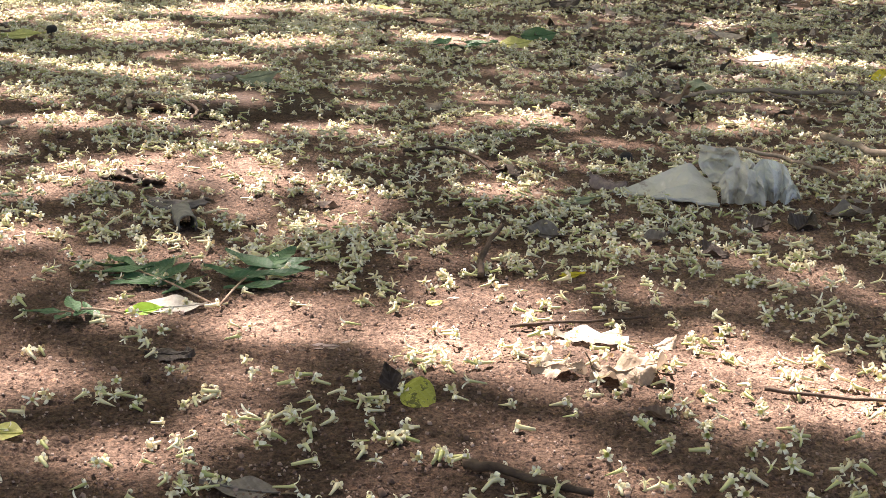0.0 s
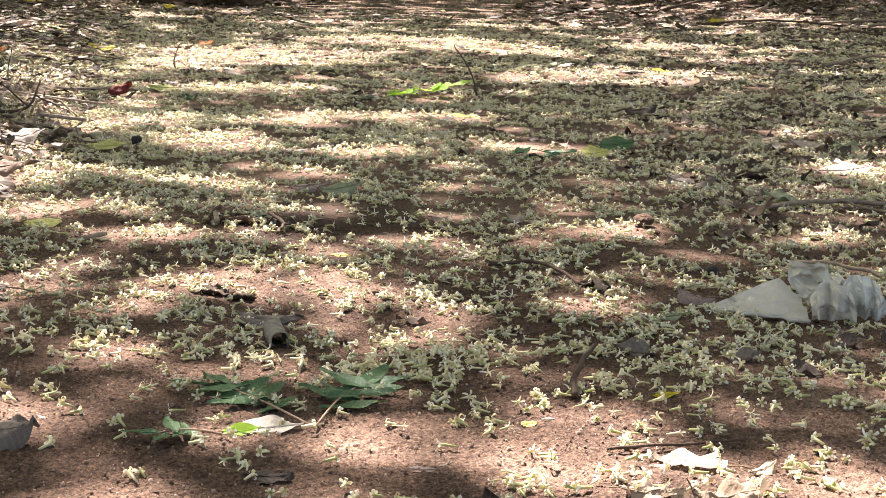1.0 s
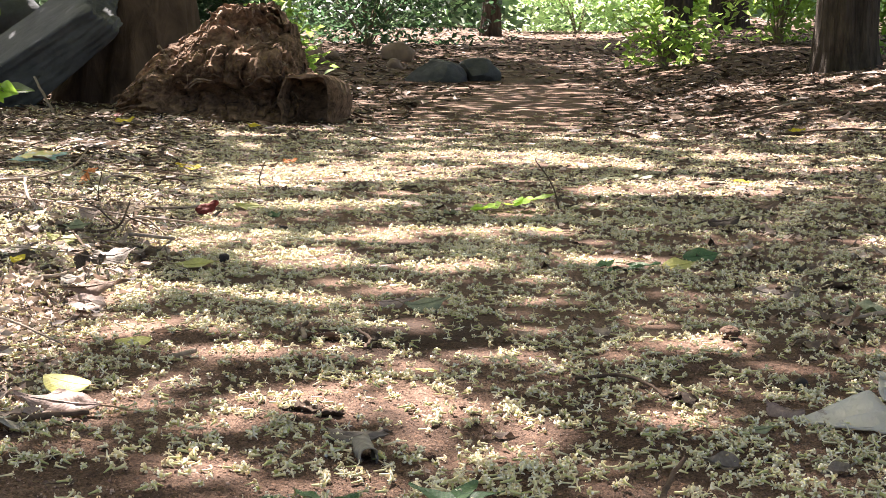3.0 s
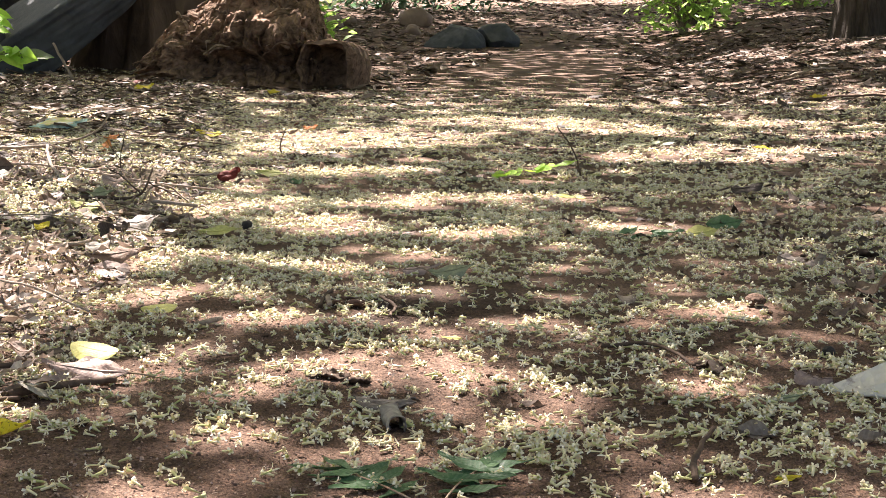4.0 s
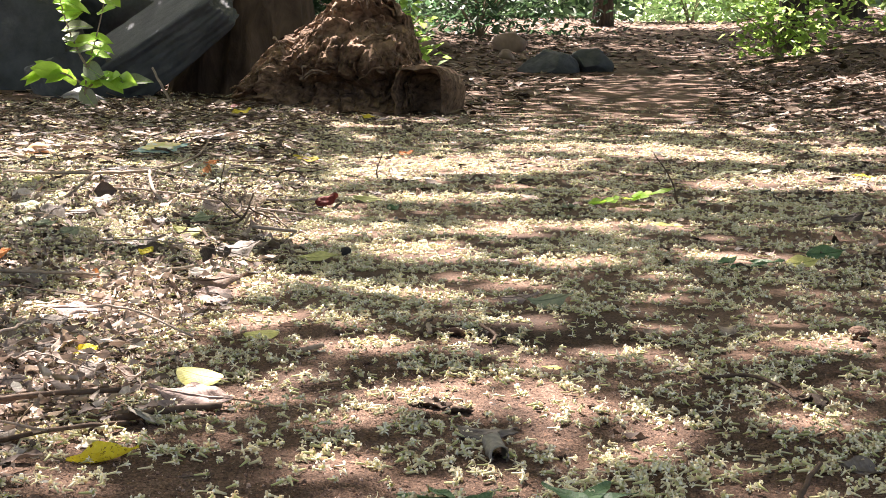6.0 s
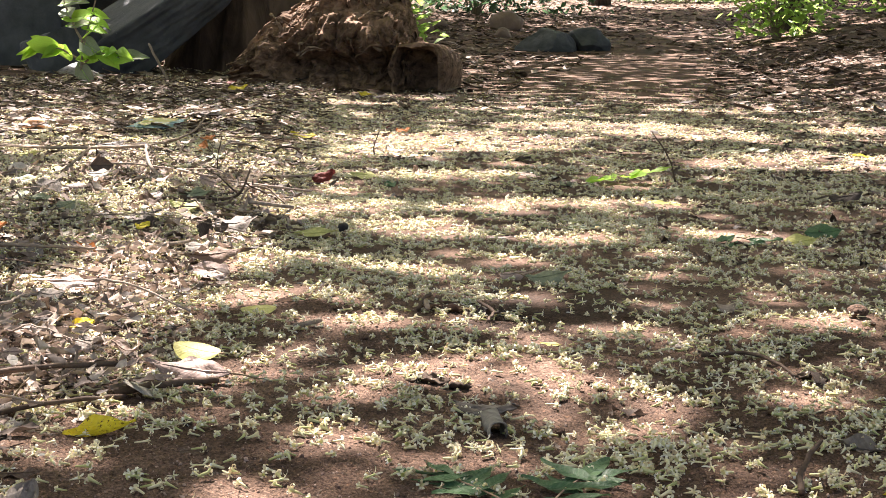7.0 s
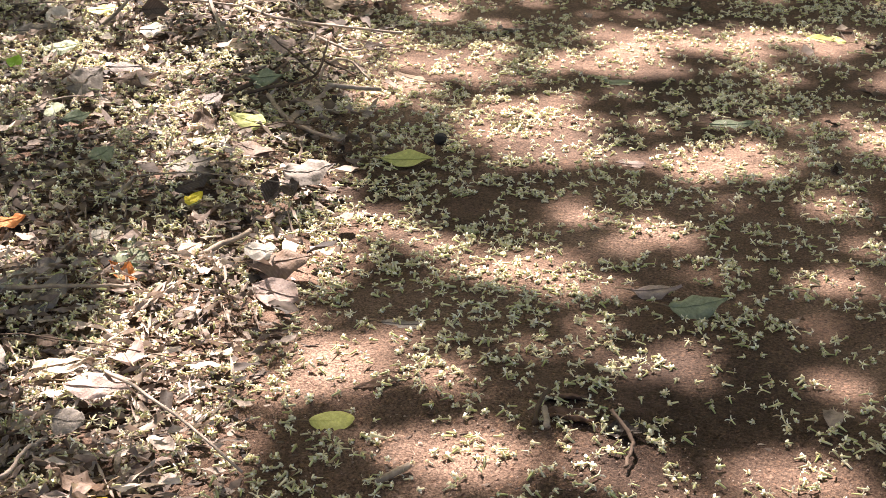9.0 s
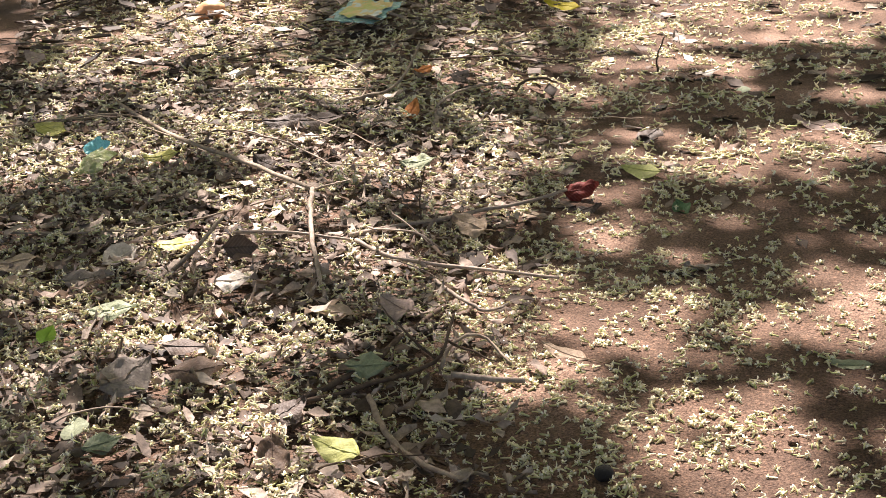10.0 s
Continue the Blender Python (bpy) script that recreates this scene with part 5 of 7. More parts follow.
stick("thin dark twig on sunlit soil", DARK_TWIG, [(0.345, 0.713, 0.0025), (0.38, 0.708, 0.003), (0.43, 0.704, 0.0025)], 0.0012, [], 0.3, 25, "twig", 0.001)
stick("thin dark twig under a pink leaf", DARK_TWIG, [(0.215, 0.815, 0.0025), (0.26, 0.83, 0.003), (0.30, 0.845, 0.0025)], 0.0011, [], 0.3, 26, "twig", 0.001)
stick("broken brown twig end beside crumbled bark", DARK_TWIG, [(-0.088, 1.543, 0.012), (-0.069, 1.510, 0.011), (-0.066, 1.497, 0.009), (-0.069, 1.469, 0.005)], 0.0018, [], 0.2, 151, "twig", 0.002)
stick("short upright stub of dark twig", DARK_TWIG, [(-0.149, 1.526, 0.003), (-0.148, 1.550, 0.008), (-0.143, 1.571, 0.014)], 0.0022, [], 0.2, 152, "twig", 0.002)
stick("short stub of grey twig", TWIG, [(-0.142, 1.54, 0.010), (-0.136, 1.515, 0.007)], 0.0028, [], 0.1, 28, "twig", 0.001)
stick("short stub of grey twig", TWIG, [(-0.252, 1.415, 0.004), (-0.232, 1.44, 0.005)], 0.003, [], 0.1, 29, "twig", 0.001)
stick("thin leaning dead twig before the stone slab", PALE_TWIG, [(-2.58, 8.10, 0.0), (-2.64, 8.12, 0.09), (-2.70, 8.14, 0.19)], 0.008, [], 0.3, 30)
stick("dark stick lying in the litter", DARK_TWIG, [(-0.661, 2.184, 0.006), (-0.629, 2.287, 0.008), (-0.606, 2.476, 0.006)], 0.0034, [], 0.3, 31)
stick("long tan stick in the litter by the red leaf", PALE_TWIG, [(-0.771, 2.627, 0.006), (-0.679, 2.756, 0.008), (-0.583, 2.909, 0.006)], 0.0030, [], 0.3, 32)
stick("upright thin dark weed stalk", DARK_TWIG, [(-0.714, 2.713, 0.0), (-0.716, 2.718, 0.035), (-0.708, 2.72, 0.075)], 0.0014, [[(-0.716, 2.718, 0.03), (-0.735, 2.72, 0.05), (-0.742, 2.72, 0.06)]], 0.4, 33, "twig", 0.001)
stick("upright thin dark weed stalk", DARK_TWIG, [(-0.60, 3.6, 0.0), (-0.60, 3.6, 0.03), (-0.59, 3.61, 0.06)], 0.002, [], 0.4, 34, "twig", 0.002)
stick("thin bent dark twig on dead leaves", DARK_TWIG, [(-0.401, 0.873, 0.012), (-0.347, 0.832, 0.016), (-0.298, 0.798, 0.006)], 0.0011, [], 0.3, 36, "twig", 0.003)
stick("broken pale twig among dead leaves", PALE_TWIG, [(-0.455, 0.996, 0.010), (-0.421, 0.996, 0.014), (-0.388, 0.997, 0.008)], 0.0011, [], 0.3, 140, "twig", 0.003)
stick("broken grey twig among dead leaves", TWIG, [(-0.438, 0.965, 0.010), (-0.421, 0.987, 0.014), (-0.405, 1.009, 0.008)], 0.0011, [], 0.3, 141, "twig", 0.003)
stick("broken dark twig among dead leaves", DARK_TWIG, [(-0.459, 1.031, 0.010), (-0.424, 1.043, 0.014), (-0.389, 1.055, 0.008)], 0.0011, [], 0.3, 142, "twig", 0.003)
stick("broken dark twig among dead leaves", DARK_TWIG, [(-0.376, 0.903, 0.010), (-0.352, 0.886, 0.014), (-0.328, 0.869, 0.008)], 0.0011, [], 0.3, 143, "twig", 0.003)
stick("broken grey twig among dead leaves", TWIG, [(-0.355, 0.750, 0.010), (-0.340, 0.769, 0.014), (-0.324, 0.788, 0.008)], 0.0011, [], 0.3, 144, "twig", 0.003)

rnd = random.Random(61)
for i in range(46):
    ty = rnd.uniform(1.2, 4.8)
    tx = float(path_edge(ty)) - rnd.uniform(0.0, 0.5 + 0.25 * ty)
    a, ln = rnd.uniform(-0.9, 0.9), rnd.uniform(0.04, 0.16)
    dx, dy = math.cos(a) * ln, math.sin(a) * ln
    stick(("thin broken grey twig in the leaf litter", "thin broken dark twig in the leaf litter", "thin pale twig in the leaf litter")[i % 3], (TWIG, DARK_TWIG, PALE_TWIG)[i % 3],
          [(tx - dx, ty - dy, 0.012), (tx + rnd.uniform(-0.02, 0.02), ty, 0.022), (tx + dx, ty + dy, 0.010)], rnd.uniform(0.0007, 0.0017), [], 0.4, 100 + i, "twig", 0.003)
for i in range(14):
    ty = rnd.uniform(4.2, 9.5)
    tx = rnd.uniform(0.5, 2.2) + 0.06 * ty
    a, ln = rnd.uniform(-0.7, 0.9), rnd.uniform(0.06, 0.3)
    dx, dy = math.cos(a) * ln, math.sin(a) * ln
    stick("brown twig lying on the bank", TWIG if i % 2 else DARK_TWIG, [(tx - dx, ty - dy, 0.02), (tx, ty, 0.035), (tx + dx, ty + dy, 0.02)], rnd.uniform(0.003, 0.007), [], 0.4, 200 + i, "twig", 0.006)


# ---- single leaves on and beside the path ----
fallen_leaf("dry_leaf", "bleached pale dry leaf lit by the sun", 0.262, 0.802, 0.044, 0.030, 170, PALE, 0.5, 0.1, 0.5, 0.05, 6, -14, ragged=0.25, seed=2)
fallen_leaf("dry_leaf", "crumpled pale tan dry leaf on sunlit soil", 0.275, 0.728, 0.042, 0.030, 8, TAN, 0.7, 0.2, -0.9, 0.14, 0, 10, 0.8, ragged=0.25, seed=3)
fallen_leaf("dry_leaf", "thin torn tan dry leaf on the soil", 0.236, 0.734, 0.032, 0.018, -8, TAN, 0.6, 0.2, -0.6, 0.12, 0, 8, ragged=0.3, seed=203)
fallen_leaf("dry_leaf", "small crumpled tan dry leaf", 0.303, 0.792, 0.020, 0.013, 40, TAN, 0.8, 0.2, -1.0, 0.06, seed=4)
fallen_leaf("dry_leaf", "small folded orange-brown dry leaf", 0.283, 0.672, 0.019, 0.010, 150, DRY, 0.6, 0.6, 0.6, 0.05, seed=5)
fallen_leaf("yellow_leaf", "round yellow leaf propped upright on the soil", 0.163, 0.682, 0.023, 0.0185, -98, MOTTLED, 0.5, 0.0, -0.5, 0.03, 34, 0, 0.5, seed=6, ragged=0.10, stalk=0)
fallen_leaf("dry_leaf", "dark curled dead leaf beside the yellow leaf", 0.148, 0.705, 0.019, 0.013, 110, DARK_DRY, 1.6, 0.4, 0.8, 0.06, -40, 10, seed=7)
fallen_leaf("yellow_leaf", "pale yellow leaf with a brown stalk", -0.030, 0.617, 0.022, 0.013, 165, OLIVE, 0.3, 0.2, 0, 0.03, 8, 10, seed=8)
fallen_leaf("dry_leaf", "pale grey-brown dry leaf flat on the soil", 0.088, 0.553, 0.036, 0.016, 170, GREY, 0.3, 0.15, 0, 0.03, seed=9)
fallen_leaf("dry_leaf", "small thin reddish-brown dry leaf", 0.110, 0.768, 0.018, 0.007, -15, PINK, 0.4, 0.2, 0, 0.02, seed=10)
fallen_leaf("dry_leaf", "bleached pale leaf under the green sprig", 0.012, 0.838, 0.046, 0.026, 10, PALE, 0.2, 0.08, 0, 0.03, seed=11)
fallen_leaf("green_leaf", "small folded bright yellow-green leaf", -0.001, 0.829, 0.023, 0.009, 12, BRIGHT, 0.6, 0.5, 0, 0.02, 0, 25, seed=12)
fallen_leaf("dry_leaf", "dark ragged dead leaf on the soil", 0.027, 0.748, 0.030, 0.018, -12, DARK_DRY, 0.5, 0.2, -0.5, 0.06, ragged=0.3, seed=13, stalk=0.5)
fallen_leaf("yellow_leaf", "small bright yellow leaf scrap", 0.262, 0.940, 0.019, 0.009, 20, YELLOW, 0.4, 0.2, 0, 0.03, seed=14)
fallen_leaf("dry_leaf", "curled brown dry leaf among blossoms", 0.248, 1.046, 0.036, 0.018, 175, GREY, 0.9, 0.3, 0.7, 0.05, 0, 20, seed=15)
fallen_leaf("dry_leaf", "curled pinkish-brown dry leaf beside the bag", 0.315, 1.236, 0.034, 0.026, 165, PINK, 0.9, 0.1, -1.5, 0.08, 0, 4, seed=16, ragged=0.2)
fallen_leaf("green_leaf", "dull grey-green leaf with a long stalk", 0.286, 1.172, 0.038, 0.017, 8, DULL_GREEN, 0.5, 0.25, -0.6, 0.03, seed=17, stalk=0.6)
fallen_leaf("yellow_leaf", "small pale yellow leaf on the soil", 0.171, 0.871, 0.011, 0.008, 30, OLIVE, 0.2, 0.05, 0, 0.02, 0, 0, 0.8, seed=18, stalk=0)
fallen_leaf("dry_leaf", "dark brown curled dead leaf", 0.418, 1.112, 0.032, 0.024, 20, DARK_DRY, 0.9, 0.2, 0.5, 0.06, seed=19)
fallen_leaf("dry_leaf", "dark brown dry leaf among blossoms", 0.362, 1.008, 0.032, 0.020, 160, DARK_DRY, 0.7, 0.2, 0.6, 0.06, seed=20)
fallen_leaf("dry_leaf", "curled grey dry leaf with dark underside", 0.328, 1.034, 0.028, 0.017, 15, GREY, 1.0, 0.3, 0.6, 0.05, seed=21)
fallen_leaf("dry_leaf", "dark crumpled dead leaf beside the bag", 0.455, 1.120, 0.036, 0.024, 60, DARK_DRY, 1.0, 0.3, 0.5, 0.07, seed=22)
fallen_leaf("dry_leaf", "dry grey leaf near the bag", 0.500, 1.160, 0.040, 0.026, -30, GREY, 0.8, 0.2, 0.5, 0.06, seed=23)
fallen_leaf("yellow_leaf", "small white-yellow leaf on the path", 0.0, 1.400, 0.021, 0.010, 172, OLIVE, 0.2, 0.1, 0, 0.02, seed=24, stalk=0.1)
fallen_leaf("dry_leaf", "brown curled leaf on the path", 0.117, 1.440, 0.033, 0.020, 170, GREY, 1.0, 0.2, -0.8, 0.04, seed=25)
fallen_leaf("dry_leaf", "pale grey-green dry leaf on the path", -0.034, 1.770, 0.056, 0.038, 15, DULL_GREEN, 0.7, 0.3, -1.3, 0.05, 0, 14, 0.8, seed=26, lift=0.004)
fallen_leaf("dry_leaf", "tan dry leaf beside the grey-green leaf", -0.076, 1.805, 0.050, 0.024, 10, PINK, 0.6, 0.2, -1.3, 0.05, 0, 10, seed=27, lift=0.003)
fallen_leaf("dry_leaf", "reddish dark curled dead leaf on the path", -0.075, 1.53, 0.036, 0.020, 0, DARK_DRY, 0.8, 0.2, 0.8, 0.08, ragged=0.3, seed=28)
fallen_leaf("dry_leaf", "pale pinkish dry leaf on the path", -0.135, 2.155, 0.040, 0.018, -15, PINK, 0.4, 0.15, 0, 0.03, seed=29)
fallen_leaf("green_leaf", "grey-green leaf flat on the path", -0.030, 2.325, 0.055, 0.030, 5, DULL_GREEN, 0.3, 0.15, -0.4, 0.03, seed=30)
fallen_leaf("green_leaf", "yellow-green leaf on the path", 0.085, 2.75, 0.06, 0.03, 170, OLIVE, 0.3, 0.15, 0, 0.03, seed=31)
fallen_leaf("dry_leaf", "olive-brown leaf on the path", -0.190, 2.48, 0.048, 0.02, 0, DULL_GREEN, 0.3, 0.1, 0, 0.03, seed=32)
fallen_leaf("yellow_leaf", "long pale green-yellow leaf at the litter's edge", -0.391, 2.108, 0.064, 0.034, 3, LIMEY, 0.3, 0.12, 0, 0.02, 0, 4, seed=33, lift=0.006)
fallen_leaf("yellow_leaf", "oval pale yellow leaf on the soil", -0.311, 1.500, 0.038, 0.023, 12, OLIVE, 0.25, 0.0, -0.3, 0.006, 0, 10, 0.5, seed=34)
fallen_leaf("yellow_leaf", "large pale yellow oval leaf resting on a brown leaf", -0.288, 1.214, 0.050, 0.029, 156, OLIVE, 0.35, 0.0, -0.45, 0.006, 0, 12, 0.5, seed=35, lift=0.014, stalk=0.12)
fallen_leaf("dry_leaf", "large curled pinkish-brown dry leaf", -0.280, 1.164, 0.076, 0.034, 172, PINK, 0.3, 0.3, -0.9, 0.06, 0, 20, 0.8, seed=36, ragged=0.15, lift=0.004)
fallen_leaf("dry_leaf", "round pale grey dry leaf leaning on a stick", -0.301, 1.100, 0.038, 0.036, 70, ASHEN, 0.4, 0.1, -0.5, 0.03, 24, 10, 0.5, seed=37, lift=0.004)
fallen_leaf("yellow_leaf", "bright yellow curled leaf with dark brown spots", -0.289, 0.985, 0.056, 0.034, 8, SPOTTED, 0.85, 0.1, 1.3, 0.03, 0, -10, seed=38, stalk=0.35)
fallen_leaf("yellow_leaf", "bright yellow curled leaf in the litter", -0.434, 1.322, 0.034, 0.017, 165, YELLOW, 0.8, 0.3, 0.5, 0.05, 20, 10, seed=39)
fallen_leaf("dry_leaf", "curled grey dry leaf casting a dark shadow", -0.136, 0.790, 0.046, 0.040, 10, GREY, 0.6, 0.1, -1.3, 0.12, 0, 10, 0.8, seed=40, ragged=0.2)
fallen_leaf("dry_leaf", "brown curled dry leaf lit by the sun", -0.436, 1.765, 0.072, 0.040, 15, DRY, 0.5, 0.2, -0.9, 0.05, 0, 10, seed=41)
fallen_leaf("dry_leaf", "pinkish-grey dry leaf with a clear midrib", -0.429, 1.721, 0.052, 0.038, 165, PINK, 0.4, 0.2, -0.3, 0.04, 0, 14, seed=42, lift=0.006)
fallen_leaf("dry_leaf", "bright orange curled dead leaf", -0.569, 1.690, 0.036, 0.020, 160, ORANGE, 1.1, 0.2, 0.6, 0.06, -10, 10, seed=43, ragged=0.2)
fallen_leaf("dry_leaf", "large flat pinkish-brown dry leaf", -0.507, 1.494, 0.060, 0.026, 5, PINK, 0.2, 0.1, -0.3, 0.02, 0, 10, seed=44)
fallen_leaf("dry_leaf", "curled brown dry leaf on the soil", -0.289, 1.57, 0.040, 0.012, 25, DRY, 0.5, 0.2, 1.4, 0.03, seed=45)
fallen_leaf("dry_leaf", "grey dry leaf lying flat", -0.297, 1.690, 0.042, 0.018, -5, GREY, 0.3, 0.1, -0.4, 0.02, seed=46)
fallen_leaf("green_leaf", "yellow-green leaf on the litter", -0.587, 2.119, 0.050, 0.032, 165, LIMEY, 0.5, 0.2, -0.6, 0.04, 0, 12, seed=47, lift=0.005)
fallen_leaf("green_leaf", "broken dull green leaf on the litter", -0.621, 2.283, 0.055, 0.034, 10, DULL_GREEN, 0.4, 0.15, -0.4, 0.05, 0, 14, seed=48, lift=0.005, ragged=0.2)
fallen_leaf("dry_leaf", "large grey-brown dead leaf in the litter", -0.597, 1.955, 0.062, 0.040, 20, GREY, 0.5, 0.15, -0.5, 0.04, seed=49)
fallen_leaf("dry_leaf", "brown dead leaf in the litter", -0.557, 2.041, 0.060, 0.034, 170, DRY, 0.5, 0.15, -0.5, 0.04, seed=50)
fallen_leaf("dry_leaf", "dark brown curled dead leaf standing in the litter", -0.497, 1.929, 0.034, 0.026, 80, DARK_DRY, 1.3, 0.3, 0.8, 0.06, -30, 0, seed=51)
fallen_leaf("dry_leaf", "red curled leaf at the litter's edge", -0.566, 2.925, 0.048, 0.036, 15, RED, 1.3, 0.2, -1.2, 0.08, -10, 36, 0.8, seed=52, ragged=0.15, lift=0.006)
fallen_leaf("dry_leaf", "dark curled leaf under the red leaf", -0.551, 2.883, 0.046, 0.030, 0, DARK_DRY, 1.0, 0.3, -1.0, 0.05, seed=53)
fallen_leaf("dry_leaf", "pale tan leaf beside the red leaf", -0.619, 2.855, 0.055, 0.024, 165, TAN, 0.4, 0.15, -0.4, 0.03, seed=54)
fallen_leaf("yellow_leaf", "pale yellow-green oval leaf on the soil", -0.512, 3.035, 0.056, 0.034, 175, LIMEY, 0.3, 0.1, -0.4, 0.02, 0, 8, seed=55, lift=0.006)
fallen_leaf("green_leaf", "dark green curled leaf on the soil", -0.434, 2.91, 0.038, 0.024, 120, GREEN, 0.9, 0.3, 0.4, 0.05, seed=56)
fallen_leaf("dry_leaf", "tan curled leaf at the litter's edge", -0.467, 2.437, 0.056, 0.026, 160, TAN, 0.5, 0.2, -0.6, 0.03, seed=57)
fallen_leaf("dry_leaf", "bleached white scrap of dry leaf", -0.992, 2.480, 0.048, 0.036, 60, PALE, 0.8, 0.2, 0.6, 0.07, 0, 15, seed=58, ragged=0.3, lift=0.005)
fallen_leaf("dry_leaf", "bleached white dry leaf lit by the sun", -0.829, 2.432, 0.048, 0.030, 10, PALE, 0.6, 0.2, -0.5, 0.05, 0, 12, seed=59, ragged=0.2, lift=0.005)
fallen_leaf("dry_leaf", "bleached rolled scrap of leaf", -0.878, 2.385, 0.027, 0.016, -20, PALE, 0.4, 0.2, 1.5, 0.04, seed=60, lift=0.005)
fallen_leaf("dry_leaf", "large torn grey-brown dead leaf", -0.821, 2.181, 0.064, 0.052, 70, GREY, 0.6, 0.15, -0.5, 0.06, 0, 10, seed=61, ragged=0.25, lift=0.005)
fallen_leaf("dry_leaf", "grey-brown dead leaf with curled edges", -0.764, 2.214, 0.064, 0.044, 10, DRY, 0.6, 0.15, -0.6, 0.06, 0, 10, seed=62, ragged=0.2, lift=0.005)
fallen_leaf("dry_leaf", "dark grey dead leaf", -0.805, 2.271, 0.050, 0.022, 3, DARK_DRY, 0.3, 0.1, -0.3, 0.03, 0, 10, seed=63, lift=0.005)
fallen_leaf("green_leaf", "small bright green leaf in the litter", -0.954, 2.262, 0.027, 0.020, 90, BRIGHT, 0.5, 0.2, 0, 0.03, -15, 0, seed=64, lift=0.005)
fallen_leaf("green_leaf", "dull green leaf in the litter", -0.922, 2.337, 0.058, 0.026, 15, DULL_GREEN, 0.5, 0.2, -0.4, 0.04, 0, 12, seed=65, lift=0.005)
fallen_leaf("yellow_leaf", "pale yellow leaf in the litter", -0.953, 2.537, 0.054, 0.020, 12, OLIVE, 0.4, 0.15, -0.3, 0.03, 0, 10, seed=66, lift=0.005)
fallen_leaf("dry_leaf", "dark brown crumpled dead leaf", -0.649, 2.163, 0.040, 0.034, 60, DARK_DRY, 0.9, 0.2, -0.7, 0.07, seed=67, lift=0.005)
fallen_leaf("green_leaf", "dull olive leaf with a notch", -0.776, 2.057, 0.036, 0.024, 40, DULL_GREEN, 0.5, 0.2, -0.3, 0.04, 0, 10, seed=68, lift=0.005)
fallen_leaf("green_leaf", "dull green rounded leaf", -0.813, 2.076, 0.033, 0.026, 120, DULL_GREEN, 0.5, 0.2, -0.3, 0.03, 0, 8, 0.8, seed=69, lift=0.005)
fallen_leaf("green_leaf", "olive-green leaf in the litter", -1.357, 2.936, 0.070, 0.036, 160, OLIVE, 0.4, 0.15, -0.4, 0.03, 0, 10, seed=70, lift=0.005)
fallen_leaf("dry_leaf", "pinkish dry leaf in the litter", -1.633, 3.344, 0.066, 0.030, 150, PINK, 0.4, 0.15, -0.4, 0.03, 0, 12, seed=71, lift=0.005)
fallen_leaf("dry_leaf", "tan curled leaf in the litter", -1.102, 2.442, 0.058, 0.034, 15, TAN, 0.7, 0.2, -0.6, 0.05, 0, 10, seed=72, lift=0.005)
fallen_leaf("dry_leaf", "folded grey dry leaf", -0.997, 2.413, 0.060, 0.026, 25, GREY, 0.5, 0.4, -0.6, 0.04, 0, 14, seed=73, lift=0.005)
fallen_leaf("dry_leaf", "pale crumpled leaf in the litter", -0.654, 2.722, 0.056, 0.036, 150, TAN, 0.7, 0.2, -0.5, 0.06, 0, 12, seed=74, lift=0.005)
fallen_leaf("green_leaf", "pale green torn leaf in the litter", -0.782, 2.904, 0.052, 0.030, 10, DULL_GREEN, 0.6, 0.2, -0.4, 0.06, 0, 14, seed=75, ragged=0.25, lift=0.005)
fallen_leaf("dry_leaf", "large dark brown dead leaf", -0.987, 3.049, 0.095, 0.040, 12, DARK_DRY, 0.4, 0.15, -0.5, 0.04, 0, 10, seed=76, lift=0.005)
fallen_leaf("dry_leaf", "dark leaf hanging on a leaning stick", -0.859, 2.518, 0.040, 0.030, 20, DARK_DRY, 0.3, 0.2, 0.4, 0.03, 0, 68, seed=77, lift=0.005)
fallen_leaf("yellow_leaf", "yellowish leaf in the litter", -1.137, 2.860, 0.052, 0.024, 25, OLIVE, 0.6, 0.2, -0.5, 0.04, 0, 14, seed=78, lift=0.005)
fallen_leaf("dry_leaf", "bleached leaf scrap in the sun", -1.228, 3.296, 0.050, 0.022, 30, PALE, 0.6, 0.2, -0.5, 0.05, seed=79, lift=0.005)
fallen_leaf("dry_leaf", "brown dry leaf in the litter", -0.854, 2.518, 0.062, 0.034, 165, DRY, 0.6, 0.2, -0.6, 0.05, seed=80, lift=0.004)
fallen_leaf("dry_leaf", "large pinkish dry leaf at the path", -0.306, 3.335, 0.085, 0.040, 165, PINK, 0.5, 0.2, -0.5, 0.05, seed=81, ragged=0.2)
fallen_leaf("dry_leaf", "bluish-grey bleached leaf on the soil", -0.518, 3.60, 0.050, 0.030, 5, PALE, 0.7, 0.2, -0.8, 0.04, seed=82)
fallen_leaf("green_leaf", "small green leaf on the soil", -0.446, 3.51, 0.036, 0.030, 100, DULL_GREEN, 0.3, 0.1, 0, 0.02, seed=83)
fallen_leaf("dry_leaf", "large brown curled leaf on the path", -0.135, 3.53, 0.090, 0.045, 165, DRY, 0.7, 0.2, -0.9, 0.04, 0, 8, seed=84)
fallen_leaf("yellow_leaf", "bright yellow leaf far along the path", 0.55, 4.04, 0.055, 0.034, 170, YELLOW, 0.5, 0.2, -0.4, 0.03, 0, 10, seed=85)
fallen_leaf("yellow_leaf", "yellow leaf lying on the litter", -0.870, 4.017, 0.075, 0.034, 172, YELLOW, 0.4, 0.15, -0.4, 0.03, 0, 8, seed=86)
fallen_leaf("dry_leaf", "orange-red dead leaf in the litter", -0.874, 3.140, 0.040, 0.026, 80, ORANGE, 1.0, 0.2, -0.6, 0.05, -20, 0, seed=87)
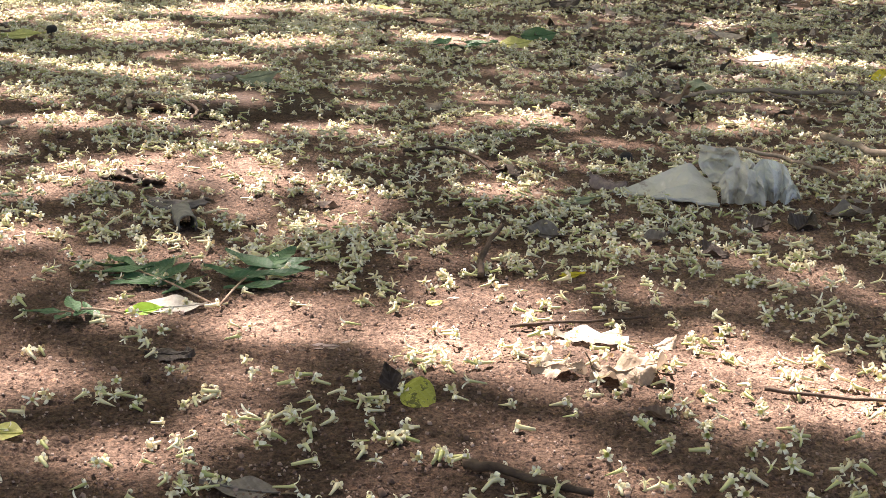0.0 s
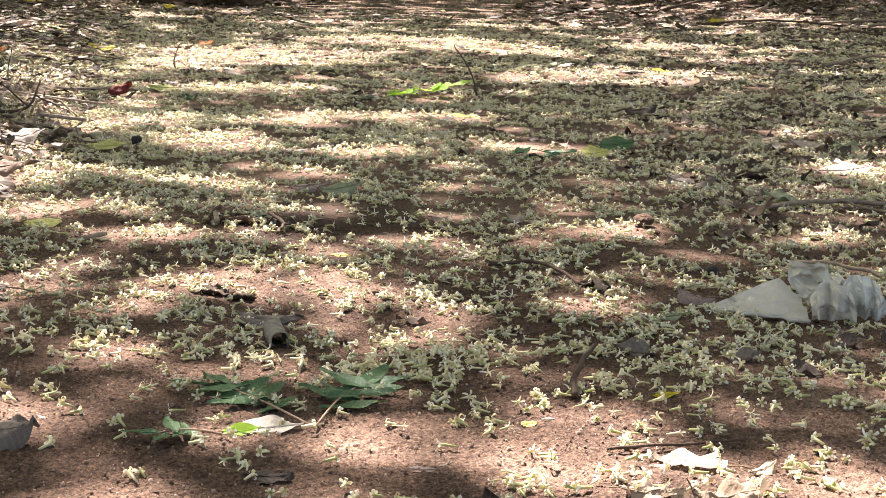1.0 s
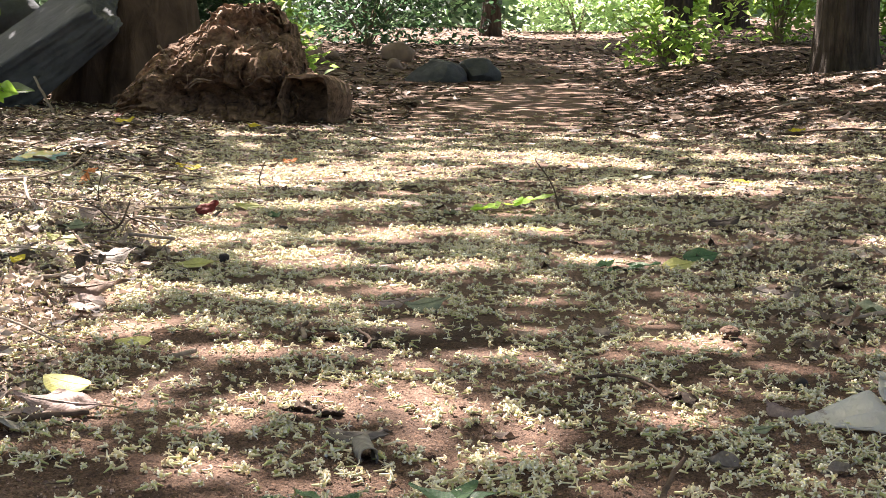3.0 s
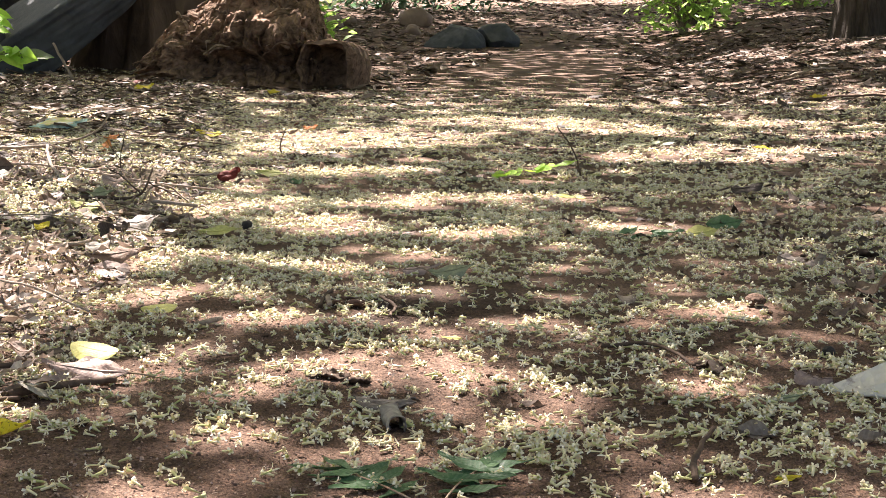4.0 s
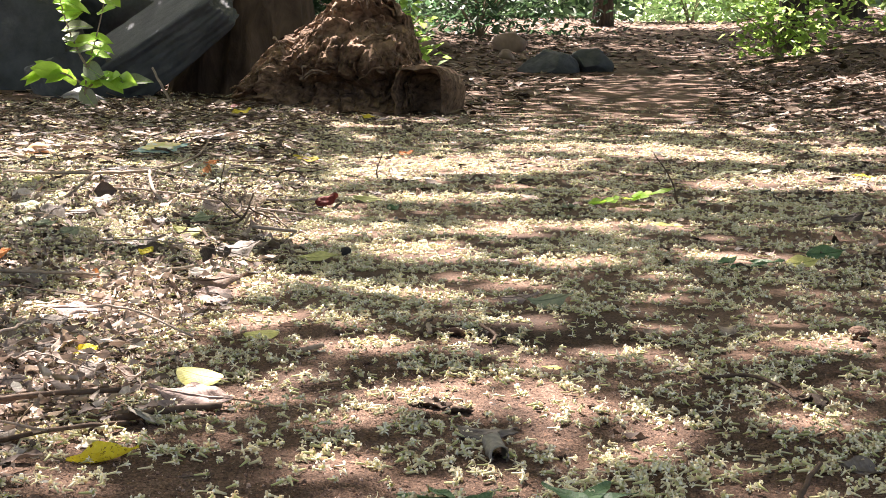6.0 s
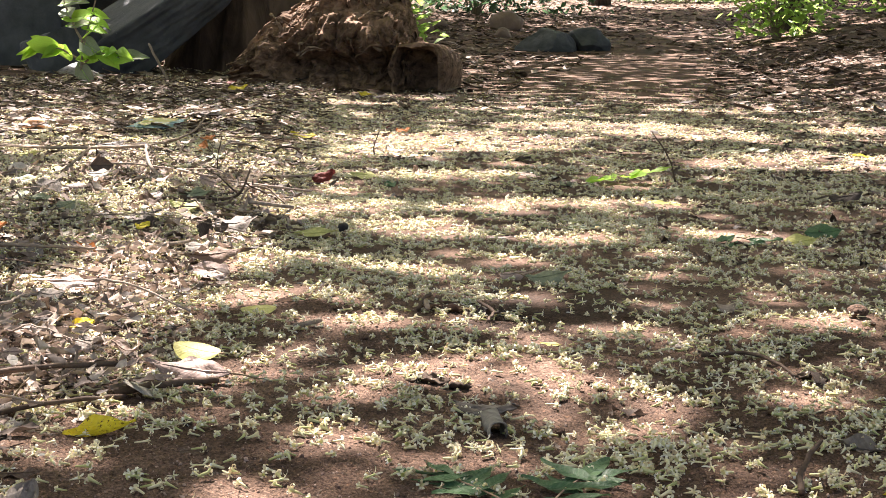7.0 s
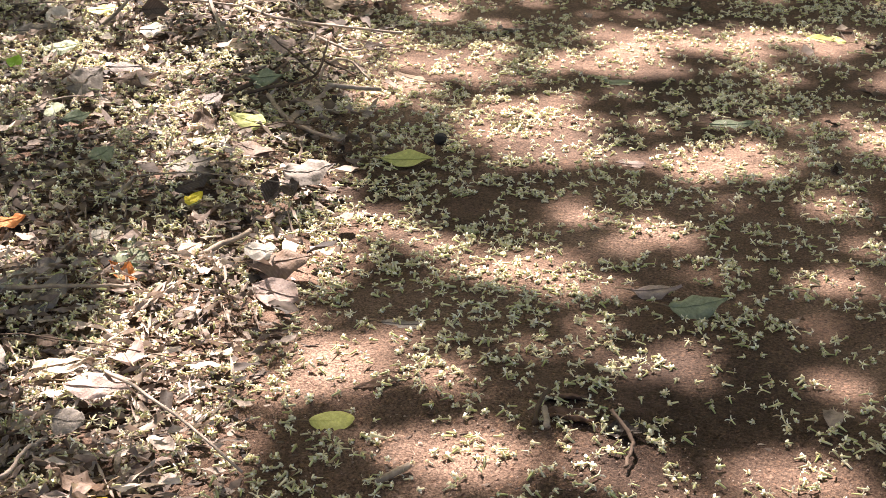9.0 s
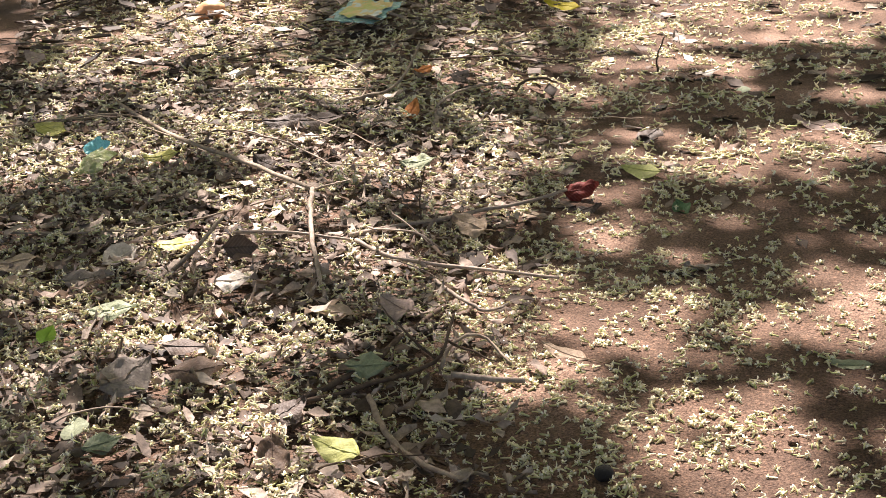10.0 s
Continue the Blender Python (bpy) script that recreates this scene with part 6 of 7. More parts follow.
fallen_leaf("dry_leaf", "small red leaf on pale blossoms", -0.80, 4.79, 0.034, 0.024, 20, RED, 0.8, 0.2, -0.6, 0.05, seed=88)
fallen_leaf("dry_leaf", "brown curled leaf in the litter", -0.924, 2.653, 0.040, 0.034, 60, DRY, 1.0, 0.2, -0.6, 0.05, -25, 0, seed=89)
fallen_leaf("green_leaf", "dark green leaf beside the path", 0.325, 2.33, 0.060, 0.040, 20, GREEN, 0.4, 0.15, -0.4, 0.03, 0, 24, seed=90)
fallen_leaf("dry_leaf", "olive-tan leaf beside the green leaf", 0.285, 2.22, 0.055, 0.034, 30, OLIVE, 0.4, 0.15, -0.3, 0.03, 0, 20, seed=91)
fallen_leaf("dry_leaf", "brown leaf beside the green leaf", 0.262, 2.27, 0.045, 0.030, 120, DRY, 0.6, 0.15, -0.3, 0.04, seed=92)
fallen_leaf("green_leaf", "cluster leaf of dark green", 0.205, 2.18, 0.060, 0.020, 15, GREEN, 0.5, 0.3, 0, 0.03, seed=93)
fallen_leaf("green_leaf", "narrow dark green leaf", 0.235, 2.20, 0.060, 0.018, -35, GREEN, 0.5, 0.3, 0, 0.03, seed=94, lift=0.006)
fallen_leaf("green_leaf", "narrow dark green leaf", 0.180, 2.21, 0.055, 0.018, 60, GREEN, 0.5, 0.3, 0, 0.03, seed=95, lift=0.004)
fallen_leaf("dry_leaf", "large pale dry leaf on the ground", 0.621, 2.12, 0.090, 0.050, 10, PINK, 0.4, 0.1, -0.4, 0.03, 0, 8, seed=96)
fallen_leaf("dry_leaf", "pale tan curled leaf", 0.564, 2.48, 0.060, 0.026, 10, TAN, 0.5, 0.2, -0.6, 0.03, 0, 10, seed=97)
fallen_leaf("dry_leaf", "dark curled leaf on the ground", 0.66, 2.35, 0.055, 0.040, 40, DARK_DRY, 0.9, 0.2, -0.8, 0.06, seed=98)
fallen_leaf("yellow_leaf", "yellow leaf at the ground's edge", 0.745, 1.985, 0.040, 0.028, 60, YELLOW, 0.6, 0.2, -0.5, 0.04, -10, 0, seed=99)
fallen_leaf("dry_leaf", "curled grey-brown leaf by the branch", 0.665, 1.83, 0.046, 0.030, 30, GREY, 1.2, 0.2, -1.0, 0.05, seed=101)
fallen_leaf("dry_leaf", "long brown dry leaf beside the litter", -0.327, 1.94, 0.040, 0.016, 5, DRY, 0.3, 0.1, -0.5, 0.03, seed=102)
fallen_leaf("dry_leaf", "crumpled reddish-brown dry leaf at the litter's edge", -0.393, 0.935, 0.036, 0.032, 20, DRY, 1.4, 0.2, -1.2, 0.12, 0, 10, ragged=0.2, seed=110)
fallen_leaf("dry_leaf", "dark folded dead leaf on the soil", -0.360, 0.924, 0.026, 0.02, 60, DARK_DRY, 1.0, 0.3, 0.7, 0.08, -10, 0, seed=111)
fallen_leaf("dry_leaf", "large grey dead leaf with curled edges", -0.380, 0.879, 0.062, 0.036, 8, GREY, 0.6, 0.2, -0.9, 0.06, 0, 12, ragged=0.2, seed=112)
fallen_leaf("dry_leaf", "crumpled grey-brown leaf with blossoms on it", -0.272, 0.796, 0.036, 0.034, 80, GREY, 1.3, 0.3, -1.1, 0.13, 0, 14, ragged=0.3, seed=113)
fallen_leaf("dry_leaf", "pale rounded dry leaf under a twig", -0.326, 0.809, 0.036, 0.026, 30, PINK, 0.5, 0.1, -0.5, 0.05, 0, 14, 0.8, seed=114)
fallen_leaf("dry_leaf", "large crumpled tan dry leaf", -0.360, 0.793, 0.055, 0.04, 15, TAN, 0.9, 0.2, -1.2, 0.10, 0, 14, ragged=0.2, seed=115)
fallen_leaf("dry_leaf", "large bleached tan dry leaf in the sun", -0.330, 0.747, 0.07, 0.036, -10, PINK, 0.7, 0.2, -1.1, 0.09, 0, 12, ragged=0.2, seed=116)
fallen_leaf("yellow_leaf", "bright yellow torn leaf in the litter", -0.420, 0.970, 0.034, 0.022, -30, YELLOW, 0.6, 0.2, -0.4, 0.05, 0, 18, seed=117)
fallen_leaf("dry_leaf", "small brown dry leaf flat on the soil", -0.207, 0.948, 0.024, 0.015, 10, DRY, 0.4, 0.1, -0.3, 0.05, seed=118)
fallen_leaf("dry_leaf", "thin brown dry leaf on the soil", -0.303, 0.865, 0.034, 0.01, 8, DRY, 0.3, 0.1, -0.4, 0.05, seed=119)
fallen_leaf("dry_leaf", "pinkish dead leaf in the litter", -0.467, 1.051, 0.05, 0.03, 12, PINK, 0.6, 0.2, -0.6, 0.07, 0, 12, ragged=0.2, seed=120)
fallen_leaf("dry_leaf", "pale bleached strip of leaf", -0.373, 0.994, 0.05, 0.016, 14, PALE, 0.3, 0.2, -0.6, 0.06, 0, 8, ragged=0.25, seed=121)
fallen_leaf("dry_leaf", "bleached scrap of dry leaf in the sun", -0.322, 1.028, 0.018, 0.011, 100, PALE, 0.6, 0.2, -0.5, 0.08, 0, 10, ragged=0.3, seed=122)
fallen_leaf("dry_leaf", "long broad grey-brown dead leaf on the litter", -0.615, 1.497, 0.110, 0.032, -39, GREY, 0.20, 0.15, -0.40, 0.03, 0, 4, 1.0, ragged=0.00, seed=400, lift=0.012)
fallen_leaf("dry_leaf", "dark green-black dead leaf in shade", -0.602, 1.435, 0.061, 0.028, -28, DARK_DRY, 0.50, 0.15, -0.80, 0.05, 0, 8, 0.8, ragged=0.15, seed=401, lift=0.004)
fallen_leaf("dry_leaf", "pinkish-brown torn flat leaf on the litter", -0.500, 1.469, 0.058, 0.022, 1, PINK, 0.20, 0.15, -0.40, 0.04, 0, 10, 0.8, ragged=0.10, seed=402, lift=0.010)
fallen_leaf("dry_leaf", "flat tan dead leaf in the litter", -0.550, 1.506, 0.047, 0.024, 31, TAN, 0.30, 0.15, -0.50, 0.05, 0, 8, 0.8, ragged=0.15, seed=403, lift=0.004)
fallen_leaf("dry_leaf", "reddish-brown scrap of leaf in the litter", -0.577, 1.544, 0.027, 0.016, -20, DRY, 0.40, 0.15, -0.60, 0.05, 0, 8, 0.8, ragged=0.15, seed=404, lift=0.004)
fallen_leaf("dry_leaf", "pale tan squarish leaf scrap", -0.559, 1.395, 0.024, 0.022, -2, TAN, 0.40, 0.15, -0.60, 0.06, 0, 12, 0.5, ragged=0.15, seed=405, lift=0.004)
fallen_leaf("dry_leaf", "grey leaf with a torn hole on the litter", -0.504, 1.423, 0.029, 0.030, 0, GREY, 0.30, 0.15, -0.40, 0.05, 0, 8, 0.8, ragged=0.15, seed=406, lift=0.004)
fallen_leaf("dry_leaf", "long flat pale brown leaf on the litter", -0.441, 1.144, 0.055, 0.018, -1, PINK, 0.20, 0.15, -0.40, 0.03, 0, 8, 0.8, ragged=0.10, seed=407, lift=0.008)
fallen_leaf("dry_leaf", "pale cream scrap of leaf", -0.413, 1.118, 0.009, 0.016, 36, PALE, 0.20, 0.15, -0.30, 0.03, 0, 12, 0.5, ragged=0.10, seed=408, lift=0.008)
fallen_leaf("dry_leaf", "bleached torn leaf lying over a stick", -0.433, 1.040, 0.049, 0.026, -41, PALE, 0.40, 0.15, -0.60, 0.06, 0, 12, 0.8, ragged=0.25, seed=409, lift=0.010)
fallen_leaf("dry_leaf", "small orange-brown crumpled leaf", -0.451, 1.105, 0.021, 0.018, 31, DRY, 0.80, 0.15, -0.90, 0.10, 0, 8, 0.8, ragged=0.30, seed=410, lift=0.004)
fallen_leaf("dry_leaf", "dark crumpled leaf at the litter's edge", -0.384, 1.218, 0.037, 0.026, -34, GREY, 0.60, 0.15, -0.80, 0.08, 0, 8, 0.8, ragged=0.15, seed=411, lift=0.004)
fallen_leaf("dry_leaf", "grey broken leaf in the litter", -0.457, 1.263, 0.035, 0.024, -10, GREY, 0.40, 0.15, -0.60, 0.05, 0, 8, 0.8, ragged=0.15, seed=412, lift=0.004)
fallen_leaf("dry_leaf", "brown curled leaf in the litter", -0.579, 1.902, 0.042, 0.024, 46, DARK_DRY, 0.40, 0.15, -1.00, 0.05, 0, 8, 0.8, ragged=0.15, seed=413, lift=0.004)
fallen_leaf("dry_leaf", "flat tan leaf on the sunlit litter", -0.708, 1.694, 0.040, 0.026, 16, TAN, 0.20, 0.15, -0.40, 0.03, 0, 8, 0.8, ragged=0.15, seed=414, lift=0.004)
fallen_leaf("dry_leaf", "grey-brown pointed leaf in the litter", -0.654, 1.639, 0.038, 0.022, 62, ASHEN, 0.40, 0.15, -0.60, 0.05, 0, 8, 0.8, ragged=0.15, seed=415, lift=0.004)
fallen_leaf("dry_leaf", "olive scrap of leaf in the litter", -0.526, 1.758, 0.029, 0.018, 59, TAN, 0.20, 0.15, -0.40, 0.05, 0, 8, 0.8, ragged=0.15, seed=416, lift=0.004)
fallen_leaf("dry_leaf", "pale green dry scrap in the litter", -0.615, 1.748, 0.019, 0.020, 47, ASHEN, 0.30, 0.15, -0.40, 0.05, 0, 8, 0.8, ragged=0.15, seed=417, lift=0.004)

for label, x, y, L, W, yaw, mat, roll in (
        ("curled orange-brown dead leaf in the litter", -0.715, 1.75, 0.040, 0.022, 20, ORANGE, -0.9),
        ("small yellow leaf scrap in the litter", -0.560, 1.86, 0.024, 0.014, 60, YELLOW, -0.4),
        ("broad pale grey leaf in the sun", -0.470, 1.98, 0.060, 0.044, 12, GREY, -0.5),
        ("dull green leaf in the litter", -0.690, 1.93, 0.036, 0.024, 70, DULL_GREEN, -0.4),
        ("dark curled leaf standing at the litter's edge", -0.475, 1.93, 0.034, 0.026, 110, DARK_DRY, 1.2),
        ("bleached leaf scrap at the litter's edge", -0.455, 1.765, 0.044, 0.026, -20, PALE, -0.6),
        ("pale pinkish leaf in the litter", -0.640, 2.42, 0.046, 0.032, 150, PINK, -0.6),
        ("brown curled leaf in the litter", -1.02, 3.02, 0.075, 0.036, 10, DARK_DRY, -0.8),
        ("orange scrap of dead leaf in the litter", -0.93, 3.36, 0.036, 0.020, 40, ORANGE, -0.5),
        ("orange dead leaf among blossoms", -0.70, 4.55, 0.044, 0.026, 15, ORANGE, -0.5),
        ("yellow leaf among dead leaves", -1.72, 6.4, 0.085, 0.045, 5, YELLOW, -0.4),
        ("small red leaf before the stones", -1.95, 7.1, 0.050, 0.036, 10, RED, -0.6),
        ("yellow leaf before the stump", -1.35, 7.2, 0.070, 0.040, 170, YELLOW, -0.4),
        ("large brown curled leaf on the bank", 0.58, 5.4, 0.11, 0.06, 170, DRY, -0.9),
        ("yellow leaf on the bank", 1.02, 6.6, 0.07, 0.045, 10, YELLOW, -0.4),
        ("brown curled leaf beside the path", 0.52, 3.2, 0.070, 0.036, 20, DRY, -0.9),
        ("tan curled leaf beside the path", 0.62, 3.6, 0.070, 0.036, 160, TAN, -0.7),
        ("dark curled leaf beside the path", 0.40, 2.8, 0.060, 0.034, 10, DARK_DRY, -0.9)):
    fallen_leaf("yellow_leaf" if mat == YELLOW else "dry_leaf", label, x, y, L, W, yaw, mat, 0.6, 0.2, roll, 0.06, 0, 10, 0.8, 0.15, int(1000 + 97 * y), 0.010)

# dry leaves of the litter, each a leaf of its own
rnd = random.Random(17)
kinds = []
for i in range(12):
    mat = (DRY, GREY, DARK_DRY, TAN, PINK, DRY, GREY, DULL_GREEN, DARK_DRY, DRY, PINK, GREY)[i]
    word = ("brown", "grey", "dark brown", "tan", "pinkish-brown", "brown", "grey", "dull green", "dark brown", "brown", "pinkish-brown", "grey")[i]
    kinds.append((mat, word, 0.042 + 0.004 * (i % 4), 0.022 + 0.005 * (i % 3), rnd.uniform(0.2, 0.9), rnd.uniform(-1.0, 0.6), rnd.uniform(0.05, 0.09), 0.08 + 0.10 * (i % 2)))
done = []
for i in range(180):
    k = kinds[i % 12]
    if i < 148:
        y = 0.64 + 3.8 * rnd.random() ** 1.25
        x = float(path_edge(y)) - 0.02 - rnd.random() * (0.10 + 0.36 * y)
    elif i < 166:
        y = rnd.uniform(1.1, 3.6)
        x = rnd.uniform(0.42, 0.55 + 0.22 * y)
    else:
        y = rnd.uniform(1.5, 4.5)
        x = rnd.uniform(float(path_edge(y)), 0.5)
    if 0.2 < x < 0.75 and 1.05 < y < 1.50:      # clear of the plastic bag
        y += 0.55
    if i < 12:
        done.append(fallen_leaf("dry_leaf", "curled %s dead leaf in the leaf litter" % k[1], x, y, k[2], k[3], rnd.uniform(0, 360), k[0], k[4], 0.2, k[5], k[6], 0, 0, 0.8 if i % 3 else 1.0, k[7], 300 + i,
                                group="leaf litter"))
    else:
        src = done[i % 12]
        s = rnd.uniform(0.7, 1.3)
        me = src.data
        vv = np.empty(len(me.vertices) * 3)
        me.vertices.foreach_get("co", vv)
        m = settle(vv.reshape(-1, 3) * s, pose(x, y, 0, rnd.uniform(-16, 22), rnd.uniform(-14, 14), rnd.uniform(0, 360)))
        m.translation.z += rnd.random() * (0.022 if x < float(path_edge(y)) else 0.0)
        c = copy_thing(src, m)
        c.scale = (s, s, s)


# ---- green sprigs ----
def sprig(label, x, y, yaw, stem_len, leaflets, L, W, seed, mat=GREEN, bare=0.35, spread_deg=50, rise=0):
    """A fallen compound leaf: a stalk with leaflets in pairs towards its end."""
    ob = tagged(new("leaf_sprig"), label, "leaf sprig", "green sprigs")
    z = float(ground_z(x, y))
    ob.matrix_basis = pose(x, y, z, 0, -rise, yaw)
    r = random.Random(seed)
    n = 8
    pts = [Vector((stem_len * i / n, 0.05 * stem_len * math.sin(2.2 * i / n), 0.0022 + 0.004 * math.sin(math.pi * i / n))) for i in range(n + 1)]
    v, f = tube(pts, [0.0008 * (1 - 0.5 * i / n) for i in range(n + 1)], 6)
    part("stalk", np_mesh("stalk", v, f, [RED_STALK]), ob)
    for i in range(leaflets):
        u = bare + (1 - bare) * (i + 0.4) / leaflets
        p = pts[min(int(u * n), n)]
        side = (1 if i % 2 else -1) if i < leaflets - 1 else 0
        ang = side * (spread_deg + r.uniform(-14, 14)) + r.uniform(-6, 6)
        k = r.uniform(0.85, 1.1)
        lv, lf, rib = leaf_data(L * k, W * k, r.uniform(0.05, 0.35), 0.22, 0, 0.02, seed + i, 1.0, 10, 6)
        lv[:, 2] -= np.percentile(lv[:, 2], 10)
        m = pose(p.x, p.y, 0.0025 + 0.002 * (i % 3), r.uniform(-10, 10) * (1 + 0.15 * rise), r.uniform(-6, 2) - 0.5 * rise * r.random(), ang)
        leaf = part("leaflet", np_mesh("leaflet", lv, lf, [mat]), ob, "", m)
        rib = rib + np.array([0, 0, 0.0004 - np.percentile(leaf_data(L * k, W * k, 0.3, 0.35)[0][:, 2], 10)])
        tv, tf = tube([q for q in rib[::2]], [0.00045 - 0.00005 * j for j in range(len(rib[::2]))], 5)
        part("midrib", np_mesh("midrib", tv, tf, [mat]), leaf)
    return ob


sprig("fallen sprig of narrow dark green leaflets on a reddish stalk", 0.040, 0.838, 128, 0.116, 9, 0.044, 0.0115, 501, bare=0.42, spread_deg=72)
sprig("fallen sprig of pointed dark green leaflets", 0.042, 0.838, 74, 0.114, 8, 0.046, 0.0120, 502, bare=0.45, spread_deg=72)
sprig("small fallen sprig of drooping green leaflets", -0.010, 0.812, 190, 0.045, 5, 0.028, 0.0085, 503, bare=0.35, spread_deg=75)
sprig("bright green fallen sprig of narrow leaflets", -0.080, 3.05, 15, 0.17, 9, 0.056, 0.024, 504, BRIGHT, 0.10, 65, rise=8)
sprig("green leaves lying on pale blossoms", 0.16, 4.0, 10, 0.16, 7, 0.055, 0.016, 505, DULL_GREEN, 0.15, rise=3)
stick("upright thin twig beside the bright sprig", DARK_TWIG, [(0.10, 3.16, 0.0), (0.085, 3.18, 0.05), (0.05, 3.2, 0.10)], 0.002, [], 0.4, 35, "twig", 0.002)


# ---- bark, seeds, fruit ----
def curled_bark(label, x, y, L, R, arc, yaw, mat, seed, thick=0.0013, pitch=0, lean=0):
    """A strip of bark rolled up along its length, with real thickness."""
    r = np.random.RandomState(seed)
    n, m = 9, 12
    v = []
    torn = 0.75 + 0.5 * r.rand(n + 1)
    sag = r.uniform(0.02, 0.07) * L
    for inner in (0, 1):
        for i in range(n + 1):
            u = i / n
            span = arc * torn[i] * (0.55 + 0.45 * math.sin(math.pi * (0.12 + 0.76 * u)))
            for j in range(m + 1):
                a = -math.pi / 2 - span / 2 + span * j / m
                rr = R * (1 + 0.35 * j / m) - inner * thick + 0.10 * R * math.sin(i * 1.3 + j) + 0.10 * R * math.sin(i * 2.9 - 0.7 * j)
                ragged = 0.16 * L * (float(vnoise(j * 0.9, i + seed * 3.0, seed)) - 0.5) if i in (0, n) else 0.0
                v.append((-L / 2 + L * u + ragged, rr * math.cos(a), rr * math.sin(a) - sag * (2 * u - 1) ** 2))
    k = (n + 1) * (m + 1)
    f = []
    for i in range(n):
        for j in range(m):
            q = i * (m + 1) + j
            f.append((q, q + 1, q + m + 2, q + m + 1))
            f.append((k + q + m + 1, k + q + m + 2, k + q + 1, k + q))
        for j in (0, m):
            q = i * (m + 1) + j
            f.append((q, q + m + 1, k + q + m + 1, k + q) if j == 0 else (k + q, k + q + m + 1, q + m + 1, q))
    for i in (0, n):
        for j in range(m):
            q = i * (m + 1) + j
            f.append((k + q, k + q + 1, q + 1, q) if i == 0 else (q, q + 1, k + q + 1, k + q))
    v = np.array(v)
    ob = new("bark_piece", np_mesh("bark_piece", v, f, [mat]))
    ob.matrix_basis = settle(v, pose(x, y, 0, lean, pitch, yaw))
    tagged(ob, label, "bark", "bark pieces")


curled_bark("dark curled strip of bark on the soil", -0.033, 1.106, 0.034, 0.0062, 3.0, 165, LOOSE_BARK, 1, lean=200)
curled_bark("dark flat strip of bark on the soil", -0.028, 1.128, 0.046, 0.0068, 2.0, 182, LOOSE_BARK, 2, lean=170)
curled_bark("grey rolled piece of bark with a dark hollow end", -0.014, 1.064, 0.044, 0.0064, 5.2, 106, ROLLED_BARK, 3, 0.001, lean=180)
curled_bark("dark thin scrap of bark", -0.086, 1.208, 0.034, 0.009, 1.6, 165, DARK_TWIG, 4)
curled_bark("dark thin scrap of bark", -0.060, 1.190, 0.022, 0.007, 1.8, 10, DARK_TWIG, 5)
curled_bark("short dark curled scrap of bark", 0.235, 1.30, 0.024, 0.007, 2.2, 170, DARK_TWIG, 6)
curled_bark("dark crumbled piece of reddish bark", -0.122, 1.546, 0.044, 0.0085, 2.6, 172, RED_BARK, 8, lean=10)
curled_bark("dark crumbled piece of reddish bark", -0.131, 1.579, 0.036, 0.007, 2.2, 10, RED_BARK, 9, lean=-15)
curled_bark("dark scrap of bark beside the path", 0.48, 2.05, 0.05, 0.012, 2.0, 20, DARK_TWIG, 7)


def pebble(name, label, x, y, size, mat, seed, category, group):
    me = lump(name, mat, size, seed, 0.15, 0.05, 3)
    ob = new(name, me)
    ob.matrix_basis = pose(x, y, float(ground_z(x, y)) + size[2] * 0.8, 0, 0, seed * 50)
    tagged(ob, label, category, group)
    return ob


pebble("seed", "round black seed on the soil", 0.344, 1.352, (0.0062, 0.0058, 0.0055), SEED, 3, "seed", "seeds")
pebble("seed", "black seed on the litter's edge", -0.37, 2.19, (0.0085, 0.0075, 0.0075), SEED, 4, "seed", "seeds")
pebble("soil_clod", "rough reddish-brown clod of soil", 0.303, 1.605, (0.013, 0.011, 0.007), SOIL, 5, "clod", "clods")
rnd = random.Random(23)
for i in range(26):
    y = rnd.uniform(0.55, 2.4)
    x = rnd.uniform(-0.25 - 0.05 * y, 0.12 + 0.16 * y)
    s = rnd.uniform(0.0018, 0.0042)
    pebble("pebble", "tiny reddish-brown pebble lying on the soil", x, y, (s * 1.3, s, s * 0.7), SOIL, 30 + i, "pebble", "pebbles")


def fallen_fruit():
    fr = tagged(new("fallen_fruit"), "orange-brown fallen fruit with a stalk on sunlit blossoms", "fruit")
    x, y = -1.509, 3.775
    fr.matrix_basis = pose(x, y, float(ground_z(x, y)) + 0.022, 0, -12, 15)
    n = Nodes("fruit_skin")
    skin = n.done(n.ramp(n.noise(60, 4), (0.3, (0.42, 0.19, 0.09)), (0.7, (0.62, 0.34, 0.18))), 0.5, n.bump(n.noise(200, 3), 0.001, 0.5))
    part("flesh", lump("flesh", skin, (0.030, 0.020, 0.019), 5, 0.12, 0.02, 4), fr)
    v, f = tube([(-0.026, 0, 0), (-0.05, 0.003, -0.004), (-0.085, 0.0, -0.008)], [0.006, 0.004, 0.003], 7)
    part("stalk", np_mesh("stalk", v, f, [PALE_TWIG]), fr)


fallen_fruit()


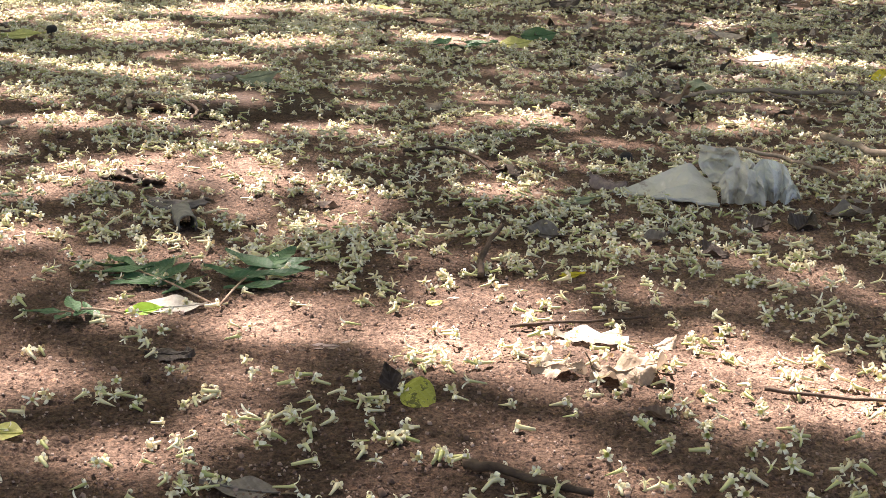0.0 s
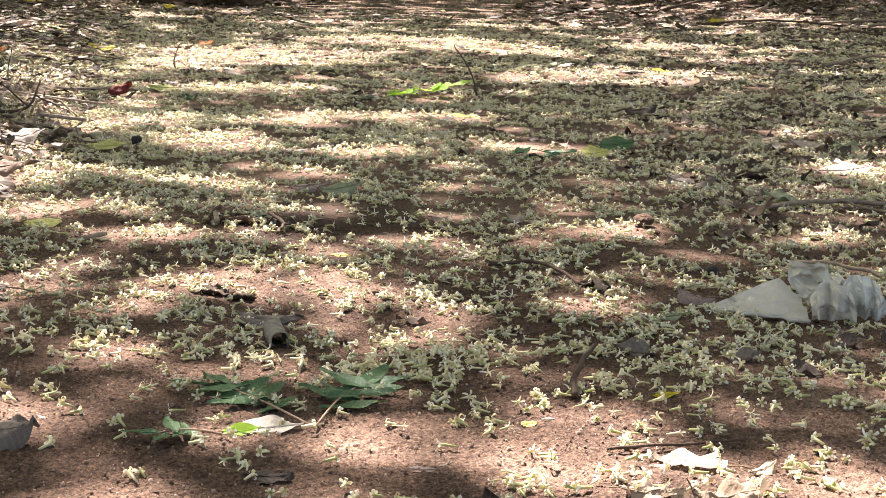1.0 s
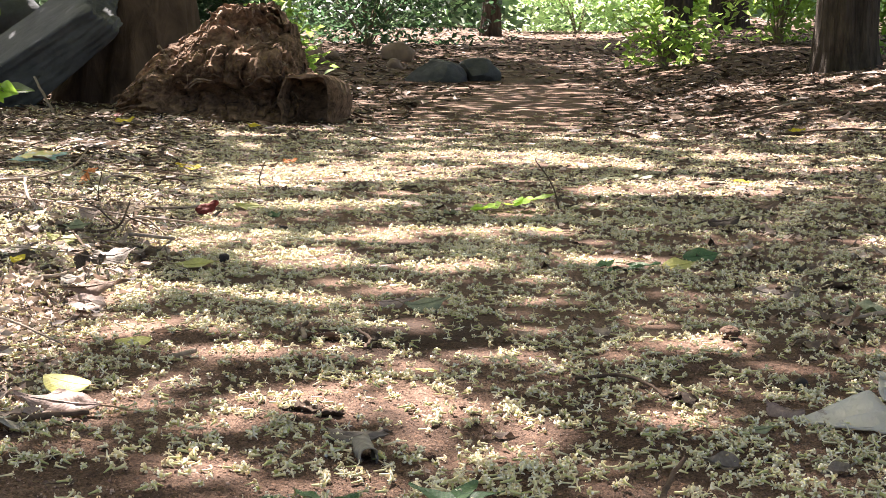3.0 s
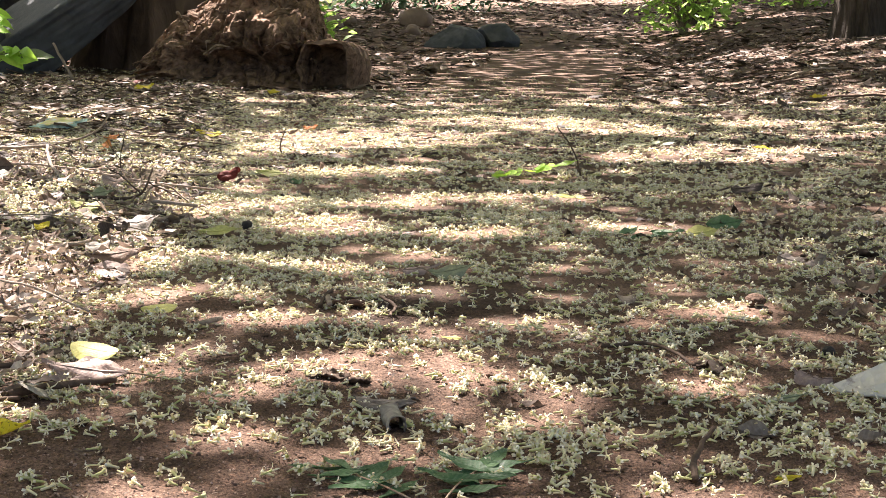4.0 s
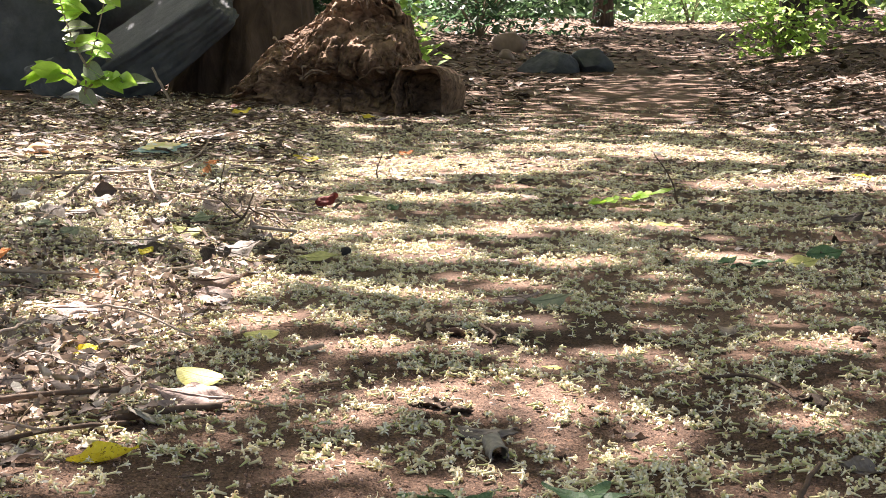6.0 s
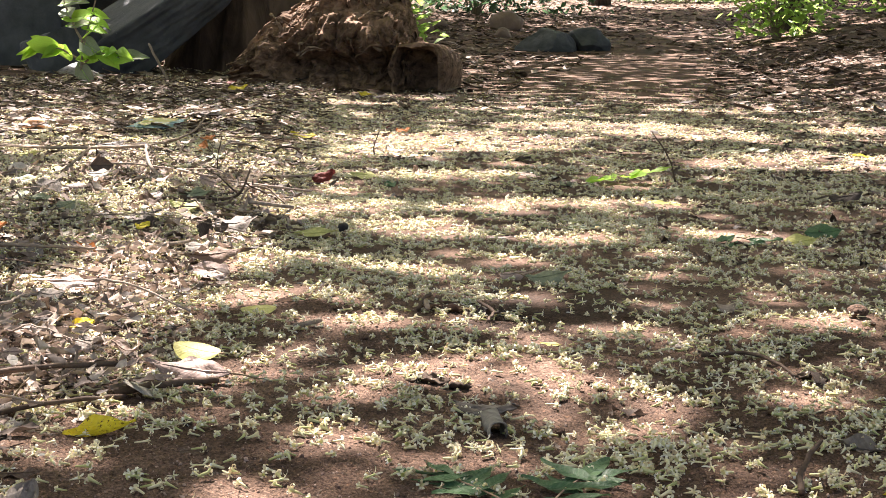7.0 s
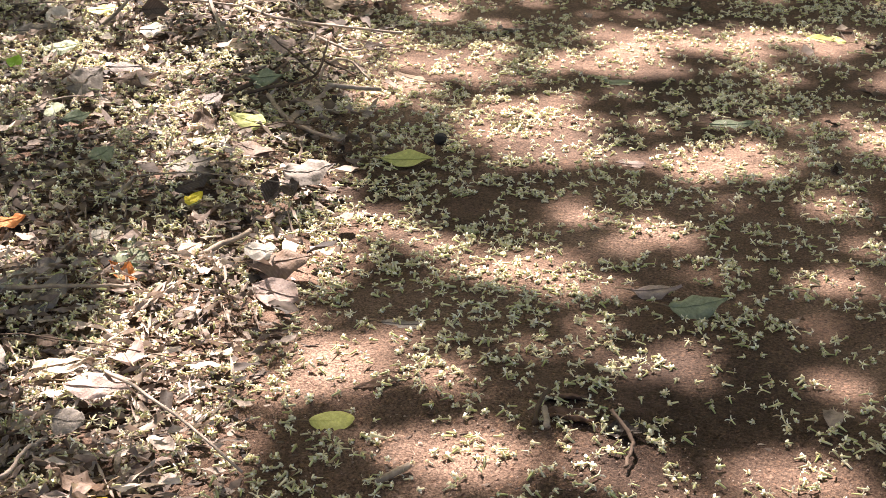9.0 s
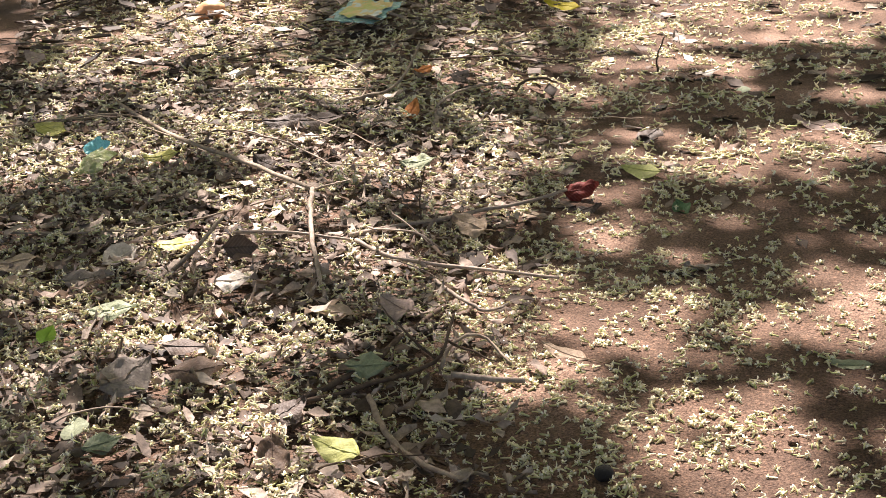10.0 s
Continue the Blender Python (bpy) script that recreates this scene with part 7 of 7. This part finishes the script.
# ---- litter left by people ----
def film_material(name, color, clear, rough=0.3):
    n = Nodes(name)
    c = n.mix(n.ramp(n.noise(14, 4, 0.6), (0.35, (0, 0, 0)), (0.7, (1, 1, 1))), color, tuple(v * 0.72 for v in color))
    c = n.mix(n.ramp(n.noise(50, 5, 0.7), (0.60, (0, 0, 0)), (0.68, (1, 1, 1))), c, (0.30, 0.24, 0.20))
    nrm = n.bump(n.cells(75).outputs["Distance"], 0.005, 0.9, n.bump(n.noise(90, 5, 0.65, 1.5), 0.003, 0.8))
    n.done(c, rough, nrm, 0.15, color, 0.5)
    if clear:
        tp = n.t.nodes.new("ShaderNodeBsdfTransparent")
        mx = n.t.nodes.new("ShaderNodeMixShader")
        mx.inputs[0].default_value = clear
        src = n.out.inputs[0].links[0].from_socket
        n.t.links.new(src, mx.inputs[1])
        n.t.links.new(tp.outputs[0], mx.inputs[2])
        n.t.links.new(mx.outputs[0], n.out.inputs[0])
    return n.mat


def crumpled(name, w, d, fold, height, seed, mat, nx=44, ny=34, shape=None):
    """A sheet with sharp folds, standing up to height."""
    u, v = np.meshgrid(np.linspace(-1, 1, nx), np.linspace(-1, 1, ny), indexing="ij")
    z = folds(u, v, seed, 7)
    env = shape(u, v)
    x = u * w / 2 * (1 + 0.06 * np.sin(v * 7 + seed)) + 0.10 * w * (vnoise(u * 3, v * 3, seed + 1) - 0.5)
    y = v * d / 2 * (1 + 0.08 * np.sin(u * 9 + seed)) + 0.16 * d * (vnoise(u * 3 + 9, v * 3, seed + 2) - 0.5)
    z = z * height * env * min(fold, 1.0) + 0.001
    return sheet(name, x, y, z, mat)


def folds(u, v, seed, count, stretch=1.0):
    """Sharp creases over a sheet, 0 to 1."""
    rr = np.random.RandomState(seed)
    z = 0.12 * (vnoise(u * 5 + 3, v * 5, seed) - 0.5)
    for k in range(count):
        a, ph, fr = rr.rand() * 6.28, rr.rand() * 6.28, 1.0 + 2.6 * rr.rand()
        t = (u * math.cos(a) + v * math.sin(a) / stretch) * fr + ph
        z = z + np.abs((t / math.pi) % 2 - 1) / (1 + 0.4 * k)
    return (z - z.min()) / (z.max() - z.min())


def sheet(name, x, y, z, mat):
    nx, ny = x.shape
    verts = np.stack([x, y, z], -1).reshape(-1, 3)
    i = np.arange((nx - 1) * ny).reshape(nx - 1, ny)[:, :-1].ravel()
    return np_mesh(name, verts, np.stack([i, i + ny, i + ny + 1, i + 1], -1), [mat], None, False)


def plastic_bag():
    FILM = film_material("milky_plastic_film", (0.66, 0.63, 0.56), 0.08)
    GLOSSY = film_material("pale_glossy_plastic_film", (0.66, 0.68, 0.67), 0.10, 0.2)
    bag = tagged(new("plastic_bag"), "torn crumpled milky plastic bag lying on the blossoms", "bag")
    x0, y0 = 0.394, 1.207
    bag.matrix_basis = pose(x0, y0, float(ground_z(x0, y0)) + 0.002)

    def zigzag(q):
        return np.abs(q % 2 - 1)

    u, v = np.meshgrid(np.linspace(0, 1, 60), np.linspace(0, 1, 40), indexing="ij")
    c = 0.6 * zigzag(v * 3.1 + 0.8 * u + 0.5 * vnoise(u * 4, v * 2, 3)) + 0.4 * zigzag(u * 2.3 - v * 1.7 + 0.4) + 0.25 * vnoise(u * 12, v * 9, 5)
    part("flat_film", sheet("flat_film", -0.076 + 0.078 * u + 0.003 * c, -0.042 * u + 0.050 * v * u + 0.012 * (c - 0.5) * u,
                            0.002 + (0.026 * v ** 0.9 + 0.009 * (c - 0.5) * (0.3 + v)) * u ** 0.8 * (1 - 0.55 * step(0.72, 1.0, u)), FILM), bag)
    hem = [(-0.077 + 0.080 * k / 12, -0.043 * k / 12 + 0.002 * math.sin(k * 1.9), 0.003 + 0.0012 * math.sin(k * 2.3)) for k in range(13)]
    tv, tf = tube(hem, [0.0014 + 0.0005 * math.sin(k * 1.3) for k in range(13)], 6)
    part("rolled_hem", np_mesh("rolled_hem", tv, tf, [FILM]), bag)
    u, v = np.meshgrid(np.linspace(0, 1, 48), np.linspace(0, 1, 44), indexing="ij")
    c = zigzag(u * 1.6 + v * 1.9 + 0.6 * vnoise(u * 3, v * 3, 9)) * 0.6 + zigzag(u * 3.4 - v * 2.2) * 0.3 + 0.35 * vnoise(u * 9, v * 9, 11)
    top = 0.028 - 0.009 * step(0.62, 0.70, u) + 0.004 * (vnoise(u * 14, 0 * v, 4) - 0.4) - 0.004 * step(0.93, 1.0, u)
    part("upright_fold", sheet("upright_fold", 0.000 - 0.007 * v + 0.003 * np.sin(9 * v) + (0.040 + 0.008 * v) * u, 0.004 + 0.016 * v + 0.030 * (c - 0.6), 0.010 + top * v, FILM), bag)
    for name, xa, xb, h, yy, sd, n, mat in (("crumpled_end", 0.007, 0.043, 0.028, -0.030, 21, 2.3, FILM), ("crumpled_end", 0.034, 0.068, 0.032, -0.016, 25, 2.6, GLOSSY), ("torn_corner", 0.058, 0.076, 0.014, -0.008, 28, 2.2, GLOSSY)):
        u, v = np.meshgrid(np.linspace(0, 1, 56), np.linspace(0, 1, 34), indexing="ij")
        lean = u + 0.16 * (v - 0.5) * np.sin(5 * u + sd) + 0.10 * vnoise(u * 3, v * 4, sd)
        c = zigzag(lean * n * 2) * 0.75 + 0.22 * zigzag(v * 3.3 + 2 * u + sd) + 0.25 * vnoise(u * 11, v * 8, sd + 2)
        top = np.sin(np.pi * (0.14 + 0.70 * u)) ** 0.5 + 0.16 * (vnoise(u * 7, 0 * v, sd) - 0.5)
        foot = 0.006 * np.clip(vnoise(u * 6, 0 * v, sd + 5) - 0.4, 0, 1) * (1 - v)
        part(name, sheet(name, xa + (xb - xa) * u + 0.004 * (c - 0.5), yy + 0.020 * v ** 1.8 + 0.020 * (c - 0.5) * (1 - 0.2 * v), 0.0005 + foot + h * v ** 0.8 * top, mat), bag)


plastic_bag()


def wrappers():
    n = Nodes("printed_wrapper")
    c = n.mix(n.ramp(n.noise(28, 2), (0.45, (0, 0, 0)), (0.5, (1, 1, 1))), (0.42, 0.44, 0.12), (0.56, 0.42, 0.16))
    c = n.mix(n.ramp(n.noise(40, 3), (0.55, (0, 0, 0)), (0.6, (1, 1, 1))), c, (0.50, 0.56, 0.54))
    print_mat = n.done(c, 0.35, n.bump(n.noise(60, 3), 0.002, 0.5), spec=0.5)
    TEAL = film_material("teal_wrapper_foil", (0.22, 0.46, 0.47), 0.0, 0.3)
    w = tagged(new("snack_wrapper"), "flattened teal snack wrapper with a faded yellow-green print", "wrapper", "wrappers")
    x, y = -1.177, 3.747
    w.matrix_basis = pose(x, y, float(ground_z(x, y)) + 0.030, 10, 0, -8)
    part("foil", crumpled("foil", 0.104, 0.110, 0.5, 0.010, 4, TEAL, 26, 20, lambda u, v: 0.5 + 0.5 * v * v), w)
    part("print_panel", crumpled("print_panel", 0.078, 0.082, 0.5, 0.007, 4, print_mat, 20, 16, lambda u, v: 0.5 + 0.5 * v * v), w, "faded printed front", pose(0.002, 0, 0.005))
    part("crimped_edge", crumpled("crimped_edge", 0.096, 0.014, 0.9, 0.004, 9, TEAL, 40, 5, lambda u, v: 1 + 0 * u), w, "", pose(0, -0.058, 0.003))
    BLUE = film_material("blue_wrapper_foil", (0.16, 0.50, 0.56), 0.0, 0.3)
    GREENISH = film_material("green_wrapper_film", (0.34, 0.40, 0.16), 0.1, 0.35)
    w = tagged(new("sweet_wrapper"), "crumpled blue and green sweet wrapper in the litter", "wrapper", "wrappers")
    x, y = -1.199, 2.793
    w.matrix_basis = pose(x, y, float(ground_z(x, y)) + 0.024, 14, 0, -20)
    part("blue_end", crumpled("blue_end", 0.034, 0.024, 1.2, 0.016, 6, BLUE, 22, 18, lambda u, v: 0.4 + 0.6 * np.cos(u)), w, "bright blue foil end", pose(-0.012, 0.020, 0.010, 20, 0, 0))
    part("green_film", crumpled("green_film", 0.046, 0.040, 1.2, 0.020, 7, GREENISH, 24, 20, lambda u, v: 0.4 + 0.6 * np.cos(u)), w, "", pose(0.006, -0.006, 0.002, 12, 0, 10))
    CLEAR = film_material("clear_plastic", (0.70, 0.72, 0.72), 0.35, 0.2)
    w = tagged(new("plastic_scrap"), "pale clear plastic scrap under the leafy plant", "plastic", "wrappers")
    x, y = -2.86, 7.6
    w.matrix_basis = pose(x, y, float(ground_z(x, y)), 0, 0, 10)
    part("film", crumpled("film", 0.20, 0.12, 1.3, 0.10, 9, CLEAR, 34, 26, lambda u, v: 0.4 + 0.6 * np.cos(u * 1.3)), w)


wrappers()


# ---- leafy plant before the slab ----
def young_plant():
    pl = tagged(new("young_plant"), "young plant with large glossy bright green leaves", "plant")
    x, y = -2.66, 7.05
    pl.matrix_basis = pose(x, y, float(ground_z(x, y)))
    r = random.Random(71)
    stems = [[(0, 0, -0.02), (0.02, 0, 0.16), (0.06, 0.02, 0.34), (0.13, 0.02, 0.60)], [(0.02, 0, 0.10), (0.10, -0.03, 0.15), (0.22, -0.04, 0.14)],
             [(0, 0, 0.12), (-0.10, 0.0, 0.17), (-0.22, 0.02, 0.16)], [(0.02, 0, 0.2), (-0.06, 0.02, 0.34), (-0.12, 0.03, 0.52)]]
    for k, s in enumerate(stems):
        line = bend(s, 5, 0.004, k)
        v, f = tube(line, [0.006 * (1 - 0.6 * i / len(line)) for i in range(len(line))], 6)
        part("stem", np_mesh("stem", v, f, [TWIG]), pl)
        for i in range(3, len(line)):
            if r.random() < 0.12:
                continue
            L = r.uniform(0.12, 0.19)
            lv, lf, rib = leaf_data(L, L * 0.48, r.uniform(-0.7, 0.5), 0.25, 0, 0.015, 800 + 20 * k + i, 1.0, 10, 6)
            p = line[i]
            leaf = part("leaf", np_mesh("leaf", lv, lf, [BRIGHT if r.random() < 0.7 else DULL_GREEN]), pl, "",
                        pose(p.x, p.y, p.z, r.uniform(10, 70), r.uniform(-30, 45), r.uniform(-70, 70) if k != 2 else 180 + r.uniform(-50, 50)))
            tv, tf = tube([q + np.array([0, 0, 0.0008]) for q in rib[::2]], [0.0016 - 0.0002 * j for j in range(len(rib[::2]))], 5)
            part("midrib", np_mesh("midrib", tv, tf, [BRIGHT]), leaf)


young_plant()
